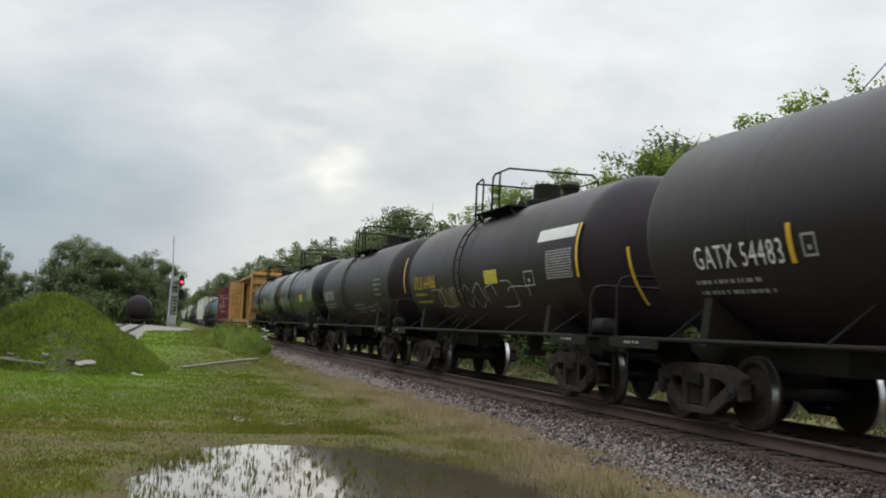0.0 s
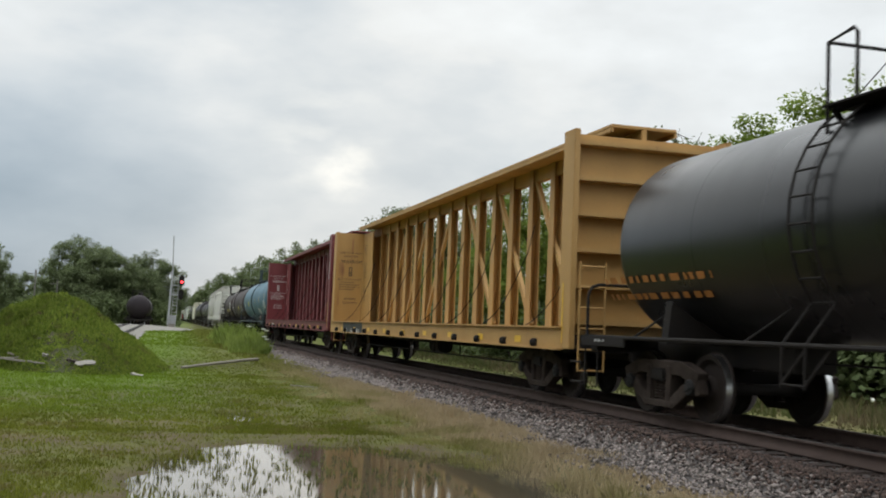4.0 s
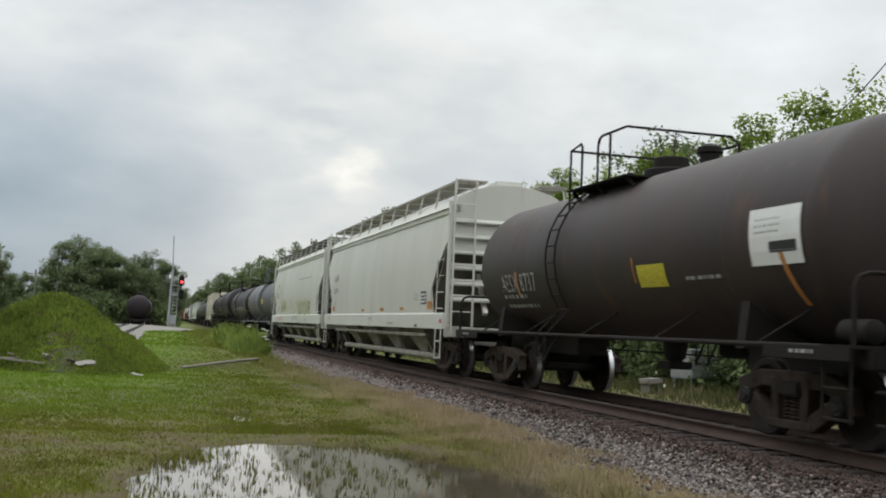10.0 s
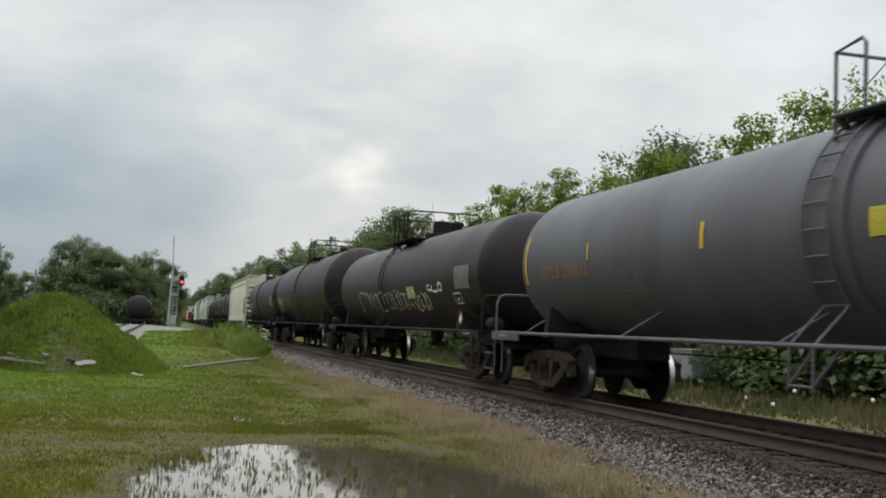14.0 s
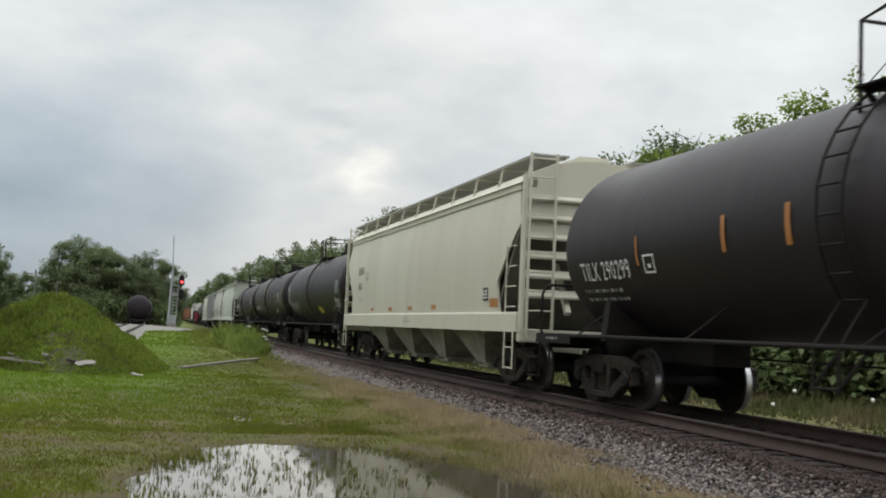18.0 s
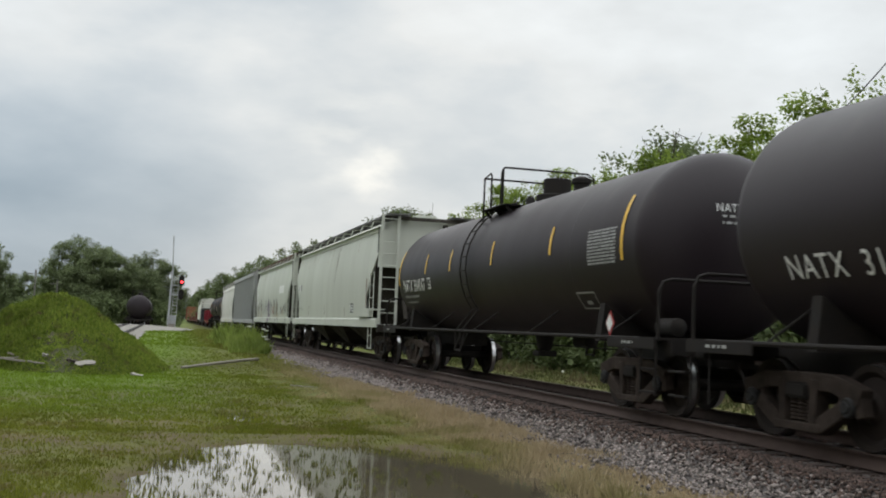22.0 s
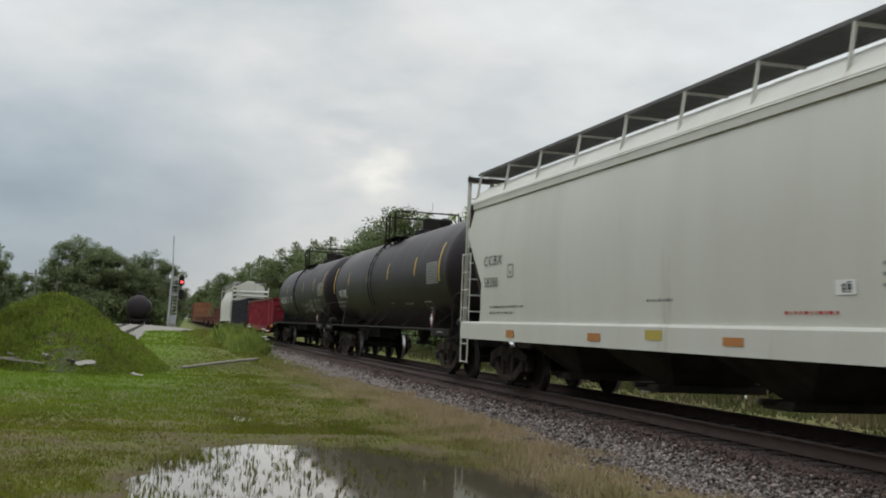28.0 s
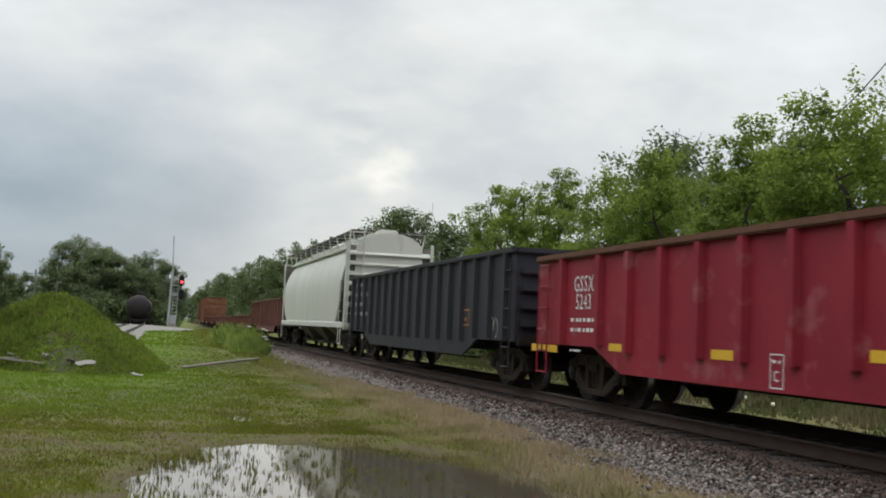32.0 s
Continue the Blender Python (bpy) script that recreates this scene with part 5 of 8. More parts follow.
    spray(lambda x, z: flat_side(-1.457)(x, z), a - 0.10, 2.75, 0.28, 1.35, W, c, 61, 3, 0.03, label="white scrawled spray paint")
    c, on, a = tank(8, "faded blue tank car with white spray paint", paint="tank_blue", rail_paint="rail_blue", ladder=-0.35, r=1.405, zc=2.475)
    writing("CELX 23270", 0.35, on, -7.43, -0.37, W, c, 0.86)
    patch(on, -4.16, -3.42, -0.35, -0.06, YS, c, "sign")
    patch(on, -2.39, -2.30, -0.29, 0.11, Y, c, n=6)
    patch(on, 0.71, 0.80, -0.30, 0.12, Y, c, n=6)
    patch(on, 3.77, 3.89, -0.30, 0.16, Y, c, n=6)
    patch(on, -5.36, -5.30, -0.33, 0.11, OM, c, n=6)
    petals(on, 2.27, -1.06, 1.56, 0.58, W, c)
    small_print(on, 4.34, -0.57, 0.37, 3, 0.044, D, c, 59)
    small_print(on, -7.61, -0.6, 2.53, 2, 0.09, D, c, 58)
    panel_sign(on, 6.36, -0.58, 1.21, 0.48, None, W, c, 6, 8)
    frame_mark(on, 5.6, -0.75, 0.61, 0.3, W, c)
    patch(on, 7.27, 7.37, -0.59, 0.39, Y, c, n=6)
    placard(flat_side(-1.53), 7.23, 1.36, 0.19, c)
    c, on, a = tank(9, "rust-stained old black tank car with white panels", paint="tank_brown", hood=0.1, ladder=-1.6, r=1.36, zc=2.43)
    writing("NATX 177456", 0.32, on, -4.95, -0.38, W, c, 0.72)
    patch(on, 1.7, 2.49, -0.53, -0.22, YS, c, "sign")
    frame_mark(on, 2.75, -0.97, 0.69, 0.34, D, c)
    panel_sign(on, 4.34, -0.62, 1.06, 0.5, None, D, c, 6, 9)
    small_print(on, 4.53, 0.15, 0.67, 3, 0.056, D, c, 66)
    small_print(on, -5.22, -0.66, 1.56, 2, 0.097, D, c, 65)
    small_print(on, -0.27, -0.69, 0.85, 2, 0.069, D, c, 65)
    small_print(on, 1.21, -0.74, 0.72, 1, 0.06, D, c, 64)
    c, on, a = tank(10, "rust-stained old black tank car with a paper poster", paint="tank_brown", hood=0.1, ladder=-1.6, r=1.34, zc=2.41)
    writing("AESX 8737", 0.5, on, -4.49, -0.55, D, c, 0.72)
    patch(on, -3.69, -3.57, -0.61, -0.16, OM, c, n=6)
    small_print(on, -4.55, -0.7, 1.95, 2, 0.11, D, c, 72)
    patch(on, 4.51, 5.53, -0.43, 0.23, W, c, "poster", "white weathered paper poster")
    patch(on, 4.91, 5.44, -0.29, -0.16, B, c, "dark_bar")
    small_print(on, 4.63, 0.08, 0.72, 3, 0.038, D, c, 73)
    patch(on, 1.5, 2.34, -0.61, -0.28, YS, c, "sign")
    patch(on, 5.24, 5.33, -0.95, -0.16, OM, c, lean=-0.25, n=6)
    patch(on, 1.36, 1.41, -0.53, -0.16, OM, c, n=6)
    small_print(on, 2.87, -0.55, 1.28, 1, 0.07, D, c, 71)
    c, on, a = hopper(11, "off-white covered hopper car with unloading pipes", pipes=True, rails="pale_grate", hopper_paint="hop_pipe", top=3.84, walk_z=4.58, sill=(1.10, 1.47))
    writing("BLHX", 0.32, on, -6.46, 2.63, B, c, 1.07)
    writing("56330", 0.26, on, -6.41, 2.2, B, c, 1.18)
    patch(on, -6.72, -6.28, 1.57, 1.75, OM, c, "tape")
    patch(on, 6.65, 7.15, 1.56, 1.75, OM, c, "tape")
    panel_sign(on, 6.08, 1.71, 0.46, 0.26, B, W, c, 2)
    small_print(on, 5.33, 1.94, 0.55, 4, 0.027, GM, c, 81)
    patch(on, 3.79, 4.23, 1.55, 1.63, OM, c, "tape")
    patch(on, 1.31, 1.8, 1.54, 1.63, OM, c, "tape")
    patch(on, -1.46, -1.01, 1.54, 1.62, OM, c, "tape")
    small_print(on, -0.1, 1.33, 0.77, 2, 0.031, GM, c, 79)
    small_print(on, 2.45, 1.17, 0.94, 1, 0.06, GM, c, 78)
    patch(on, 7.98, 8.15, 1.23, 1.32, R, c, "red_mark")
    small_print(on, -6.34, 1.93, 0.41, 2, 0.052, GM, c, 79)
    small_print(on, -7.34, 1.35, 0.48, 2, 0.038, R, c, 79)
    patch(on, 5.65, 5.93, 1.13, 1.19, B, c, "dark_bar")
    c, on, a = hopper(12, "off-white covered hopper car with lime spray paint", pipes=True, hopper_paint="hop_pipe", top=3.84, walk_z=4.52, sill=(1.10, 1.47))
    writing("TCMX", 0.36, on, -6.36, 2.77, B, c, 0.8)
    writing("450354", 0.39, on, -6.38, 2.3, B, c, 0.71)
    frame_mark(on, -4.99, 2.55, 0.3, 0.25, GM, c)
    small_print(on, -6.22, 1.8, 0.87, 2, 0.079, GM, c, 86)
    patch(on, -6.78, -6.69, 1.94, 2.85, RU, c, n=6)
    patch(on, -4.42, -4.33, 1.56, 2.00, OM, c, n=6)
    spray(on, -4.48, 1.6, 1.72, 0.59, LM, c, 36, 10, 0.04)
    small_print(on, -6.14, 1.31, 0.71, 3, 0.033, R, c, 87)
    small_print(on, -5.08, 1.34, 0.65, 3, 0.035, R, c, 87)
    small_print(on, -4.11, 1.34, 0.78, 3, 0.035, R, c, 87)
    spray(on, -4.91, 1.57, 4.89, 0.75, LM, c, 36, 26, 0.022)
    spray(on, 0.7, 1.39, 4.77, 0.82, LM, c, 37, 34, 0.024)
    spray(on, 1.35, 1.48, 3.69, 0.67, LM, c, 38, 22, 0.035)
    frame_mark(on, 4.73, 1.69, 0.48, 0.28, B, c)
    patch(on, -1.45, -1.05, 1.6, 3.75, M["pale_streak"], c, "streak", "pale worn streak down the side", lean=0.05, n=12)
    patch(on, 1.6, 5.3, 3.02, 3.05, GM, c, "scratch", "long dark scratch", n=1)
    patch(on, 7.01, 7.04, 1.54, 2.47, RU, c, n=6)
    small_print(on, 0.06, 1.34, 1.97, 2, 0.055, GM, c, 86)
    small_print(on, 3.81, 1.26, 1.27, 2, 0.038, GM, c, 86)
    c, on, a = tank(13, "faded grey tank car with a wide middle band", paint="tank_grey", rail_paint="tank_grey", band=True, ladder=0.5, r=1.325, zc=2.395)
    patch(on, 1.27, 2.16, -0.21, 0.08, YS, c, "sign")
    frame_mark(on, 6.05, -0.79, 0.68, 0.32, W, c)
    panel_sign(on, 6.91, -0.33, 1.18, 0.45, None, D, c, 7, 13)
    patch(on, 8.21, 8.30, -0.39, 0.49, Y, c, n=6)
    patch(on, 4.98, 5.04, -0.13, 0.17, OM, c, n=6)
    writing("UTLX 200013", 0.32, on, -7.61, -0.34, OM, c, 0.98)
    patch(on, -8.45, -8.36, -0.42, 0.46, Y, c, n=6)
    patch(on, -2.03, -1.94, -0.13, 0.22, Y, c, n=6)
    patch(on, -5.63, -5.57, -0.09, 0.17, Y, c, n=6)
    spray(on, -4.48, -0.73, 0.73, 0.52, GM, c, 39, 4, 0.02)
    c, on, a = tank(14, "black tank car with silver spray paint and placards", ladder=-1.1, r=1.33, zc=2.4)
    patch(on, 1.72, 2.52, -0.53, -0.21, LM, c, "sign")
    panel_sign(on, 6.38, -0.38, 1.13, 0.52, None, D, c, 7, 14)
    frame_mark(on, 6.1, -0.74, 0.58, 0.28, W, c)
    spray(on, -5.42, -1.01, 4.0, 0.84, W, c, 42, 6, 0.03)
    spray(on, -1.32, -0.91, 3.89, 0.68, W, c, 43, 9, 0.03)
    spray(on, 2.38, -0.93, 1.41, 0.59, W, c, 44, 4, 0.04)
    spray(on, 3.93, -0.4, 1.38, 0.22, W, c, 45, 3, 0.06)
    placard(flat_side(-1.53), 7.78, 1.34, 0.17, c)
    writing("UTLX", 0.31, on, 0.99, -0.87, OM, c, 3.36)
    c, on, a = tank(15, "tall black tank car with yellow stripes", hood=0.02, ladder=0.2, r=1.53, zc=2.6)
    writing("CRGX 29343", 0.43, on, -7.45, -0.62, W, c, 0.62)
    patch(on, -9.06, -8.97, -1.13, -0.21, Y, c, n=6)
    patch(on, -5.91, -5.82, -0.71, -0.25, Y, c, n=6)
    frame_mark(on, -5.03, -0.48, 0.28, 0.26, D, c)
    small_print(on, -7.58, -0.81, 1.65, 2, 0.079, D, c, 107)
    patch(on, -3.32, -3.23, -0.68, -0.22, Y, c, n=6)
    patch(on, -0.48, -0.39, -0.67, -0.20, Y, c, n=6)
    small_print(on, -5.16, -0.58, 0.4, 1, 0.05, D, c, 106)
    c, on, a = tank(16, "black tank car with orange stripes and white number", ladder=-0.5, r=1.45, zc=2.52)
    writing("TILX 290299", 0.42, on, -7.04, -0.58, W, c, 0.69)
    frame_mark(on, -4.86, -0.53, 0.32, 0.27, W, c)
    patch(on, -5.06, -5.00, -0.41, 0.01, OM, c, n=6)
    patch(on, -2.73, -2.64, -0.35, 0.10, OM, c, n=6)
    patch(on, -1.39, -1.29, -0.35, 0.12, OM, c, n=6)
    small_print(on, -7.15, -0.79, 1.95, 2, 0.079, D, c, 114)
    panel_sign(on, 6.22, -0.51, 1.16, 0.52, None, D, c, 7, 16)
    patch(on, 6.91, 7.00, -0.89, 0.01, Y, c, n=6)
    patch(on, 4.39, 4.44, -0.40, -0.03, Y, c, n=6)
    small_print(on, 0.63, 0.32, 1.24, 2, 0.066, OM, c, 114)
    small_print(on, 1.83, -0.82, 1.77, 3, 0.071, D, c, 115)
    small_print(on, 4.45, -0.86, 1.67, 1, 0.11, D, c, 113)
    frame_mark(on, 5.33, -1.09, 0.67, 0.35, D, c)
    c, on, a = hopper(17, "off-white covered hopper car with orange tape marks", paint="hop_cream", bays=4, rails="pale_grate", hopper_paint="hop_pipe", top=3.84, walk_z=4.45, sill=(1.10, 1.47))
    writing("BLHX", 0.36, on, -6.47, 2.7, B, c, 0.95)
    writing("56402", 0.31, on, -6.42, 2.22, B, c, 0.78)
    frame_mark(on, -5.24, 2.49, 0.25, 0.23, GM, c)
    small_print(on, -6.34, 1.93, 0.81, 2, 0.041, GM, c, 121)
    patch(on, -4.42, -4.05, 1.55, 1.64, OM, c, "tape")
    patch(on, -2.08, -1.64, 1.53, 1.64, OM, c, "tape")
    patch(on, 0.21, 0.64, 1.55, 1.65, OM, c, "tape")
    patch(on, 2.52, 2.95, 1.55, 1.66, OM, c, "tape")
    small_print(on, 0.01, 1.3, 0.74, 2, 0.038, GM, c, 121)
    panel_sign(on, 6.58, 1.73, 0.26, 0.20, B, W, c, 2)
    patch(on, 6.96, 7.48, 1.57, 1.74, OM, c, "tape")
    c, on, a = tank(18, "long black tank car with white spray paint", ladder=-0.2, r=1.46, rail_run=0.26, zc=2.53)
    writing("SHPX 201885", 0.39, on, -6.57, -0.77, W, c, 0.85)
    patch(on, 1.25, 2.21, -1.07, -0.77, YS, c, "sign")
    panel_sign(on, 6.23, -0.29, 0.76, 0.47, None, D, c, 8, 18)
    spray(on, 5.9, -0.9, 0.91, 0.47, W, c, 54, 6, 0.05)
    frame_mark(on, 5.19, -1.08, 0.7, 0.32, D, c)
    small_print(on, 4.67, -0.82, 0.45, 3, 0.035, D, c, 129)
    spray(on, -7.22, -0.72, 0.75, 1.23, W, c, 55, 3, 0.05)
    small_print(on, -6.87, -0.93, 2.82, 2, 0.097, D, c, 128)
    frame_mark(on, -4.29, -0.72, 0.41, 0.23, D, c)
    c, on, a = tank(19, "black tank car with yellow stripes and placard", ladder=-0.2, r=1.44, rail_run=0.26, zc=2.51)
    head = head_side(a, 1.44, 2.51)
    writing("NATX", 0.17, head, -0.40, 2.93, W, c, 0.95)
    small_print(head, -0.32, 2.84, 0.5, 2, 0.05, D, c, 19)
    writing("NATX  310208", 0.4, on, -6.74, -0.73, W, c, 0.86)
    patch(on, -4.72, -4.63, -0.40, 0.06, Y, c, n=6)
    patch(on, -1.72, -1.63, -0.40, 0.04, Y, c, n=6)
    patch(on, 1.30, 1.39, -0.41, 0.05, Y, c, n=6)
    patch(on, 4.30, 4.39, -0.39, 0.08, Y, c, n=6)
    patch(on, 6.88, 6.97, -0.55, 0.34, Y, c, n=6)
    small_print(on, -2.29, 0.71, 2.38, 4, 0.094, YD, c, 137)
    panel_sign(on, 5.3, -0.39, 1.07, 0.53, None, D, c, 7, 19)
    frame_mark(on, 5.5, -1.2, 0.81, 0.35, D, c)
    placard(flat_side(-1.53), 7.01, 1.68, 0.19, c)
    frame_mark(on, -3.88, -0.75, 0.36, 0.29, D, c)
    c, on, a = tank(20, "black tank car with yellow stripes and white number", r=1.405, rail_run=0.26, zc=2.475)
    head = head_side(a, 1.405, 2.475)
    writing("NATX", 0.17, head, -0.40, 2.93, W, c, 0.95)
    small_print(head, -0.32, 2.84, 0.5, 2, 0.05, D, c, 20)
    writing("NATX 304047", 0.46, on, -6.74, -0.44, W, c, 0.72)
    frame_mark(on, -4.28, -0.4, 0.29, 0.27, W, c)
    patch(on, -7.23, -7.14, -0.26, 0.73, Y, c, n=6)
    patch(on, -4.48, -4.39, -0.02, 0.47, Y, c, n=6)
    small_print(on, -6.75, -0.61, 1.67, 2, 0.083, D, c, 142)
    patch(on, -2.30, -2.21, -0.04, 0.45, Y, c, n=6)
    patch(on, 0.71, 0.80, -0.05, 0.44, Y, c, n=6)
    patch(on, 3.94, 4.03, -0.02, 0.48, Y, c, n=6)
    patch(on, 6.82, 6.91, -0.25, 0.76, Y, c, n=6)
    panel_sign(on, 5.61, -0.28, 1.05, 0.56, None, D, c, 7, 20)
    frame_mark(on, 4.82, -1.03, 0.71, 0.33, D, c)
    placard(flat_side(-1.53), 6.84, 1.29, 0.19, c)
    c, on, a = hopper(21, "pale grey-green covered hopper car with rust streaks", paint="hop_green", end_dark=True, bays=3, top=4.02, walk_z=4.48, sill=(1.06, 1.33), low=1.95, end="panel", shoulder=3.25, depth=1.30, inset=0.30)
    bm = bmesh.new()
    rounded(bm, a - 2.55, a - 0.62, -1.66, -1.54, 1.36, 1.58, 0.015)
    rounded(bm, a - 2.55, a - 0.45, -1.64, -1.20, 1.58, 1.62, 0.01)
    part("side_platform", bm, M["hop_green"], c, "pale platform board over the sill")
    bm = bmesh.new()
    rounded(bm, a + 0.05, a + 0.55, -0.55, 0.75, 1.15, 1.75, 0.05)
    lathe(bm, [(-0.45, 0.05), (-0.40, 0.15), (0.40, 0.15), (0.45, 0.05)], "y", 14, (a + 0.30, 0.3, 2.1))
    pipe(bm, [(a + 0.3, -0.7, 1.1), (a + 0.35, -0.6, 1.7), (a + 0.4, 0.0, 2.35), (a + 0.35, 0.5, 2.6)], 0.03, 8)
    part("end_brake_gear", bm, M["under"], c)
    drips(on, a, 4.0, c, 3)
    patch(on, a - 1.62, a - 1.52, 1.65, 2.55, RU, c, "rust_mark", n=4)
    patch(on, -7.83, -7.06, 2.45, 2.74, W, c, "stencil_ground")
    writing("CAIX", 0.29, on, -7.8, 2.5, B, c, 1.03)
    patch(on, -7.03, -6.83, 2.47, 2.76, B, c, "dark_bar")
    writing("11140", 0.35, on, -7.78, 2.06, B, c, 0.84)
    patch(on, 1.72, 1.76, 2.67, 3.61, RU, c, n=6)
    patch(on, 1.73, 1.79, 3.35, 3.66, RU, c, n=6)
    patch(on, 1.78, 1.81, 3.69, 4.09, RU, c, n=6)
    patch(on, -0.46, -0.40, 1.44, 1.81, RU, c, n=6)
    patch(on, -4.54, -4.50, 1.43, 1.80, RU, c, n=6)
    small_print(on, -7.49, 1.75, 1.65, 2, 0.034, GM, c, 149)
    panel_sign(on, 4.89, 1.54, 0.54, 0.24, B, W, c, 2)
    patch(on, 1.58, 1.61, 2.43, 3.90, GM, c, n=6)
    patch(on, 3.75, 3.80, 1.39, 1.69, RU, c, n=6)
    c, on, a = hopper(22, "pale grey-green hopper car covered in graffiti", paint="hop_green", rails="rust_grate", end_dark=True, bays=3, top=4.02, walk_z=4.46, sill=(1.06, 1.33), low=1.95, end="panel", shoulder=3.25, depth=1.30, inset=0.30)
    patch(on, 4.13, 6.15, 2.56, 2.95, W, c, "repainted_patch", "fresh white repainted patch")
    TN = M["tan_spray"]
    drips(on, a, 4.0, c, 7)
    spray(on, -8.05, 1.40, 0.9, 0.75, GM, c, 66, 5, 0.03)
    tag(on, -6.45, 1.36, 0.85, 1.05, TN, B, c, 3, -0.15)
    tag(on, -4.75, 1.36, 0.75, 1.20, TN, B, c, 5, -0.10)
    spray(on, -4.0, 1.45, 0.75, 0.75, B, c, 67, 5, 0.03)
    spray(on, -2.7, 1.50, 0.9, 0.65, GM, c, 78, 6, 0.03)
    tag(on, -0.75, 1.36, 1.15, 1.25, MV, B, c, 8, 0.0, "mauve spray-painted tag with dark outlines")
    patch(on, -1.15, -0.25, 1.08, 1.31, MV, c, "spray_paint", "mauve sprayed field on the sill", n=1)
    patch(on, -0.55, -0.22, 1.09, 1.30, B, c, "spray_paint", "black sprayed field on the sill", n=1)
    spray(on, 0.05, 1.42, 0.85, 0.80, B, c, 69, 6, 0.03)
    spray(on, 0.95, 1.45, 0.75, 0.60, R, c, 70, 4, 0.04)
    tag(on, 2.15, 1.36, 0.95, 1.15, TN, B, c, 11, -0.12)
    tag(on, 3.45, 1.36, 0.95, 1.20, TN, B, c, 14, -0.18)
    patch(on, 3.38, 3.48, 1.38, 1.85, OM, c, "spray_paint", "orange sprayed stroke", n=4)
    spray(on, 6.07, 1.53, 1.27, 0.50, B, c, 73, 9, 0.035)
    spray(on, 0.2, 1.10, 0.7, 0.18, B, c, 79, 5, 0.025)
    spray(on, 7.1, 1.09, 0.6, 0.20, B, c, 80, 4, 0.03)
    panel_sign(on, 4.96, 1.57, 0.47, 0.25, B, W, c, 2)
    patch(on, 5.85, 5.95, 1.41, 1.83, OM, c, n=6)
    patch(on, -7.85, -6.93, 2.48, 2.76, W, c, "stencil_ground")
    writing("CAIX", 0.29, on, -7.8, 2.52, B, c, 1.12)
    patch(on, -7.68, -6.8, 2.06, 2.3, W, c, "stencil_ground")
    writing("72", 0.26, on, -7.56, 2.11, B, c, 1.38)
    small_print(on, -2.65, 2.22, 1.17, 4, 0.076, GM, c, 158)
    spray(on, 3.02, 1.14, 1.46, 0.16, B, c, 75, 7, 0.025)
    c, on, a = hopper(23, "ribbed weathered grey covered hopper car", paint="hop_grey", ribs=17, bays=3, walk_z=4.50, top=4.10, sill=(0.95, 1.2))
    small_print(on, -8.08, 2.49, 4.85, 1, 0.37, GM, c, 162)
    small_print(on, -4.36, 1.89, 7.17, 2, 0.2, GM, c, 163)
    panel_sign(on, 6.93, 1.43, 0.44, 0.37, B, W, c, 2)
    small_print(on, 0.33, 1.59, 6.38, 1, 0.27, GM, c, 162)
    c, on, a = hopper(24, "clean off-white covered hopper car", end_dark=True, bays=4, top=3.72, walk_z=4.50, sill=(0.92, 1.28), end="panel")
    writing("CCBX", 0.28, on, -7.66, 2.39, B, c, 1.52)
    writing("58380", 0.28, on, -7.6, 1.96, B, c, 1.2)
    frame_mark(on, -6.22, 2.11, 0.32, 0.26, GM, c)
    patch(on, -6.09, -5.66, 0.99, 1.13, OM, c, "tape")
    patch(on, -2.33, -1.86, 1.01, 1.13, OM, c, "tape")
    patch(on, -0.41, 0.07, 1.07, 1.2, YD, c, "tape")
    patch(on, 1.59, 2.04, 1.04, 1.14, OM, c, "tape")
    small_print(on, 2.74, 1.4, 1.34, 1, 0.05, R, c, 169)
    patch(on, 3.62, 3.94, 1.60, 1.75, W, c, "mark")
    patch(on, 3.72, 3.78, 1.62, 1.71, B, c, "dark_bar")
    patch(on, 3.80, 3.87, 1.62, 1.73, B, c, "dark_bar")
    small_print(on, -0.49, 1.58, 1.07, 1, 0.05, GM, c, 169)
    patch(on, 6.97, 7.67, 1.42, 1.72, W, c, "panel_ground")
    frame_mark(on, 7.0, 1.43, 0.64, 0.27, B, c)
    patch(on, 8.33, 8.81, 0.98, 1.09, OM, c, "tape")
    patch(on, 5.18, 5.63, 1.04, 1.15, OM, c, "tape")
    small_print(on, 4.33, 1.86, 0.33, 3, 0.054, GM, c, 171)
    small_print(on, -7.25, 1.54, 2.08, 2, 0.059, GM, c, 170)
    c, on, a = tank(25, "black tank car with yellow stripes and data panel", r=1.425, rail_run=0.26, zc=2.495)
    head = head_side(a, 1.425, 2.495)
    writing("NATX", 0.17, head, -0.40, 2.93, W, c, 0.95)
    small_print(head, -0.32, 2.84, 0.5, 2, 0.05, D, c, 25)
    writing("NATX 304042", 0.4, on, -6.6, -0.44, W, c, 0.53)
    patch(on, -4.88, -4.79, -0.07, 0.39, Y, c, n=6)
    patch(on, -1.65, -1.56, -0.06, 0.41, Y, c, n=6)
    patch(on, 1.22, 1.31, -0.06, 0.43, Y, c, n=6)
    patch(on, 4.41, 4.50, -0.05, 0.43, Y, c, n=6)
    patch(on, -7.67, -7.58, -0.28, 0.69, Y, c, n=6)
    patch(on, 6.80, 6.89, -0.27, 0.70, Y, c, n=6)
    panel_sign(on, 5.68, -0.31, 1.04, 0.54, None, D, c, 7, 25)
    frame_mark(on, 4.94, -1.07, 0.67, 0.33, D, c)
    placard(flat_side(-1.53), 6.81, 1.32, 0.18, c)
    small_print(on, 1.14, -0.78, 0.75, 1, 0.06, D, c, 176)
    small_print(on, 2.88, -0.82, 1.34, 1, 0.07, D, c, 176)
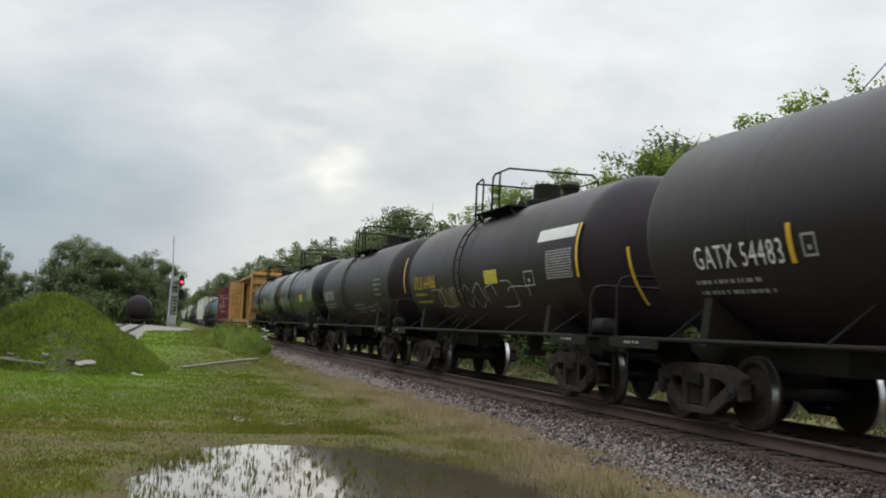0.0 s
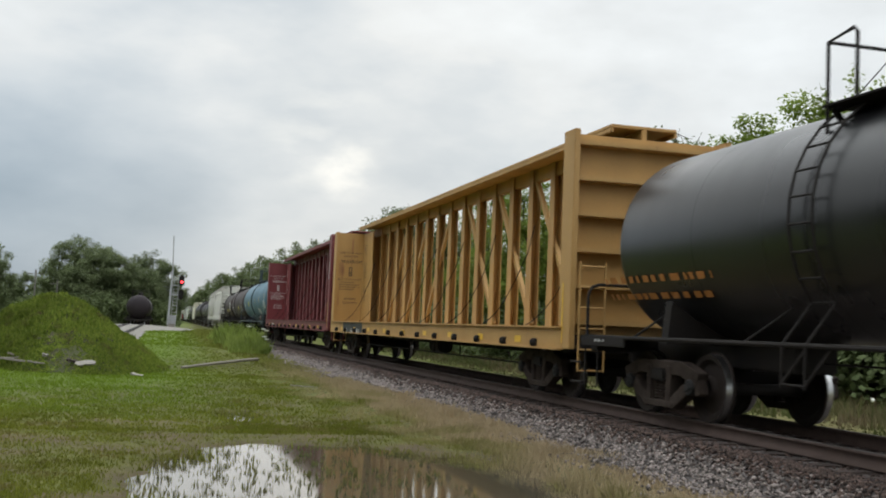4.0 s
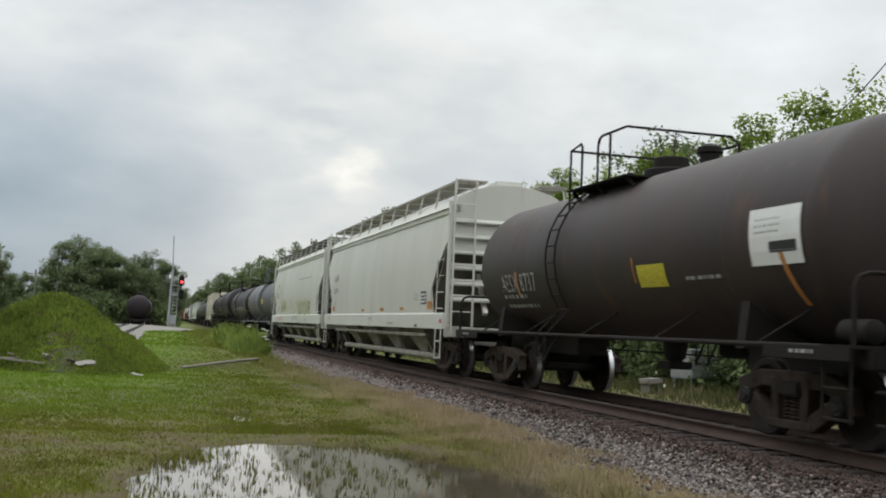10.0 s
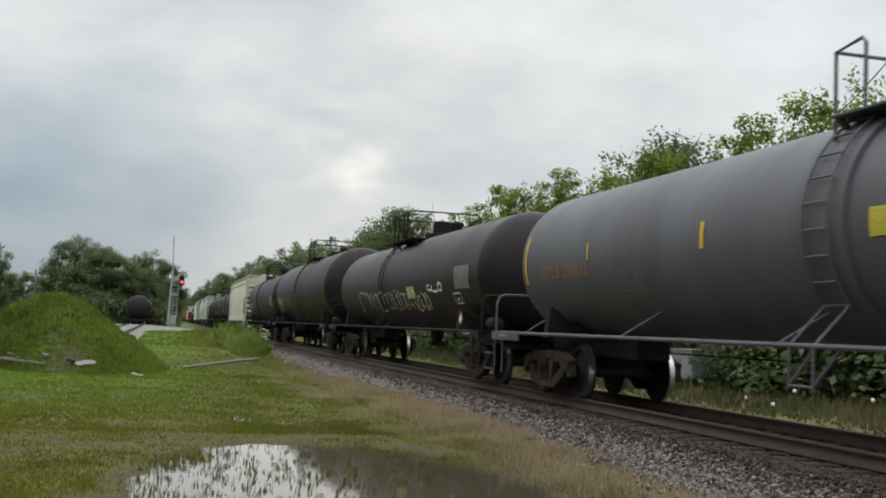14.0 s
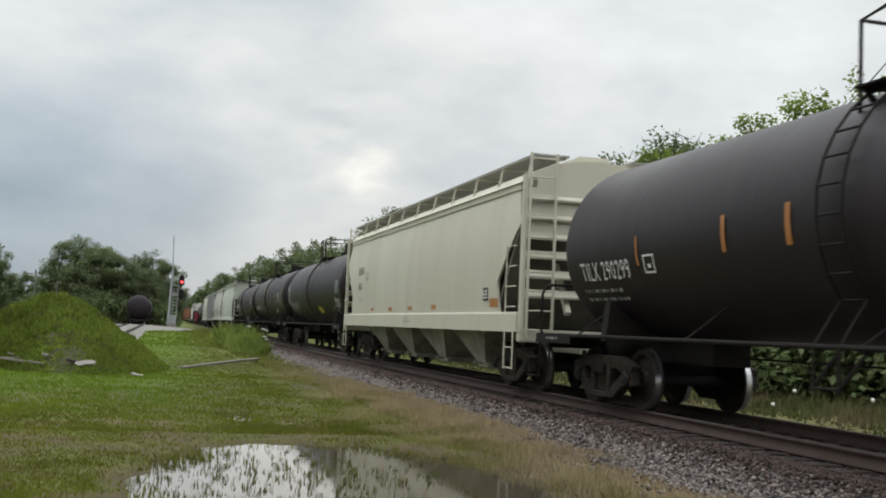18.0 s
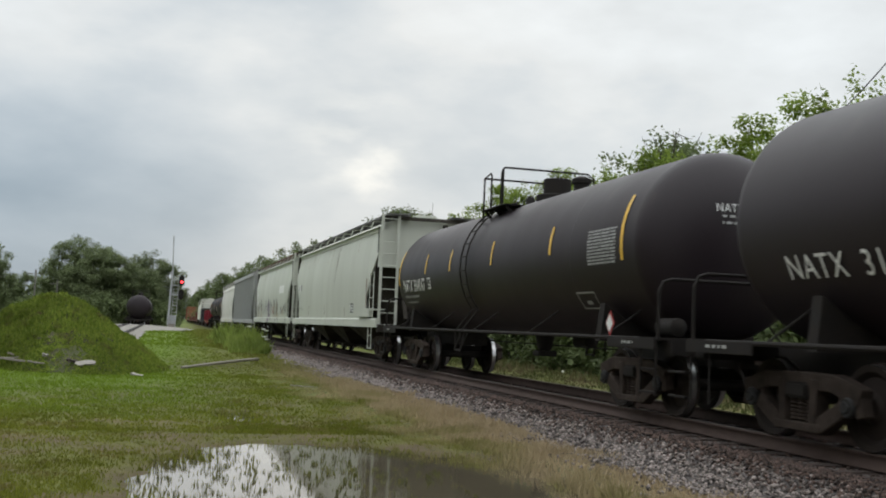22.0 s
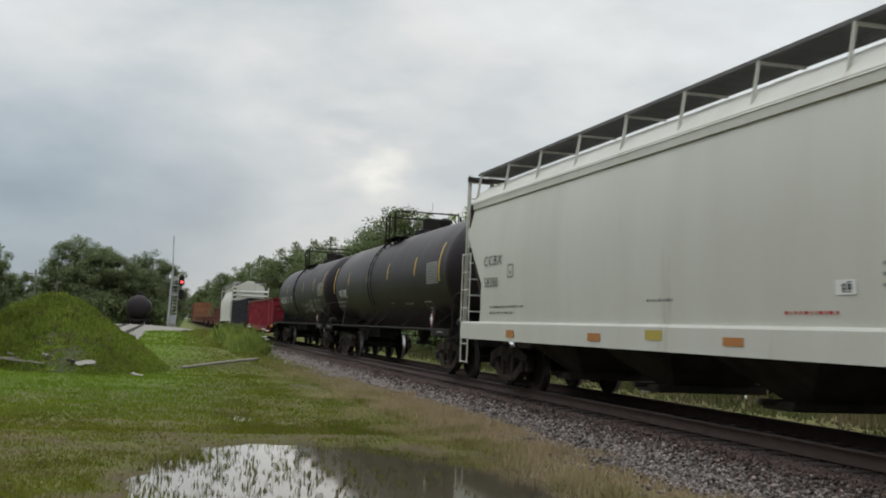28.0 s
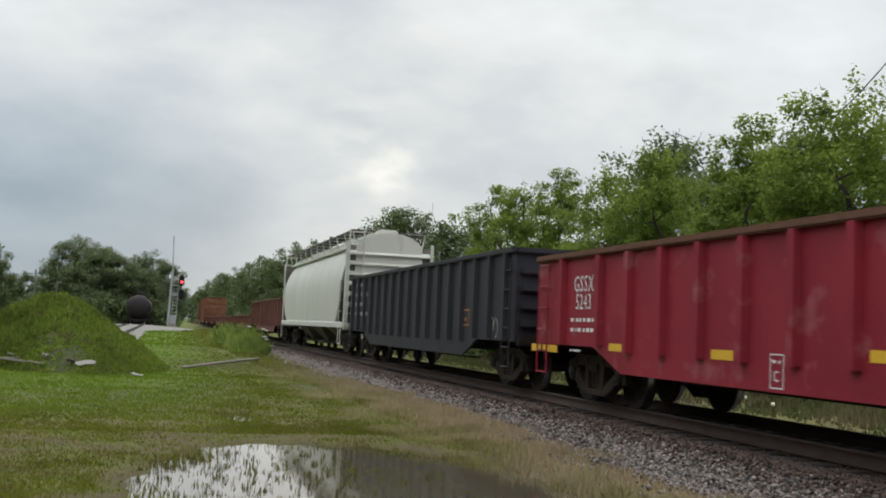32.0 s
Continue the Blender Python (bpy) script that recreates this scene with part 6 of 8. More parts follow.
    small_print(on, -7.39, -0.64, 1.9, 2, 0.086, D, c, 177)
    c, on, a = tank(26, "black tank car with yellow stripes and pale scrawls", r=1.415, rail_run=0.26, zc=2.485)
    head = head_side(a, 1.415, 2.485)
    writing("NATX", 0.17, head, -0.40, 2.93, W, c, 0.95)
    small_print(head, -0.32, 2.84, 0.5, 2, 0.05, D, c, 26)
    writing("NATX 304063", 0.51, on, -6.5, -0.46, W, c, 0.67)
    frame_mark(on, -4.04, -0.39, 0.3, 0.27, W, c)
    patch(on, -4.20, -4.11, -0.02, 0.46, Y, c, n=6)
    spray(on, -2.68, -0.44, 0.72, 0.3, W, c, 78, 5, 0.04)
    small_print(on, -6.47, -0.64, 1.65, 2, 0.079, D, c, 184)
    patch(on, -1.49, -1.40, -0.04, 0.45, Y, c, n=6)
    patch(on, 1.42, 1.51, -0.00, 0.47, Y, c, n=6)
    patch(on, 4.52, 4.61, -0.03, 0.47, Y, c, n=6)
    patch(on, 7.00, 7.09, -0.23, 0.74, Y, c, n=6)
    panel_sign(on, 5.81, -0.28, 1.09, 0.53, None, D, c, 7, 26)
    spray(on, 0.74, -1.0, 3.17, 0.52, W, c, 80, 6, 0.03)
    spray(on, 3.03, -1.02, 3.37, 0.74, D, c, 81, 9, 0.04)
    placard(flat_side(-1.53), 6.97, 1.33, 0.20, c)
    length, m = span(27)
    c, on, a = gondola_car("scuffed red gondola car with yellow tape", length, m, "gon_red", top=2.36, ribs=13, first=1.12, bare=1.45)
    place(c, 27)
    writing("GSSX", 0.36, on, -5.99, 1.78, W, c, 0.91)
    writing("5243", 0.35, on, -5.9, 1.5, W, c, 0.86)
    small_print(on, -6.1, 1.29, 0.99, 2, 0.083, W, c, 191)
    small_print(on, -6.11, 0.82, 0.71, 1, 0.05, W, c, 190)
    patch(on, -7.82, -7.38, 0.79, 0.91, Y, c, "tape")
    patch(on, -7.3, -6.64, 0.79, 0.91, Y, c, "tape")
    patch(on, -4.64, -4.15, 0.88, 0.99, Y, c, "tape")
    patch(on, -1.72, -1.22, 0.87, 0.99, Y, c, "tape")
    patch(on, 1.2, 1.51, 0.95, 1.07, Y, c, "tape")
    bm = bmesh.new()
    for x0, x1, z0, z1 in ((-0.46, -0.20, 0.60, 0.615), (-0.46, -0.20, 0.965, 0.98), (-0.46, -0.445, 0.615, 0.965), (-0.215, -0.20, 0.615, 0.965)):
        sheet(bm, on, x0, x1, z0, z1, n=1)
    part("stencil_frame", bm, W, c)
    writing("C", 0.17, on, -0.385, 0.68, W, c, 1.0)
    small_print(on, -0.42, 0.87, 0.18, 1, 0.05, W, c, 5)
    patch(on, 6.53, 7.87, 0.82, 0.94, Y, c, "tape")
    frame_mark(on, 5.42, 1.13, 0.24, 0.29, D, c)
    length, m = span(28)
    c, on, a = gondola_car("dark slate gondola car with tall ribs", length, m, "gon_dark", top=2.62, ribs=17, first=0.5, lip=None)
    place(c, 28)
    small_print(on, -7.29, 2.31, 1.99, 4, 0.161, D, c, 200)
    frame_mark(on, 4.77, 1.19, 0.5, 0.35, OM, c)
    spray(on, 6.45, 0.95, 0.71, 0.44, D, c, 84, 3, 0.03)
    c, on, a = hopper(29, "white round-sided covered hopper car", round_body=True, bays=3, sill=(1.0, 1.2), walk_z=4.45)
    length, m = span(30)
    c, on, a = gondola_car("rust-red gondola car with low walls", length, m, "gon_rust", top=2.3, ribs=13)
    place(c, 30)
    length, m = span(31)
    c, on, a = gondola_car("rust-red gondola car with very low walls", length, m, "gon_rust", top=1.45, ribs=13)
    place(c, 31)
    length, m = span(32)
    c, on, a = gondola_car("rust-red gondola car with very low walls", length, m, "gon_rust", top=1.4, ribs=13)
    place(c, 32)
    length, m = span(33)
    c, on, a = gondola_car("rust-brown gondola car with very low walls", length, m, "gon_rust", top=1.45, ribs=13)
    place(c, 33)
    length, m = span(34)
    c, on, a = gondola_car("rust-brown gondola car with very low walls", length, m, "gon_rust", top=1.4, ribs=13)
    place(c, 34)
    length, m = span(35)
    c, on, a = gondola_car("rust-brown gondola car with low walls", length, m, "gon_rust", top=1.45, ribs=13)
    place(c, 35)
    length, m = span(36)
    c, on, a = gondola_car("rust-orange car with tall stakes and end frame", length, m, "orange", top=4.25, ribs=7)
    place(c, 36)
    length, m = span(37)
    c, on, a = gondola_car("rust-red car with tall plain walls", length, m, "gon_rust", top=4.1, ribs=9)
    place(c, 37)


fill_train()


# ---- the cloud cover ----
def cloud_material():
    m = bpy.data.materials.new("layered_grey_clouds")
    m.use_nodes = True
    t = m.node_tree
    n, link = t.nodes, t.links.new
    n.clear()
    co = n.new("ShaderNodeTexCoord")
    nrm = n.new("ShaderNodeVectorMath")
    nrm.operation = "NORMALIZE"
    link(co.outputs["Object"], nrm.inputs[0])
    way = nrm.outputs[0]
    sep = n.new("ShaderNodeSeparateXYZ")
    link(way, sep.inputs[0])

    def rng(v, a, c, lo, hi, smooth=False):
        k = n.new("ShaderNodeMapRange")
        if smooth:
            k.interpolation_type = "SMOOTHSTEP"
        for i, q in enumerate((a, c, lo, hi)):
            k.inputs[i + 1].default_value = q
        link(v, k.inputs[0])
        return k.outputs[0]

    def op(kind, p, q):
        k = n.new("ShaderNodeMath")
        k.operation = kind
        for i, v in enumerate((p, q)):
            if isinstance(v, (int, float)):
                k.inputs[i].default_value = v
            else:
                link(v, k.inputs[i])
        return k.outputs[0]

    def tex(scale, detail, stretch, off=0.0):
        mp = n.new("ShaderNodeMapping")
        mp.inputs["Scale"].default_value = stretch
        mp.inputs["Location"].default_value = (off, off * 0.7, 0)
        link(way, mp.inputs[0])
        k = n.new("ShaderNodeTexNoise")
        k.inputs["Scale"].default_value, k.inputs["Detail"].default_value = scale, detail
        k.inputs["Roughness"].default_value = 0.5
        link(mp.outputs[0], k.inputs[0])
        return k.outputs[0]

    def towards(az, el, a, c, hi):
        """1 at a place in the sky, falling off round it."""
        d = n.new("ShaderNodeVectorMath")
        d.operation = "DOT_PRODUCT"
        link(way, d.inputs[0])
        q, e = radians(az), radians(el)
        d.inputs[1].default_value = (math.sin(q) * math.cos(e), math.cos(q) * math.cos(e), math.sin(e))
        return rng(d.outputs["Value"], math.cos(radians(a)), math.cos(radians(c)), 0.0, hi, True)

    # an overcast sky: brighter overhead than along the horizon
    lift = rng(sep.outputs[2], 0.0, 0.30, 0.66, 0.92)
    high = rng(sep.outputs[2], 0.30, 0.9, 0.0, 1.65, True)
    base = op("ADD", lift, high)
    big = rng(tex(3.2, 5, (1, 1, 2.6)), 0.34, 0.66, 0.90, 1.07)
    small = rng(tex(9.0, 6, (1, 1, 2.2), 3.0), 0.33, 0.68, 0.93, 1.07)
    lum = op("MULTIPLY", op("MULTIPLY", base, big), small)
    dark = op("SUBTRACT", 1.0, towards(-8, 2.0, 15.0, 2.0, 0.25))
    dark2 = op("SUBTRACT", 1.0, towards(4, 14, 12.0, 2.0, 0.10))
    lum = op("MULTIPLY", op("MULTIPLY", lum, dark), dark2)
    ragged = rng(tex(26.0, 5, (1, 1, 1.5), 5.0), 0.38, 0.60, 0.15, 1.0)
    glow = op("MULTIPLY", towards(10.2, 8.3, 2.0, 0.3, 0.20), ragged)
    veil = op("MULTIPLY", towards(9.0, 9.8, 4.2, 0.5, 0.10), rng(tex(14.0, 5, (1, 1, 2.5), 8.0), 0.45, 0.62, 0.0, 1.0))
    mixc = n.new("ShaderNodeMix")
    mixc.data_type = "RGBA"
    mixc.inputs[6].default_value, mixc.inputs[7].default_value = (0.62, 0.84, 1.05, 1), (0.935, 0.98, 1.0, 1)
    link(rng(lum, 0.38, 0.84, 0.0, 1.0), mixc.inputs[0])
    sc = n.new("ShaderNodeVectorMath")
    sc.operation = "SCALE"
    link(mixc.outputs[2], sc.inputs[0])
    link(lum, sc.inputs["Scale"])
    warm = n.new("ShaderNodeVectorMath")
    warm.operation = "SCALE"
    warm.inputs[0].default_value = (1.0, 0.86, 0.62)
    link(op("ADD", glow, veil), warm.inputs["Scale"])
    add = n.new("ShaderNodeVectorMath")
    link(sc.outputs[0], add.inputs[0])
    link(warm.outputs[0], add.inputs[1])
    em = n.new("ShaderNodeEmission")
    link(add.outputs[0], em.inputs[0])
    tr = n.new("ShaderNodeBsdfTransparent")
    mx = n.new("ShaderNodeMixShader")
    mx.inputs[0].default_value = 0.05       # the thin share of the cloud that lets light through
    link(em.outputs[0], mx.inputs[1])
    link(tr.outputs[0], mx.inputs[2])
    out = n.new("ShaderNodeOutputMaterial")
    link(mx.outputs[0], out.inputs[0])
    return m


def cloud_dome():
    v, f = [], []
    na, ne = 64, 24
    for j in range(ne + 1):
        e = radians(-4 + 94 * j / ne)
        for i in range(na):
            a = i * math.tau / na
            v.append((3800 * math.sin(a) * math.cos(e), 3800 * math.cos(a) * math.cos(e), 3800 * math.sin(e)))
    for j in range(ne):
        f += [(j * na + i, j * na + (i + 1) % na, (j + 1) * na + (i + 1) % na, (j + 1) * na + i) for i in range(na)]
    ob = arrays("cloud_cover", np.array(v), np.array(f), cloud_material())
    for p in ob.data.polygons:
        p.use_smooth = True
    return tagged(ob, "grey layered overcast clouds with a bright thin patch", "sky", kind="structure")


clouds = cloud_dome()


# ---- trees and weeds ----
def leaf_material(name, colour, second, through=0.35, patch_colour=None, lo=0.65, hi=1.35, patch_scale=0.9, patch_at=0.50):
    m = bpy.data.materials.new(name)
    m.use_nodes = True
    t = m.node_tree
    n, link = t.nodes, t.links.new
    b = n["Principled BSDF"]
    geo = n.new("ShaderNodeNewGeometry")
    mix = n.new("ShaderNodeMix")
    mix.data_type = "RGBA"
    mix.inputs[6].default_value, mix.inputs[7].default_value = (*colour, 1), (*second, 1)
    link(geo.outputs["Random Per Island"], mix.inputs[0])
    co = n.new("ShaderNodeTexCoord")
    ns = n.new("ShaderNodeTexNoise")
    ns.inputs["Scale"].default_value = 0.45
    link(co.outputs["Object"], ns.inputs[0])
    rr = n.new("ShaderNodeMapRange")
    rr.inputs[1].default_value, rr.inputs[2].default_value, rr.inputs[3].default_value, rr.inputs[4].default_value = 0.3, 0.7, lo, hi
    link(ns.outputs[0], rr.inputs[0])
    sc = n.new("ShaderNodeVectorMath")
    sc.operation = "SCALE"
    tint = mix.outputs[2]
    if patch_colour:
        n2 = n.new("ShaderNodeTexNoise")
        n2.inputs["Scale"].default_value, n2.inputs["Detail"].default_value = patch_scale, 6
        link(co.outputs["Object"], n2.inputs[0])
        r2 = n.new("ShaderNodeMapRange")
        r2.inputs[1].default_value, r2.inputs[2].default_value, r2.inputs[4].default_value = patch_at, patch_at + 0.17, 0.85
        link(n2.outputs[0], r2.inputs[0])
        m2 = n.new("ShaderNodeMix")
        m2.data_type = "RGBA"
        m2.inputs[7].default_value = (*patch_colour, 1)
        link(r2.outputs[0], m2.inputs[0])
        link(tint, m2.inputs[6])
        tint = m2.outputs[2]
    link(tint, sc.inputs[0])
    link(rr.outputs[0], sc.inputs["Scale"])
    link(sc.outputs[0], b.inputs["Base Color"])
    b.inputs["Roughness"].default_value = 0.6
    b.inputs["Specular IOR Level"].default_value = 0.15
    tl = n.new("ShaderNodeBsdfTranslucent")
    link(sc.outputs[0], tl.inputs[0])
    ms = n.new("ShaderNodeMixShader")
    ms.inputs[0].default_value = through
    link(b.outputs[0], ms.inputs[1])
    link(tl.outputs[0], ms.inputs[2])
    link(ms.outputs[0], n["Material Output"].inputs[0])
    return m


M["leaf"] = leaf_material("broad_green_leaves", (0.130, 0.190, 0.030), (0.205, 0.265, 0.055), 0.55)
M["leaf_dark"] = leaf_material("dark_green_leaves", (0.088, 0.118, 0.046), (0.140, 0.172, 0.076), 0.45)
# paler, greyer leaves: distance haze put into the colour
M["leaf_grey"] = leaf_material("dull_green_leaves", (0.118, 0.150, 0.068), (0.162, 0.192, 0.096), 0.42)
M["bark"] = surface("grey_brown_bark", (0.075, 0.062, 0.050), (0.045, 0.036, 0.030), rough=0.95, scale=8, stretch=(3, 3, 0.5), bump=0.6)


def leaf_quads(centres, size, rnd, droop=0.3):
    """Small folded leaves at the given places."""
    k = len(centres)
    a = rnd.uniform(0, math.tau, k)
    tilt = rnd.uniform(-0.9, 0.6, k) - droop
    u = np.stack([np.cos(a) * np.cos(tilt), np.sin(a) * np.cos(tilt), np.sin(tilt)], 1)
    w = np.stack([-np.sin(a), np.cos(a), rnd.uniform(-0.6, 0.6, k)], 1)
    w /= np.linalg.norm(w, axis=1)[:, None]
    s = (size * rnd.uniform(0.6, 1.35, k))[:, None]
    c = np.asarray(centres)
    v = np.stack([c, c + (u * 0.5 + w * 0.36) * s, c + u * s, c + (u * 0.5 - w * 0.36) * s], 1).reshape(-1, 3)
    f = np.arange(4 * k).reshape(-1, 4)
    return v, f


def tree(name, height, crown, start, leaves, size, seed, leaf, label, clumps=46, lean=0.0, sprigs=0):
    """A trunk that forks into limbs, with leaves in loose clumps about the limbs' ends."""
    rnd = np.random.default_rng(seed)
    top = tagged(new(name), label, "tree", "trees along the line")
    bm = bmesh.new()
    tips = []
    r0 = 0.022 * height

    def limb(p, d, length, r, depth):
        q = p
        pts = [Vector(p)]
        for i in range(4):
            d = (d + Vector(rnd.normal(0, 0.16, 3)) + Vector((0, 0, 0.06))).normalized()
            q = q + d * (length / 4)
            pts.append(q.copy())
            bar(bm, pts[-2], pts[-1], max(r * (1 - 0.16 * i), 0.012), 6, False)
            if depth and i >= 1:
                for _ in range(2 if depth > 1 else 1):
                    side_d = (d * 0.6 + Vector(rnd.normal(0, 0.75, 3))).normalized()
                    limb(q, side_d, length * rnd.uniform(0.45, 0.7), r * 0.5, depth - 1)
        tips.append(q.copy())

    base = Vector((0, 0, -0.2))
    lead = Vector((lean, 0, 1)).normalized()
    h0 = start * height
    bar(bm, base, lead * h0, r0, 10, False)
    bar(bm, lead * h0, lead * height * 0.62, r0 * 0.7, 8, False)
    for i in range(7):
        a = i * 2.4 + rnd.uniform(-0.4, 0.4)
        z = h0 + (height * 0.55 - h0) * (i / 6) * 0.9
        d = Vector((math.cos(a), math.sin(a), rnd.uniform(0.35, 1.1))).normalized()
        limb(lead * z, d, crown * rnd.uniform(0.6, 0.9) * (1.0 if not leaves else 0.62), r0 * 0.30, 2)
    limb(lead * height * 0.6, lead, height * (0.30 if not leaves else 0.24), r0 * 0.35, 2)
    part("trunk", bm, M["bark"], top)
    if not leaves:
        return top
    pts = []
    tip = np.array([tuple(q) for q in tips])
    pick = tip[rnd.integers(0, len(tip), clumps)] + rnd.normal(0, 0.12 * crown, (clumps, 3))
    mid_z = (start + 1) / 2 * height
    span_z = (1 - start) / 2 * height
    extra = rnd.normal(0, 1, (clumps, 3))
    extra /= np.linalg.norm(extra, axis=1)[:, None]
    extra = extra * (0.55 + 0.45 * rnd.random((clumps, 1))) * np.array([crown, crown, span_z]) + np.array([lean * mid_z, 0, mid_z])
    cents = np.concatenate([pick, extra])
    cents[:, 2] = np.clip(cents[:, 2], start * height * 0.7, height * 1.02)
    per = leaves // len(cents)
    for c in cents:
        rad = rnd.uniform(0.14, 0.30) * crown * (66 / max(clumps, 66)) ** 0.4 + 0.14
        q = rnd.normal(0, 1, (per, 3))
        q = q / np.linalg.norm(q, axis=1)[:, None] * (rnd.random((per, 1)) ** 0.55) * rad * np.array([1, 1, 0.75])
        pts.append(c + q)
    # upright sprigs over the crown's outline
    for k in range(sprigs):
        a, q = rnd.uniform(0, math.tau), rnd.random() ** 0.5
        foot = np.array([lean * height + crown * 0.75 * q * math.cos(a), crown * 0.75 * q * math.sin(a), height * (0.97 - 0.30 * q * q)])
        tall = rnd.uniform(0.06, 0.13) * height
        ang = rnd.normal(0, 0.16, 2)
        for g in range(5):
            h = (g + 1) / 5
            c = foot + np.array([ang[0] * tall * h, ang[1] * tall * h, tall * h])
            m_ = max(6, int(30 * (1.15 - h)))
            pts.append(c + rnd.normal(0, 1, (m_, 3)) * np.array([0.9, 0.9, 0.6]) * size * (1.25 - 0.5 * h))
    v, f = leaf_quads(np.concatenate(pts), size, rnd)
    ob = arrays("crown", v, f, M[leaf])
    ob.parent = top
    return top


def bush(name, w, h, leaves, size, seed, leaf, label, category="bush", group="bushes along the line"):
    rnd = np.random.default_rng(seed)
    n = 26
    a, q = rnd.uniform(0, math.tau, n), rnd.random(n) ** 0.6
    c = np.stack([np.cos(a) * q * w, np.sin(a) * q * w, rnd.uniform(0.15, 0.95, n) * h * (1.05 - 0.5 * q)], 1)
    per = leaves // n
    pts = np.concatenate([k + rnd.normal(0, 1, (per, 3)) * np.array([0.22 * w, 0.22 * w, 0.16 * h]) for k in c])
    pts[:, 2] = np.abs(pts[:, 2])
    v, f = leaf_quads(pts, size, rnd)
    top = tagged(new(name), label, category, group)
    bm = bmesh.new()
    for k in c[:14]:
        bar(bm, (k[0] * 0.15, k[1] * 0.15, -0.1), tuple(k), 0.02 + 0.004 * h, 5, False)
    part("stem", bm, M["bark"], top)
    ob = arrays("foliage", v, f, M[leaf])
    ob.parent = top
    return top


def put(ob, x, y, z=0.0, turn=0.0, scale=1.0):
    ob.matrix_basis = pose(x, y, z, 0, 0, turn)
    ob.scale = (scale, scale, scale)
    return ob


def plant_again(src, x, y, z=0.0, turn=0.0, scale=1.0):
    o = copy_thing(src, pose(x, y, z, 0, 0, turn))
    o.scale = (scale, scale, scale)
    return o


T1 = put(tree("tree", 9.4, 2.9, 0.08, 40000, 0.14, 11, "leaf", "leafy green tree behind the railway track", 150, sprigs=12), 20.4, 27.0, 0, 20)
T2 = put(tree("tree", 9.3, 1.9, 0.06, 28000, 0.14, 12, "leaf", "slender leafy tree behind the railway track", 110, sprigs=9), 20.0, 32.2, 0, 70)
T3 = put(tree("tree", 8.9, 2.6, 0.05, 36000, 0.14, 13, "leaf", "bushy green tree behind the railway track", 140, sprigs=12), 20.4, 38.8, 0, 10)
T4 = put(tree("tree", 14.8, 4.2, 0.15, 15000, 0.30, 14, "leaf_dark", "tall dark tree behind the leafy row", 66), 34.0, 62.5, 0, 0)
T5 = put(tree("tree", 11.6, 4.6, 0.12, 18000, 0.27, 15, "leaf_dark", "dark broad-crowned tree beside the railway", 110), 22.5, 100.0, 0.3, 0)
T6 = put(tree("tree", 11.5, 4.3, 0.05, 18000, 0.28, 16, "leaf_dark", "dark full-crowned tree beside the railway", 120), 22.5, 128.0, 0.3, 0)
DEAD = put(tree("bare_tree", 10.9, 2.6, 0.3, 0, 0.1, 21, "leaf_dark", "bare dead tree among the green trees"), 20.6, 83.0, 0.2, 0)
for src, x, y, turn, sc in ((T1, 24.2, 22.8, 140, 1.0), (T1, 23.4, 30.6, 220, 1.0), (T3, 20.2, 44.0, 200, 0.98), (T2, 20.2, 49.6, 95, 1.04), (T3, 20.4, 53.8, 300, 1.02), (T2, 20.2, 58.2, 190, 1.05),
                            (T1, 23.5, 36.5, 310, 0.92), (T3, 24.5, 47.5, 180, 1.05), (T4, 39.5, 60.0, 80, 1.08), (T4, 30.0, 56.0, 200, 0.98), (T1, 27.5, 19.0, 30, 1.0), (T3, 25.5, 13.0, 240, 1.0),
                            (T3, 21.0, 61.5, 30, 0.84), (T2, 21.0, 66.5, 60, 0.72), (T3, 21.5, 72.0, 60, 0.70), (T3, 21.5, 77.5, 160, 0.74), (T5, 22.0, 90.0, 130, 1.06), (T5, 24.5, 80.0, 60, 0.9), (T5, 24.5, 110.0, 250, 0.98), (T6, 23.0, 118.0, 60, 0.92), (T6, 22.3, 143.0, 120, 1.06),
                            (T6, 22.5, 158.0, 200, 1.12), (T5, 22.5, 176.0, 20, 1.10), (T6, 22.0, 196.0, 280, 1.12), (T6, 21.5, 222.0, 160, 1.12), (T5, 21.0, 250.0, 60, 1.12), (T6, 20.0, 282.0, 20, 1.08), (T6, 20.0, 320.0, 220, 1.0), (T5, 22.0, 370.0, 20, 1.0), (T6, 22.0, 430.0, 90, 1.0), (T6, 20.5, 500.0, 90, 1.0)):
    plant_again(src, x, y, 0.1 if y < 80 else 0.35, turn, sc)
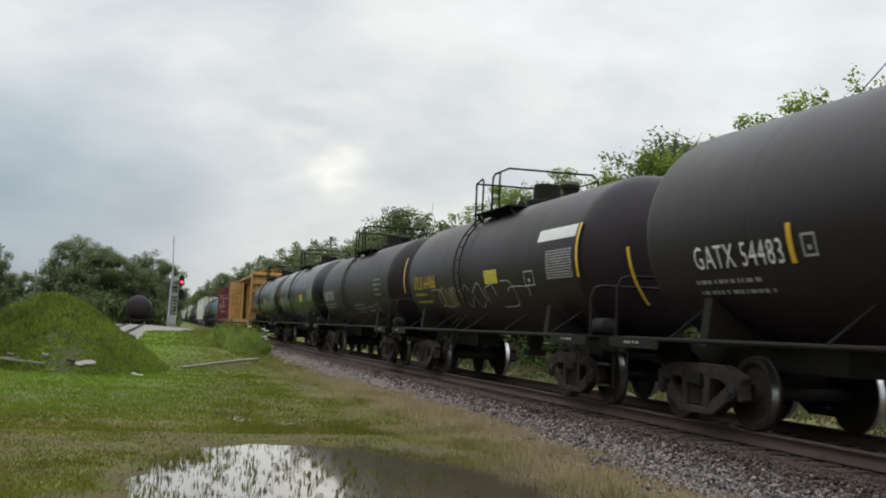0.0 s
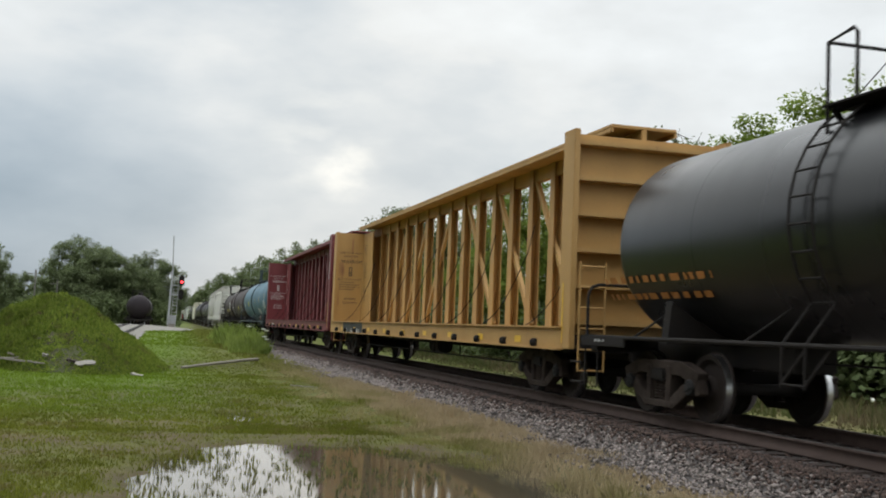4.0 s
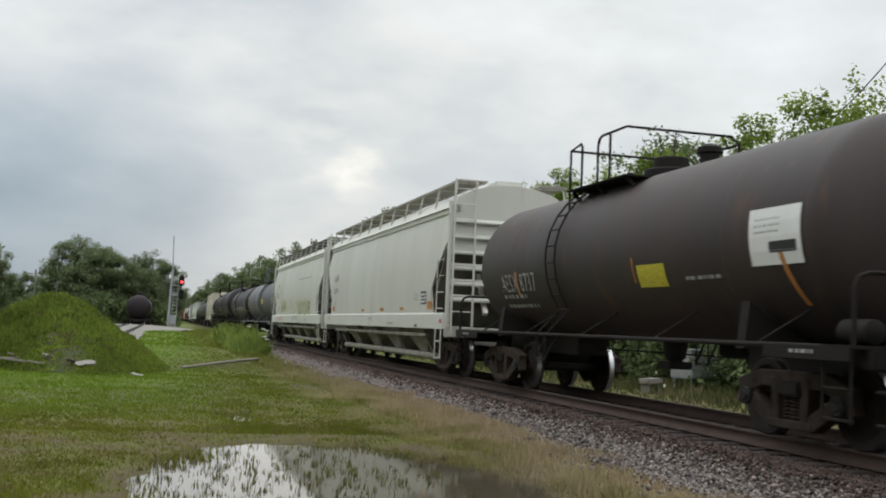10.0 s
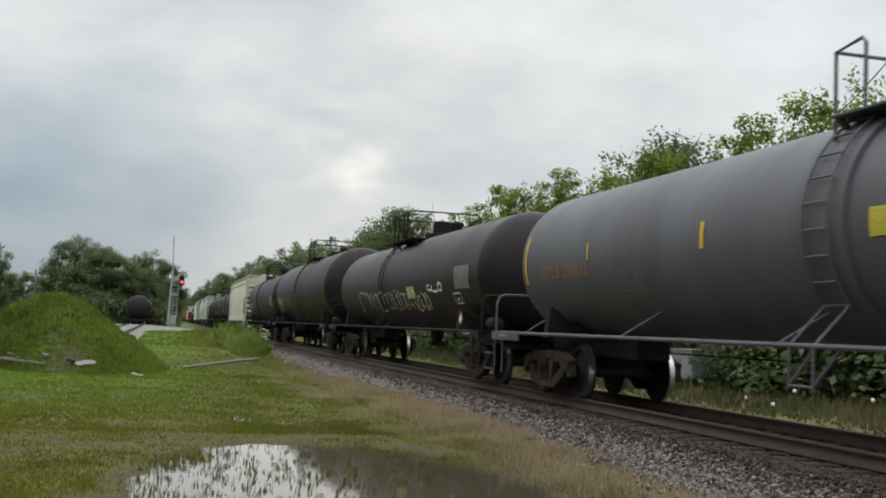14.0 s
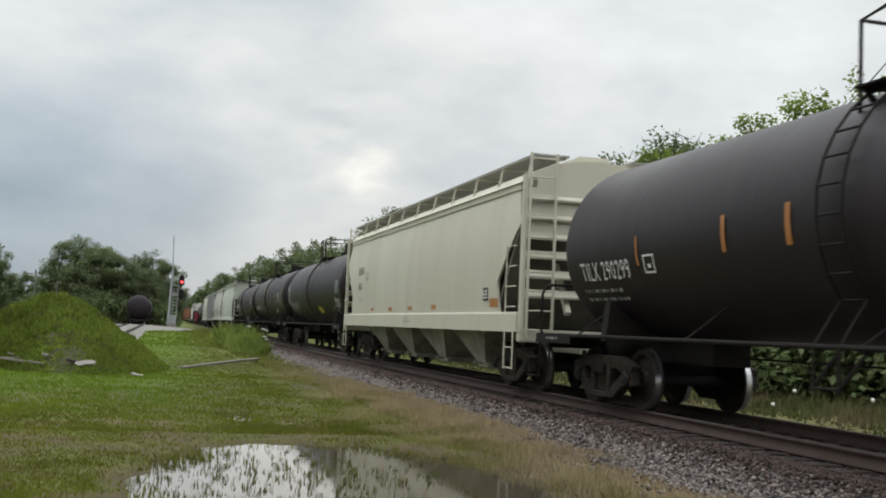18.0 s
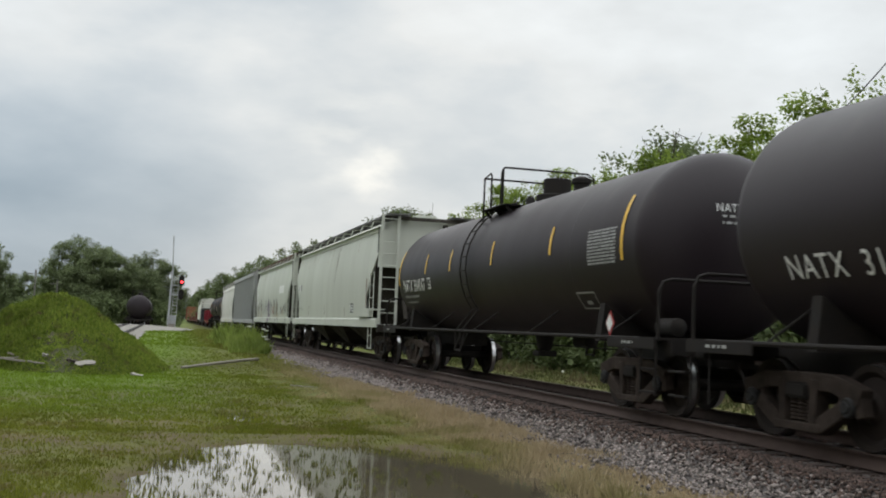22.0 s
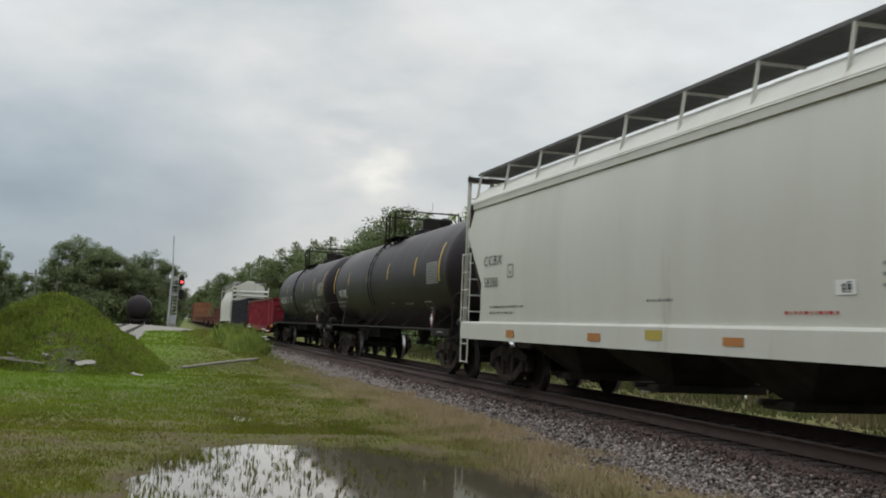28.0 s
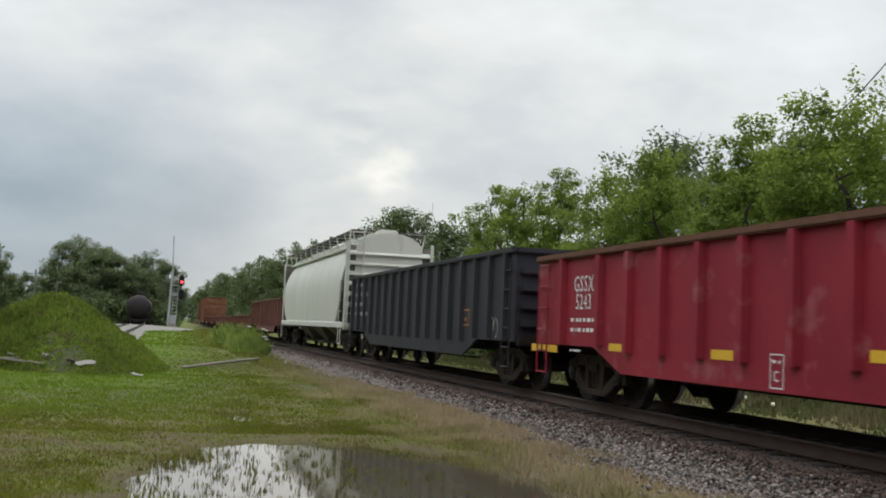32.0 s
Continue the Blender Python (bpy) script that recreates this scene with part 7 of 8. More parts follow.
# the wood beyond the crossing
L1 = put(tree("tree", 11.2, 3.9, 0.05, 42000, 0.20, 31, "leaf_grey", "full green tree beyond the level crossing", 150), -8.2, 148.0, 0.6, 0)
L2 = put(tree("tree", 9.0, 3.7, 0.03, 42000, 0.20, 32, "leaf_grey", "dark bushy tree beyond the level crossing", 150), -3.2, 145.0, 0.6, 0)
for src, x, y, turn, sc in ((L2, -6.0, 143.0, 60, 1.02), (L2, -10.6, 152.0, 130, 0.84), (L1, -5.6, 153.0, 100, 0.98), (L2, -0.4, 150.0, 200, 0.90), (L1, 1.2, 154.0, 250, 0.90), (L2, 3.4, 152.0, 20, 0.96), (L2, 1.0, 146.0, 310, 0.80),
                            (L2, -16.8, 128.0, 40, 0.98), (L1, -19.0, 133.0, 150, 0.9), (L2, -24, 250.0, 20, 1.05), (L2, -20, 262.0, 90, 0.95), (L1, -28, 256.0, 160, 0.85), (L2, -16, 255.0, 220, 1.05), (L2, -33, 262.0, 300, 0.95), (L1, -12, 262.0, 0, 0.95), (L2, -40, 150, 0, 1.0), (L1, -32, 140, 0, 1.0),
                            (L2, 14.5, 470.0, 10, 1.3), (L1, 8.0, 480.0, 110, 1.2)):
    plant_again(src, x, y, 0.55, turn, sc)
# unseen trees added at the camera's back, for the dark that the tanks mirror
for src, x, y, turn, sc in ((L1, -26.0, -34.0, 0, 1.1), (L2, -30.0, -24.0, 50, 1.3), (L1, -27.0, -14.0, 100, 1.15), (L2, -31.0, -5.0, 200, 1.35), (L1, -28.0, 4.0, 300, 1.1), (L2, -30.0, 12.0, 20, 1.3), (L1, -27.0, 21.0, 170, 1.15), (L2, -31.0, 30.0, 70, 1.3), (L1, -29.0, 40.0, 250, 1.15), (L2, -30.0, 50.0, 140, 1.3), (L1, -31.0, 62.0, 30, 1.2), (L2, -32.0, 76.0, 90, 1.3),
                            (L2, -16.0, -38.0, 120, 1.3), (L1, -6.0, -40.0, 10, 1.2), (L2, 3.0, -42.0, 60, 1.35)):
    plant_again(src, x, y, 0.0, turn, sc)
# undergrowth behind the track
B1 = put(bush("bush", 2.0, 3.2, 5200, 0.20, 41, "leaf_dark", "dense green bush behind the track"), 18.9, 29.0, 0, 0)
B2 = put(bush("bush", 2.3, 3.0, 4800, 0.24, 42, "leaf_dark", "dense dark green bush behind the track"), 20.0, 36.5, 0, 0)
for src, x, y, turn, sc in ((B1, 21.0, 21.5, 40, 1.25), (B2, 19.6, 25.8, 90, 1.1), (B1, 19.4, 33.2, 200, 1.0), (B2, 20.0, 41.0, 20, 1.15), (B1, 19.8, 46.0, 300, 1.1), (B2, 19.5, 53.0, 60, 1.15), (B1, 19.8, 59.0, 140, 1.2), (B2, 20.3, 66.0, 220, 1.3), (B1, 20.8, 73.0, 30, 1.35), (B2, 20.3, 81.0, 80, 1.5), (B1, 20.0, 92.0, 0, 1.6), (B2, 20.0, 104.0, 10, 1.7), (B2, 20.0, 118.0, 70, 1.7), (B2, 20.5, 134.0, 70, 1.8), (B2, 20.5, 152.0, 200, 1.8), (B2, 20.5, 172.0, 70, 2.0), (B2, 20.0, 200.0, 170, 2.2), (B2, 19.0, 235.0, 0, 2.4), (B2, 19.0, 275.0, 0, 2.4),
                            (B2, -7.0, 138.0, 30, 1.5), (B2, -3.6, 139.0, 80, 1.5), (B2, -0.6, 146.0, 160, 1.6), (B2, 2.6, 144.0, 220, 1.4), (B2, -11.5, 140.0, 100, 1.5), (B1, 24.5, 16.0, 0, 1.4), (B2, 23.0, 28.5, 0, 1.5), (B1, 23.5, 40.0, 0, 1.6), (B2, 24.0, 51.0, 0, 1.7), (B1, 26.0, 60.0, 0, 2.0)):
    plant_again(src, x, y, 0.0, turn, sc)


# ---- grass ----
def grass_material(name, green, green2, dry, lo, hi, lush=(0.140, 0.215, 0.017)):
    m = leaf_material(name, green, green2, 0.16, (0.165, 0.132, 0.050), 0.8, 1.2, 1.6, 0.52)
    t = m.node_tree
    n, link = t.nodes, t.links.new
    b = n["Principled BSDF"]
    src = b.inputs["Base Color"].links[0].from_socket
    co = n.new("ShaderNodeTexCoord")
    sep = n.new("ShaderNodeSeparateXYZ")
    link(co.outputs["Object"], sep.inputs[0])
    ns = n.new("ShaderNodeTexNoise")
    ns.inputs["Scale"].default_value, ns.inputs["Detail"].default_value = 0.6, 5
    link(co.outputs["Object"], ns.inputs[0])
    ad = n.new("ShaderNodeMath")
    ad.operation = "MULTIPLY_ADD"
    link(ns.outputs[0], ad.inputs[0])
    ad.inputs[1].default_value = 5.0
    link(sep.outputs[0], ad.inputs[2])
    rg = n.new("ShaderNodeMapRange")
    rg.inputs[1].default_value, rg.inputs[2].default_value = lo, hi
    link(ad.outputs[0], rg.inputs[0])
    fade = n.new("ShaderNodeMapRange")
    fade.inputs[1].default_value, fade.inputs[2].default_value, fade.inputs[3].default_value, fade.inputs[4].default_value = 26, 46, 1.0, 0.1
    link(sep.outputs[1], fade.inputs[0])
    both = n.new("ShaderNodeMath")
    both.operation = "MULTIPLY"
    link(rg.outputs[0], both.inputs[0])
    link(fade.outputs[0], both.inputs[1])
    # lush beyond the puddle, towards the mound
    n3 = n.new("ShaderNodeTexNoise")
    n3.inputs["Scale"].default_value = 0.35
    link(co.outputs["Object"], n3.inputs[0])
    ly = n.new("ShaderNodeMath")
    ly.operation = "MULTIPLY_ADD"
    link(n3.outputs[0], ly.inputs[0])
    ly.inputs[1].default_value = 9.0
    link(sep.outputs[1], ly.inputs[2])
    lr = n.new("ShaderNodeMapRange")
    lr.inputs[1].default_value, lr.inputs[2].default_value = 21.0, 29.0
    link(ly.outputs[0], lr.inputs[0])
    lx = n.new("ShaderNodeMath")
    lx.operation = "MULTIPLY_ADD"
    link(sep.outputs[1], lx.inputs[0])
    lx.inputs[1].default_value = -0.045
    link(sep.outputs[0], lx.inputs[2])
    lxr = n.new("ShaderNodeMapRange")
    for i, q in enumerate((-0.8, 1.5, 0.9, 0.22)):
        lxr.inputs[i + 1].default_value = q
    link(lx.outputs[0], lxr.inputs[0])
    lf = n.new("ShaderNodeMath")
    lf.operation = "MULTIPLY"
    link(lr.outputs[0], lf.inputs[0])
    link(lxr.outputs[0], lf.inputs[1])
    lm = n.new("ShaderNodeMix")
    lm.data_type = "RGBA"
    link(lf.outputs[0], lm.inputs[0])
    link(src, lm.inputs[6])
    lm.inputs[7].default_value = (*lush, 1)
    mx = n.new("ShaderNodeMix")
    mx.data_type = "RGBA"
    link(both.outputs[0], mx.inputs[0])
    link(lm.outputs[2], mx.inputs[6])
    mx.inputs[7].default_value = (*dry, 1)
    link(mx.outputs[2], b.inputs["Base Color"])
    for k in n:
        if k.type == "BSDF_TRANSLUCENT":
            link(mx.outputs[2], k.inputs[0])
    return m


M["reed"] = leaf_material("wet_reed_blades", (0.060, 0.070, 0.016), (0.110, 0.110, 0.030), 0.2)
M["grass"] = grass_material("meadow_grass_blades", (0.122, 0.138, 0.016), (0.168, 0.180, 0.026), (0.40, 0.315, 0.195), 6.2, 7.8)
M["grass"].node_tree.nodes["Principled BSDF"].inputs["Specular IOR Level"].default_value = 0.15
M["grass"].node_tree.nodes["Principled BSDF"].inputs["Roughness"].default_value = 0.8


def blades(name, xs, ys, zs, hs, ws, seed, material, label):
    """Grass blades: narrow bent triangles."""
    rnd = np.random.default_rng(seed)
    k = len(xs)
    a = rnd.uniform(0, math.tau, k)
    bend = rnd.uniform(0.05, 0.55, k) * hs
    b = rnd.uniform(0, math.tau, k)
    base = np.stack([xs, ys, zs], 1)
    wv = np.stack([np.cos(a), np.sin(a), 0 * a], 1) * ws[:, None]
    mid_p = base + np.stack([np.cos(b) * bend * 0.3, np.sin(b) * bend * 0.3, hs * 0.55], 1)
    tip = base + np.stack([np.cos(b) * bend, np.sin(b) * bend, hs], 1)
    v = np.stack([base - wv, base + wv, mid_p + wv * 0.8, tip, mid_p - wv * 0.8], 1).reshape(-1, 3)
    f = (np.arange(k)[:, None] * 5 + np.array([[0, 1, 2, 3, 4]]))
    ob = arrays(name, v, f, material)
    return tagged(ob, label, "grass", kind="stuff")


def meadow():
    rnd = np.random.default_rng(77)

    def scatter(n, x0, x1, y0, y1, power=1.6):
        y = y0 + (y1 - y0) * rnd.random(n) ** power
        x = x0 + (x1 - x0) * rnd.random(n)
        return x, y

    X, Y, Z, Hh, Ww = [], [], [], [], []
    for n, y0, y1, h, w, lo, hi in ((125000, 8.5, 17.0, 0.040, 0.007, -3.0, 7.6), (90000, 16.0, 32.0, 0.045, 0.012, -5.5, 7.4), (46000, 31.0, 62.0, 0.040, 0.026, -9.0, 8.5), (24000, 60.0, 115.0, 0.07, 0.05, -12.0, 8.0)):
        x, y = scatter(n, lo, hi, y0, y1, 1.25)
        for i in range(n):
            px, py = x[i], y[i]
            if px > side(py) - 0.92 - 0.3 * noise.noise((px * 1.9, py * 1.1, 6.0)):
                continue
            tuft = noise.noise((px * 0.8, py * 0.8, 3.0)) + 0.6 * noise.noise((px * 2.6, py * 2.6, 5.0))
            dryness = px - (NEAR_RAIL - 2.9)
            keep = 0.68 + 0.7 * tuft
            if dryness > 0:
                keep = 0.85 + 0.4 * tuft - 1.0 * max(0, px - side(py) + 1.45)
            z = hills(px, py)
            if z < -0.05:
                keep = 0.05 + 0.5 * max(tuft, 0) + 0.35 * max(0, min(1, (px - 2.6) / 1.2)) if py < 16 else 0.8
            elif -0.05 <= z < -0.01 and 8 < py < 16:
                keep *= 0.30
            if rnd.random() > keep:
                continue
            s = 0.6 + 0.7 * rnd.random() + 0.6 * max(tuft, 0)
            if z < -0.05:
                s *= 2.0
            if dryness > 0:
                s *= 2.1 + 1.4 * max(tuft, 0)
            X.append(px), Y.append(py), Z.append(z - 0.01), Hh.append(h * s), Ww.append(w * (0.6 + 0.8 * rnd.random()))
    blades("grass", np.array(X), np.array(Y), np.array(Z), np.array(Hh), np.array(Ww), 5, M["grass"], "short wet meadow grass, dry beside the ballast")
    # reeds standing in the puddle
    rx, ry, rh = [], [], []
    for _ in range(900):
        cx, cy = rnd.uniform(0.1, 3.6), rnd.uniform(8.7, 14.2)
        if hills(cx, cy) > -0.045 or rnd.random() < 0.25 + 0.5 * noise.noise((cx * 1.3, cy * 0.8, 2.0)) + (0.5 if cx > 2.9 else 0):
            continue
        for _k in range(int(rnd.integers(2, 8))):
            rx.append(cx + rnd.normal(0, 0.025)), ry.append(cy + rnd.normal(0, 0.03)), rh.append(rnd.uniform(0.025, 0.085))
    rx, ry, rh = np.array(rx), np.array(ry), np.array(rh)
    blades("puddle_reeds", rx, ry, np.full(len(rx), -0.07), rh, np.full(len(rx), 0.006), 9, M["reed"], "thin dark reeds standing in the puddle")
    # the verge beyond the track
    n = 26000
    x, y = 13.2 + 7.2 * rnd.random(n) ** 0.9, 12 + 70 * rnd.random(n) ** 1.5
    x = x + np.array([0.5 * CURVE * q * q for q in y])
    h = (0.07 + 0.34 * rnd.random(n) * (0.3 + 0.7 * np.sin(x * 1.7 + y * 0.6) ** 2)) * np.clip((x - 12.6 - 0.5 * CURVE * y * y) / 2.2, 0.25, 1.3)
    bare = (np.abs(y - 36 - (x - 14) * 0.9) < 5) & (rnd.random(n) < 0.85)
    h = np.where(bare, 0.08, h)
    z = np.array([hills(p, q) for p, q in zip(x, y)])
    blades("verge_grass", x, y, z - 0.02, h, 0.018 + 0.02 * rnd.random(n), 6, M["verge"], "tall green weeds and grass behind the track")


M["verge"] = leaf_material("verge_weeds", (0.060, 0.076, 0.020), (0.100, 0.108, 0.042), 0.25, (0.15, 0.115, 0.068), 0.7, 1.3, 0.5, 0.46)
meadow()


# ---- the mound and what lies on the grass ----
MOUND = (-2.5, 35.5)


def mound_reach(a):
    """How far the mound's foot lies from its top, towards an angle."""
    d = math.degrees(a)
    d = d - 360 if d > 180 else d
    return 3.55 + 1.75 * math.exp(-((d + 74) / 28) ** 2) - 0.45 * math.exp(-((d + 125) / 25) ** 2)


def mound_height(x, y):
    """Height over the ground at a place of the scene."""
    x, y = x - MOUND[0], y - MOUND[1]
    q = min(math.hypot(x, y) / mound_reach(math.atan2(y, x)), 1.0)
    return 2.2 * (1 - q ** 1.4) + (1 - q) * (0.30 * noise.noise((x * 0.7, y * 0.7, 3)) + 0.20 * noise.noise((x * 1.9, y * 1.9, 5))) + 0.09 * noise.noise((x * 3.4, y * 3.4, 1)) * min(1, 3 - 3 * q)


def mound():
    m = surface("weedy_dirt", (0.048, 0.062, 0.012), (0.055, 0.042, 0.022), rough=0.95, scale=1.1, amount=1.0, grain=0.35, bump=1.0, fine=25, third=(0.12, 0.095, 0.060), third_at=0.62)
    v, f = [], []
    na, nr = 84, 34
    for j in range(nr + 1):
        for i in range(na):
            a = i * math.tau / na
            rad = j / nr * mound_reach(a)
            x, y = rad * math.cos(a), rad * math.sin(a)
            v.append((x, y, mound_height(x + MOUND[0], y + MOUND[1]) - 0.10 * (j / nr) ** 3 - 0.02))
    for j in range(nr):
        f += [(j * na + i, j * na + (i + 1) % na, (j + 1) * na + (i + 1) % na, (j + 1) * na + i) for i in range(na)]
    top = tagged(new("dirt_mound"), "grass-grown dirt mound with rubble at its foot", "mound")
    top.location = (*MOUND, 0)
    ob = arrays("mound_soil", np.array(v), np.array(f), m)
    for p in ob.data.polygons:
        p.use_smooth = True
    ob.parent = top
    rnd = np.random.default_rng(9)
    pts = []
    for _ in range(90000):
        a, q = rnd.uniform(-math.pi, math.pi), math.sqrt(rnd.random())
        rad = q * mound_reach(a) * 1.03
        x, y = rad * math.cos(a), rad * math.sin(a)
        n = noise.noise((x * 0.8, y * 0.8, 8)) + 0.7 * noise.noise((x * 2.6, y * 2.6, 6))
        if n < -0.45 and rnd.random() < 0.8:
            continue
        low = 0.55 if y < -3.0 else 1.0
        pts.append((x, y, mound_height(x + MOUND[0], y + MOUND[1]) - 0.04, low * (0.04 + 0.11 * rnd.random() * (1 + max(n, -0.5)))))
    pts = np.array(pts)
    o2 = blades("mound_weed", pts[:, 0], pts[:, 1], pts[:, 2], pts[:, 3], 0.018 + 0.022 * rnd.random(len(pts)), 19, M["mound_leaf"], "")
    del o2["category"]
    o2.parent = top


M["mound_leaf"] = leaf_material("low_weed_leaves", (0.080, 0.124, 0.014), (0.215, 0.262, 0.046), 0.3, (0.110, 0.090, 0.040), 0.75, 1.25, 2.3, 0.55)
mound()
M["old_wood"] = surface("sun_bleached_wood", (0.26, 0.235, 0.20), (0.16, 0.14, 0.115), rough=0.9, scale=5, stretch=(0.4, 4, 4), bump=0.5)
M["concrete"] = surface("weathered_concrete", (0.27, 0.25, 0.22), (0.17, 0.155, 0.135), rough=0.9, scale=4, bump=0.4)


def lying_pole():
    bm = bmesh.new()
    pts = [(1.55, 35.9), (2.3, 37.6), (3.15, 39.4), (4.1, 41.4), (4.78, 42.9)]
    rings = []
    for k, (x, y) in enumerate(pts):
        z = hills(x, y) + 0.06 + 0.035 * k - (0.05 if k == 4 else 0)
        rr = 0.040 + 0.006 * k
        rings.append([bm.verts.new((x + rr * math.cos(q * 0.6283) * 0.9, y - rr * math.cos(q * 0.6283) * 0.42, z + rr * math.sin(q * 0.6283))) for q in range(10)])
    for p, q in zip(rings, rings[1:]):
        for i in range(10):
            bm.faces.new((p[i], p[(i + 1) % 10], q[(i + 1) % 10], q[i]))
    bm.faces.new(rings[0])
    bm.faces.new(rings[-1][::-1])
    bmesh.ops.recalc_face_normals(bm, faces=bm.faces[:])
    tagged(smooth_by_angle(part("pole", bm, M["old_wood"])), "grey weathered wooden pole lying on the grass", "pole")


lying_pole()


def plank(x, y, length, width, thick, turn, tilt=0.0, label="bleached broken board on the mound's foot", mat="old_wood", roll=0.0, up=0.0):
    """A split board: ragged ends, uneven edges."""
    rnd = random.Random(int(abs(x) * 100 + y * 10))
    bm = bmesh.new()
    n = 7
    rows = []
    for i in range(n):
        u = -length / 2 + length * i / (n - 1)
        w = width / 2 * rnd.uniform(0.65, 1.1) * (0.55 if i in (0, n - 1) else 1)
        t = thick / 2 * rnd.uniform(0.7, 1.2)
        d, e = rnd.uniform(-1, 1) * width * 0.12, rnd.uniform(-1, 1) * thick * 0.25
        rows.append([bm.verts.new((u + rnd.uniform(-1, 1) * width * 0.15, d + sy * w, e + sz * t)) for sy, sz in ((-1, -1), (1, -1), (1, 1), (-1, 1))])
    for p, q in zip(rows, rows[1:]):
        for k in range(4):
            bm.faces.new((p[k], p[(k + 1) % 4], q[(k + 1) % 4], q[k]))
    bm.faces.new(rows[0][::-1])
    bm.faces.new(rows[-1])
    bmesh.ops.recalc_face_normals(bm, faces=bm.faces[:])
    ob = part("board", bm, M[mat])
    z = max(hills(x, y), mound_height(x, y) - 0.03) + thick * 0.4 + up
    ob.matrix_basis = pose(x, y, z, roll, tilt, turn)
    return tagged(ob, label, "board", "boards and rubble on the ground")


plank(-2.95, 31.6, 1.75, 0.10, 0.05, -24, 3, up=0.03)
plank(-3.2, 31.9, 0.9, 0.08, 0.04, 4, -5, up=0.08)
plank(-3.26, 32.1, 0.40, 0.07, 0.05, 60, 18, up=0.08)
plank(-2.55, 31.2, 0.6, 0.08, 0.04, -36, 2, up=0.03)
plank(-1.25, 30.9, 0.50, 0.24, 0.04, 4, -3, "pale broken concrete slab on the mound", "concrete", 30, 0.03)
plank(-1.62, 30.95, 0.26, 0.16, 0.06, 40, 6, "dark broken chunk on the mound", "tie", 10, 0.02)
plank(-2.33, 31.4, 0.16, 0.13, 0.07, 20, 6, "pale broken concrete chunk on the mound", "concrete", 14, 0.03)
plank(0.13, 30.4, 0.44, 0.12, 0.06, -48, 6, "pale broken concrete chunk by the mound", "concrete", 10, 0.02)
plank(4.55, 27.6, 1.2, 0.07, 0.03, -8, 2, "bleached stick lying in the dry grass")
plank(5.30, 26.4, 0.9, 0.10, 0.04, 5, -2, "bleached board lying in the dry grass")
plank(6.05, 22.4, 0.7, 0.07, 0.03, 12, 2, "bleached stick lying in the dry grass")
plank(5.42, 10.22, 0.55, 0.06, 0.025, -14, 2, "bleached stick lying in the dry grass")


M["tall_weed"] = leaf_material("feathery_weed_stalks", (0.190, 0.262, 0.045), (0.270, 0.325, 0.095), 0.45)


def weed_clump():
    """Tall weeds with white flower heads beside the track."""
    rnd = np.random.default_rng(15)
    n = 11000
    stems = 260
    sy = 52 + 27 * rnd.random(stems)
    sx = np.array([side(q) for q in sy]) - 1.3 - 1.9 * rnd.random(stems) ** 1.4
    pick = rnd.integers(0, stems, n)
    tall = (0.45 + 1.05 * rnd.random(stems) ** 1.5) * (0.45 + 0.55 * np.sin((sy - 52) / 27 * math.pi))
    y = sy[pick] + rnd.normal(0, 0.10, n)
    x = sx[pick] + rnd.normal(0, 0.09, n)
    h = tall[pick] * (0.35 + 0.8 * rnd.random(n))
    z = np.array([hills(p, q) for p, q in zip(x, y)])
    blades("tall_weeds", x, y, z - 0.02, h, 0.012 + 0.014 * rnd.random(n), 8, M["tall_weed"], "clump of tall weeds beside the ballast")
    white = plain("white_umbel_flowers", (0.75, 0.75, 0.68))

    def umbel(px, py, z0, hgt, rad):
        bm = bmesh.new()
        bar(bm, (0, 0, -0.05), (0.03, 0, hgt), 0.012, 5, False)
        top = tagged(new("wild_flower"), "white flat-topped wild flower on a tall stem", "flower", "white wild flowers")
        part("stem", bm, M["verge"], top)
        bm = bmesh.new()
        lathe(bm, [(hgt - 0.02, 0.01), (hgt, rad * 0.8), (hgt + 0.03, rad), (hgt + 0.05, rad * 0.7), (hgt + 0.06, 0.02)], "z", 9, (0.03, 0, 0))
        part("flower_head", bm, white, top)
        top.location = (px, py, z0)

    for px, py, hgt in ((6.85, 58.0, 1.05), (6.95, 60.5, 1.1), (6.5, 56.0, 0.75), (6.75, 57.0, 0.6), (6.4, 63.0, 1.2)):
        umbel(px, py, hills(px, py), hgt, 0.14)
    r2 = random.Random(4)
    for i in range(8):
        py = r2.uniform(17, 33)
        px = r2.uniform(12.6, 16.5)
        umbel(px, py, hills(px, py), r2.uniform(0.25, 0.6), r2.uniform(0.03, 0.05))


weed_clump()


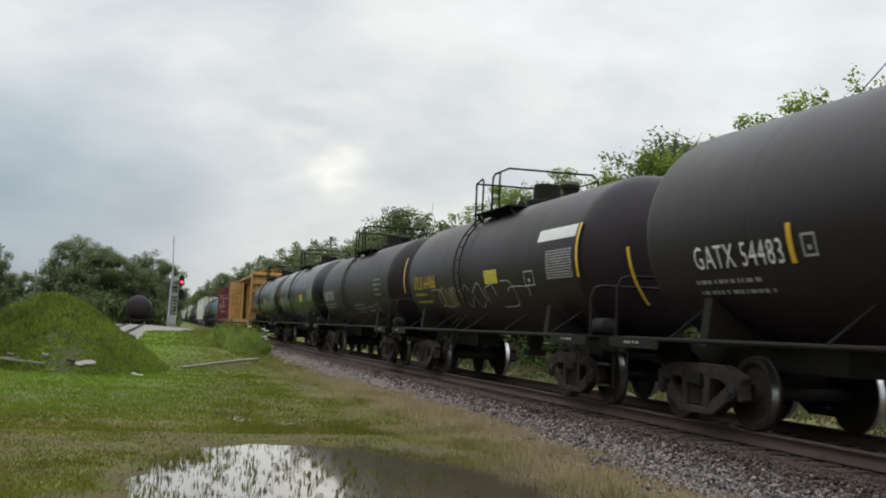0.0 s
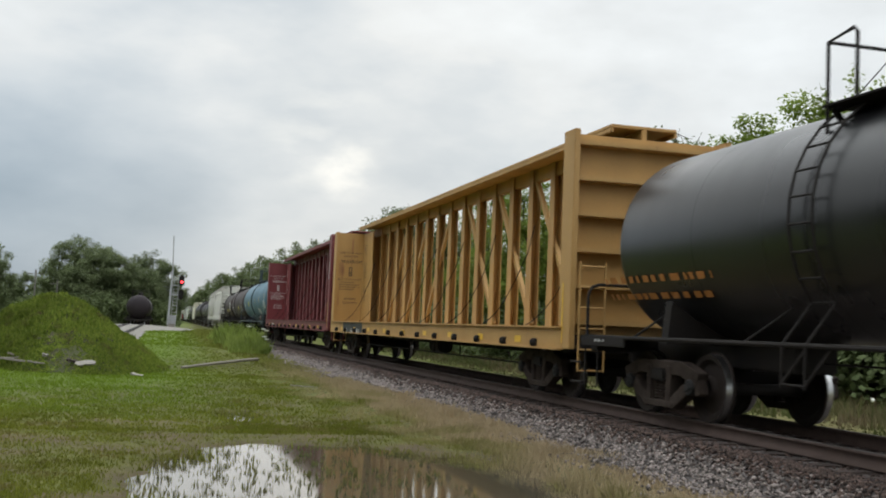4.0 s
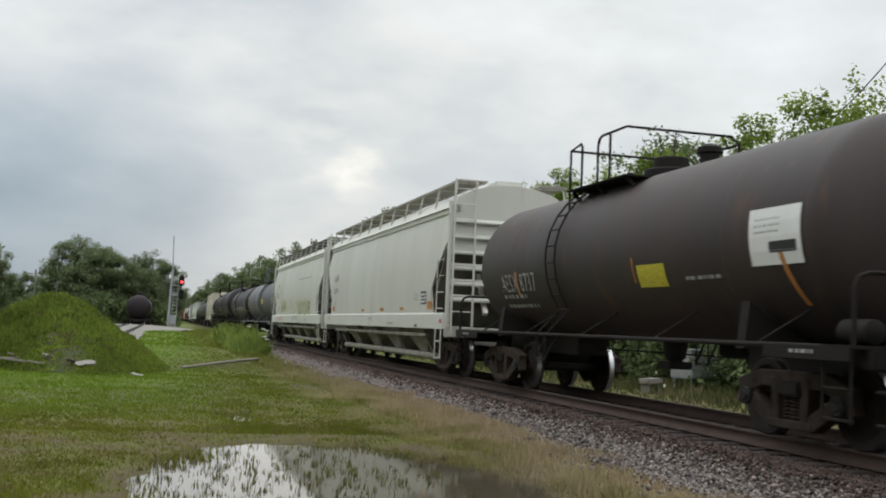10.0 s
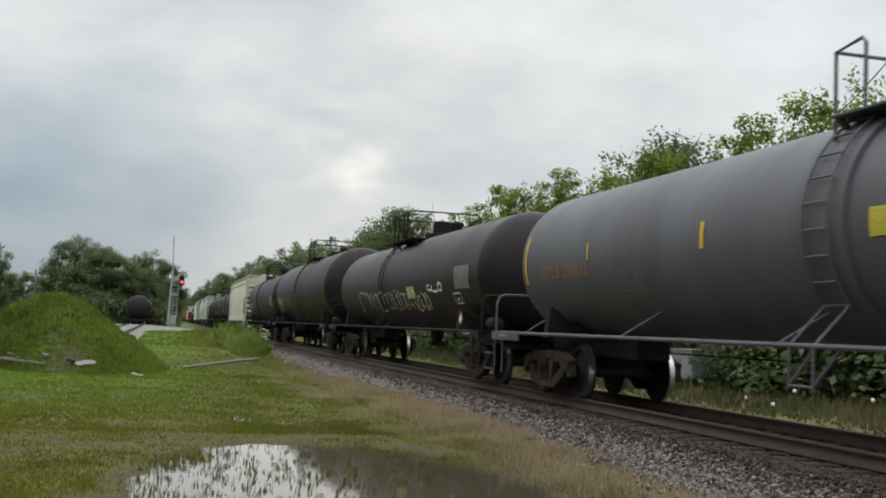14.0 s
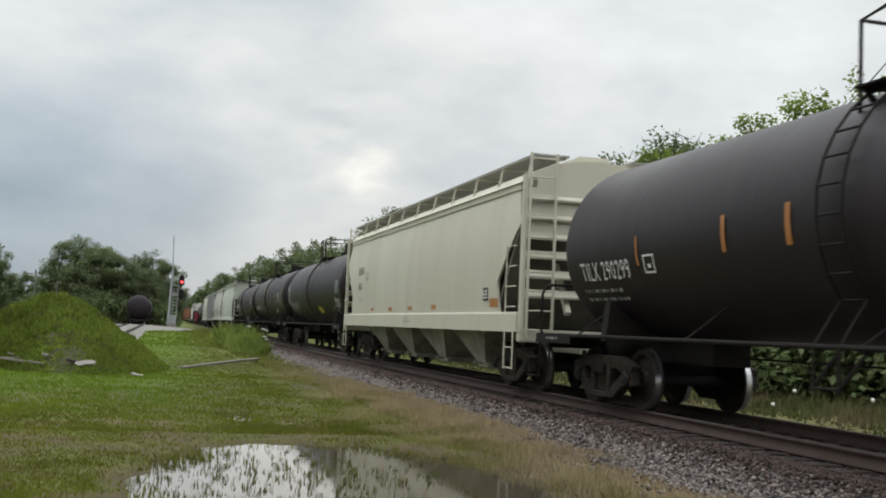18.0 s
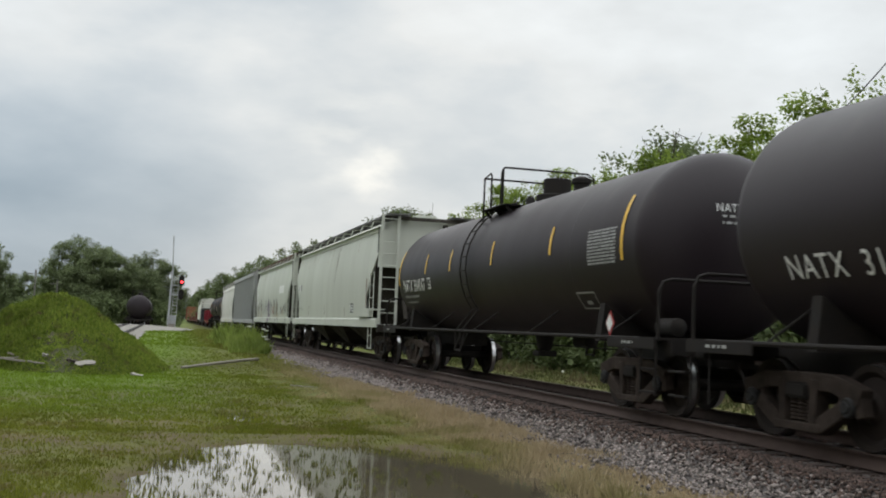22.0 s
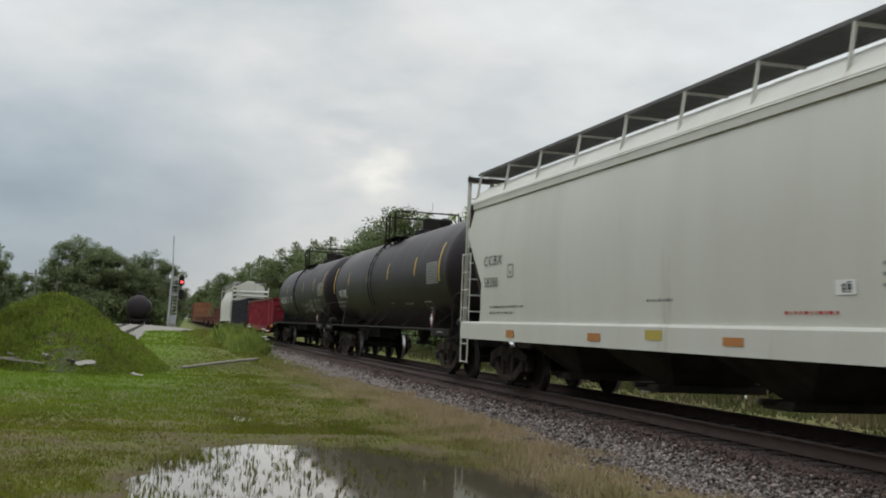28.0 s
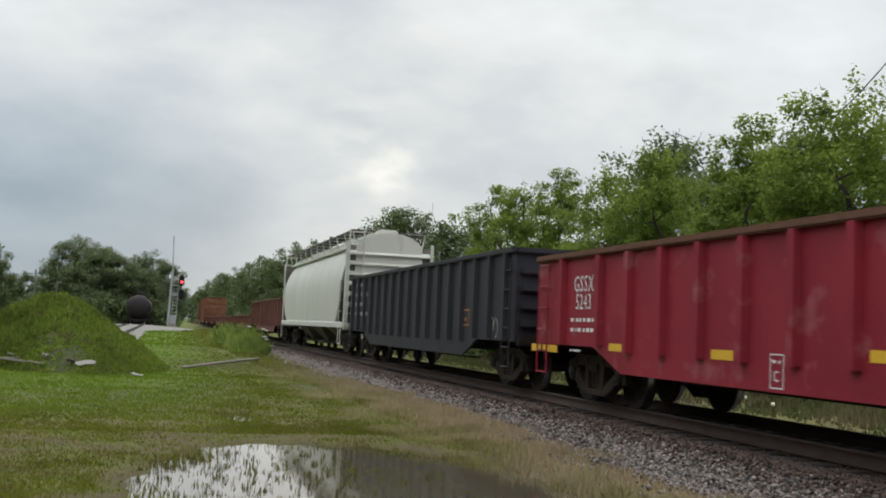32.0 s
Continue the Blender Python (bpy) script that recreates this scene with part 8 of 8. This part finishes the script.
# ---- behind the track: cabinet, mast, trough, wire ----
def trackside():
    cab = tagged(new("signal_cabinet"), "grey steel signal cabinet on a low frame", "cabinet")
    cab.matrix_basis = pose(17.2, 30.4, 0.0, 0, 0, 26)
    bm = bmesh.new()
    rounded(bm, -0.75, 0.75, -0.40, 0.40, 0.42, 1.28, 0.02)
    part("cabinet_body", bm, M["gal"], cab)
    bm = bmesh.new()
    rounded(bm, -0.80, 0.80, -0.46, 0.46, 1.28, 1.34, 0.02)
    part("cabinet_lid", bm, M["gal"], cab)
    for x in (-0.37, 0.37):
        bm = bmesh.new()
        rounded(bm, x - 0.35, x + 0.35, -0.425, -0.40, 0.47, 1.23, 0.01)
        part("cabinet_door", bm, M["gal"], cab)
    for x in (-0.65, 0.65):
        for y in (-0.32, 0.32):
            bm = bmesh.new()
            beam(bm, (x, y, -0.1), (x, y, 0.42), 0.06, 0.06)
            part("leg", bm, M["gal"], cab)
    panel_sign(flat_side(-0.428), 0.08, 0.98, 0.6, 0.22, M["white"], M["black_mark"], cab, 3, name="notice", label="white notice with small black print")
    mast = tagged(new("mast"), "slim white-painted steel mast", "mast")
    mast.location = (17.9, 33.0, 0)
    bm = bmesh.new()
    bar(bm, (0, 0, 1.6), (0.02, 0, 5.35), 0.035, 10)
    part("mast_pole", bm, M["white"], mast)
    bm = bmesh.new()
    bar(bm, (0, 0, -0.1), (0, 0, 1.6), 0.06, 10)
    rounded(bm, -0.08, 0.08, -0.08, 0.08, 1.55, 1.65, 0.02)
    part("mast_foot", bm, M["gal"], mast)
    bm = bmesh.new()
    rounded(bm, -0.10, 0.10, -0.10, 0.10, 5.33, 5.43, 0.03)
    part("mast_cap", bm, M["gal"], mast)
    tr = tagged(new("cable_trough"), "low grey concrete trough on short legs", "trough")
    tr.matrix_basis = pose(14.9, 28.9, 0, 0, 0, 40)
    bm = bmesh.new()
    rounded(bm, -0.55, 0.55, -0.16, 0.16, 0.28, 0.44, 0.02)
    part("trough_body", bm, M["concrete"], tr)
    for x in (-0.42, 0.42):
        bm = bmesh.new()
        rounded(bm, x - 0.05, x + 0.05, -0.12, 0.12, -0.1, 0.28, 0.01)
        part("leg", bm, M["concrete"], tr)
    bm = bmesh.new()
    pts = [Vector((15.2, 17.3, 8.85)).lerp(Vector((20.2, 28.8, 8.2)), i / 8) - Vector((0, 0, 0.25 * math.sin(math.pi * i / 8))) for i in range(9)]
    pipe(bm, pts, 0.016, 5)
    tagged(part("overhead_wire", bm, M["under"]), "thin dark overhead wire into the trees", "wire")


trackside()


# ---- the siding, its tank car, the crossing and the signal ----
def siding_x(y):
    return -1.40 + 0.0290 * (y - 64)


def siding_z(y):
    """Top of the siding's rails, over a hump at the crossing."""
    return 0.60 + 0.0048 * min(max(y - 64, -10), 52) - 0.68 * min(1, max(0, (y - 117) / 8))


def crossing():
    gravel = surface("pale_crushed_limestone", (0.25, 0.235, 0.205), (0.17, 0.155, 0.13), rough=0.95, scale=3, amount=0.8, grain=0.3, bump=0.6, fine=20)
    bm = bmesh.new()
    n = 26
    rows = []
    for i in range(n):
        y = 60 + i * 3.4
        c = siding_x(y) + 0.2
        g = min(1, max(0, (y - 92) / 16)) * min(1, max(0, (126 - y) / 6))
        w = 1.6 + 0.2 * math.sin(y * 0.7) + 1.8 * g
        z = siding_z(y) - 0.05
        right = c + w * 0.55 + 0.5 + 3.4 * g
        rows.append([bm.verts.new((c - w - 7.0 * g * g, y, max(hills(c - w - 7.0 * g * g, y) + 0.03, z - 0.12))), bm.verts.new((c - w * 0.4, y, z)), bm.verts.new((c + w * 0.4, y, z)), bm.verts.new((right, y, max(hills(right, y) + 0.02, z - 0.25)))])
    for p, q in zip(rows, rows[1:]):
        for k in range(3):
            bm.faces.new((p[k], p[k + 1], q[k + 1], q[k]))
    tagged(part("gravel_crossing", bm, gravel), "pale gravel level crossing and track bed", "road", kind="structure")
    for s in (-1, 1):
        v, f = [], []
        ys = [58 + 5 * i for i in range(22)]
        for y in ys:
            z = siding_z(y) - 0.14
            for dx, dz in ((-0.13, 0), (0.13, 0), (0.10, 0.20), (-0.10, 0.20)):
                v.append((siding_x(y) + s * GAUGE / 2 + dx, y, z + dz))
        for j in range(len(ys) - 1):
            f += [(j * 4 + i, j * 4 + (i + 1) % 4, (j + 1) * 4 + (i + 1) % 4, (j + 1) * 4 + i) for i in range(4)]
        tagged(arrays("siding_rail", np.array(v), np.array(f), M["under"]), "rusty rail of the siding", "rail", "rails", "structure")


crossing()
parked, _on, _a = tank_car("black tank car standing on the siding", 16.0, -900.0, r=1.38, zc=2.45)
parked.matrix_basis = Matrix.LocRotScale((siding_x(134) - 0.15, 134, 0.24), Euler((0, 0, math.atan2(-1, -0.029))), None)
del WHEELSETS[-4:]


def signal():
    s = tagged(new("railway_signal"), "railway signal mast with ladder and a red light", "signal")
    s.matrix_basis = pose(3.72, 118.0, 0.75)
    silver = M["gal"]
    bm = bmesh.new()
    rounded(bm, -0.35, 0.35, -0.35, 0.35, -0.3, 0.25, 0.03)
    part("base", bm, M["concrete"], s)
    bm = bmesh.new()
    bar(bm, (-0.36, 0, 0.1), (-0.16, 0, 6.0), 0.12, 12)
    part("mast_pole", bm, silver, s)
    bm = bmesh.new()
    bar(bm, (-0.16, 0, 5.9), (-0.26, 0, 9.7), 0.06, 8)
    part("antenna", bm, silver, s)
    for x in (-0.06, 0.42):
        bm = bmesh.new()
        beam(bm, (x, -0.1, 0.0), (x + 0.14, -0.1, 5.1), 0.08, 0.05)
        part("ladder_rail", bm, silver, s)
    for k in range(13):
        z = 0.4 + k * 0.36
        bm = bmesh.new()
        bar(bm, (-0.06 + z * 0.027, -0.1, z), (0.42 + z * 0.027, -0.1, z), 0.028, 6)
        part("rung", bm, silver, s)
    bm = bmesh.new()
    rounded(bm, -0.25, 0.55, -0.4, 0.0, 4.35, 4.42, 0.01)
    part("maintainer_platform", bm, silver, s)
    for z in (4.95, 3.4):
        bm = bmesh.new()
        bar(bm, (-0.16, -0.2, z), (0.8, -0.2, z), 0.05, 8)
        part("bracket", bm, silver, s)
        bm = bmesh.new()
        rounded(bm, 0.56, 1.10, -0.42, -0.26, z - 0.55, z + 0.55, 0.12)
        head = part("signal_head", bm, M["under"], s, "black signal head with hooded lamps")
        for k, dz in enumerate((0.26, -0.20)):
            bm = bmesh.new()
            lathe(bm, [(-0.72, 0.195), (-0.70, 0.20), (-0.40, 0.20), (-0.40, 0.18), (-0.70, 0.185)], "y", 14, (0.83, 0, z + dz))
            part("hood", bm, M["under"], head)
            if z > 4 and k == 1:
                red = bpy.data.materials.new("lit_red_lens")
                red.use_nodes = True
                rb = red.node_tree.nodes["Principled BSDF"]
                rb.inputs["Base Color"].default_value = (0.5, 0.02, 0.02, 1)
                rb.inputs["Emission Color"].default_value = (1.0, 0.05, 0.06, 1)
                rb.inputs["Emission Strength"].default_value = 4.5
                bm = bmesh.new()
                lathe(bm, [(-0.80, 0.02), (-0.79, 0.11), (-0.73, 0.13)], "y", 14, (0.83, 0, z + dz))
                part("lens", bm, red, head, "lit red lens")
    bm = bmesh.new()
    rounded(bm, -0.75, 0.05, -0.5, 0.3, 0.0, 1.3, 0.03)
    cab = tagged(part("relay_box", bm, M["gal"]), "small grey relay box by the signal", "cabinet")
    cab.matrix_basis = pose(4.1, 118.6, 0.6)


signal()


def far_poles():
    wood = surface("weathered_pole_wood", (0.17, 0.16, 0.145), (0.12, 0.11, 0.10), rough=0.9, scale=3)
    for x, y, h in ((-12.0, 138.0, 6.4), (-9.7, 142.0, 5.4), (-15.6, 134.0, 7.2)):
        p = tagged(new("utility_pole"), "brown wooden utility pole with a crossarm", "utility pole", "utility poles")
        p.location = (x, y, 0.4)
        bm = bmesh.new()
        bar(bm, (0, 0, -0.2), (0, 0, h), 0.10, 8)
        part("pole_shaft", bm, wood, p)
        bm = bmesh.new()
        beam(bm, (-0.9, 0, h - 0.5), (0.9, 0, h - 0.5), 0.08, 0.09)
        part("crossarm", bm, wood, p)
    s = tagged(new("road_sign"), "small white road sign on a post", "sign")
    s.location = (-13.6, 136.0, 0.4)
    bm = bmesh.new()
    bar(bm, (0, 0, -0.2), (0, 0, 2.3), 0.05, 6)
    part("sign_post", bm, M["gal"], s)
    bm = bmesh.new()
    rounded(bm, -0.35, 0.35, -0.08, -0.05, 1.7, 2.3, 0.01)
    part("sign_plate", bm, M["white"], s)


far_poles()


# ---- ties and ballast stones ----
def ties():
    bm = bmesh.new()
    rounded(bm, -1.24, 1.24, -0.11, 0.11, -0.10, 0.065, 0.015)
    me = bpy.data.meshes.new("tie")
    bm.to_mesh(me)
    bm.free()
    me.materials.append(M["tie"])
    rnd = random.Random(8)
    for i in range(190):
        y = 4 + i * 0.5
        o = new("tie", me)
        o.parent = bed
        o.matrix_basis = pose(mid(y) + rnd.uniform(-0.05, 0.05), y + rnd.uniform(-0.03, 0.03), RAIL - 0.255, 0, 0, -math.degrees(slope(y)) + rnd.uniform(-1, 1))


ties()


def stones():
    """Crushed stone on the near shoulder and between the rails."""
    rnd = np.random.default_rng(31)
    n = 60000
    y = 6.5 + 50 * rnd.random(n) ** 1.7
    off = np.concatenate([-(1.12 + 1.75 * rnd.random(int(n * 0.8)) ** 0.9), rnd.uniform(-1.0, 2.2, n - int(n * 0.8))])
    c = np.array([mid(q) for q in y])
    zt = np.where(off < -1.5, (RAIL - 0.21) + (off + 1.5) * ((RAIL - 0.21) - 0.02) / 0.58, np.where(off > 1.5, (RAIL - 0.21) - (off - 1.5) * 0.3, RAIL - 0.21))
    zt = np.maximum(zt, 0.02)
    s = (0.011 + 0.019 * rnd.random(n)) * (1 + y / 60)
    keep = rnd.random(n) < np.clip((2.55 + off) / 0.55, 0.04, 1.0)
    shape = np.array([(1, 0, 0), (-1, 0, 0), (0, 1, 0), (0, -1, 0), (0, 0, 1), (0, 0, -1)], float)
    jit = rnd.uniform(0.55, 1.25, (n, 6, 1))
    q = rnd.uniform(0, math.tau, n)
    ca, sa = np.cos(q), np.sin(q)
    tilt = rnd.uniform(-0.7, 0.7, n)
    ct, st = np.cos(tilt), np.sin(tilt)
    P = shape[None] * jit * s[:, None, None] * np.array([1.25, 0.95, 0.8])
    x1 = P[..., 0] * ca[:, None] - P[..., 1] * sa[:, None]
    y1 = P[..., 0] * sa[:, None] + P[..., 1] * ca[:, None]
    z1 = P[..., 2] * ct[:, None] + x1 * st[:, None]
    x2 = x1 * ct[:, None] - P[..., 2] * st[:, None]
    V = np.stack([x2 + (c + off)[:, None], y1 + y[:, None], z1 + zt[:, None] + 0.008], -1)[keep]
    F = np.array([(0, 2, 4), (2, 1, 4), (1, 3, 4), (3, 0, 4), (2, 0, 5), (1, 2, 5), (3, 1, 5), (0, 3, 5)])
    close = (np.abs(off[keep]) < 1.52 + 0.35 * rnd.random(keep.sum()))
    for part_v, mat, lab in ((V[~close], "pebble", "loose grey crushed stone on the track's shoulder"), (V[close], "rusty_pebble", "rust-brown crushed stone close to the rails")):
        k = len(part_v)
        faces = (np.arange(k)[:, None, None] * 6 + F[None]).reshape(-1, 3)
        ob = arrays("ballast_stones", part_v.reshape(-1, 3), faces, M[mat])
        tagged(ob, lab, "ballast", kind="stuff")


def pebble_material(name, one, two):
    m = surface(name, one, two, rough=0.9, scale=12, amount=0.8, bump=0.2)
    t = m.node_tree
    b = t.nodes["Principled BSDF"]
    src = b.inputs["Base Color"].links[0].from_socket
    geo = t.nodes.new("ShaderNodeNewGeometry")
    rr = t.nodes.new("ShaderNodeMapRange")
    rr.inputs[3].default_value, rr.inputs[4].default_value = 0.25, 2.1
    t.links.new(geo.outputs["Random Per Island"], rr.inputs[0])
    sc = t.nodes.new("ShaderNodeVectorMath")
    sc.operation = "SCALE"
    t.links.new(src, sc.inputs[0])
    t.links.new(rr.outputs[0], sc.inputs["Scale"])
    t.links.new(sc.outputs[0], b.inputs["Base Color"])
    return m


M["pebble"] = pebble_material("loose_ballast_stone", (0.200, 0.170, 0.156), (0.112, 0.090, 0.080))
M["rusty_pebble"] = pebble_material("rust_dusted_ballast_stone", (0.074, 0.047, 0.038), (0.044, 0.029, 0.023))
stones()


def single_stones():
    """The stones nearest to the eye, one by one."""
    rnd = random.Random(12)
    kinds = []
    for k in range(6):
        bm = bmesh.new()
        bmesh.ops.create_icosphere(bm, subdivisions=1, radius=1.0)
        for v in bm.verts:
            v.co *= rnd.uniform(0.7, 1.15)
            v.co.z *= 0.7
        me = bpy.data.meshes.new("stone")
        bm.to_mesh(me)
        bm.free()
        me.materials.append(M["stone"])
        kinds.append(me)
    for i in range(300):
        y = rnd.uniform(8.6, 13.0)
        off = -rnd.uniform(1.65, 2.45)
        z = max(0.02, (RAIL - 0.21) + (off + 1.5) * ((RAIL - 0.21) - 0.02) / 0.58) if off > -2.04 else 0.03
        o = new("stone", kinds[i % 6])
        o.parent = bed
        o.matrix_basis = pose(mid(y) + off, y, z + 0.02, rnd.uniform(-30, 30), rnd.uniform(-30, 30), rnd.uniform(0, 360)) @ Matrix.Scale(rnd.uniform(0.014, 0.028), 4)


single_stones()


def motions():
    walk(clouds, [(0.0, pose(0, 0, 0)), (16.0, pose(0, 0, 0, 0, 0, -1.4)), (32.0, pose(0, 0, 0, 0, 0, -2.75))])
    for car, middle in TRAIN:
        walk(car, [(t, car_pose(middle, t)) for t in range(0, 33)])
    for ws, middle, x in WHEELSETS:
        # rolling while the wheels pass near by
        rows = []
        base = ws.matrix_basis.copy()
        for fr in range(0, 32 * FPS + 1):
            t = fr / FPS
            if 5.0 < middle - x - gone(t) < 34.0:
                rows.append((t, base @ Matrix.Rotation((gone(t) / 0.457) % math.tau, 4, "Y")))
        if rows:
            if rows[0][0] > 0:
                rows.insert(0, (0.0, rows[0][1]))
            if rows[-1][0] < 32:
                rows.append((32.0, rows[-1][1]))
            walk(ws, rows)


motions()
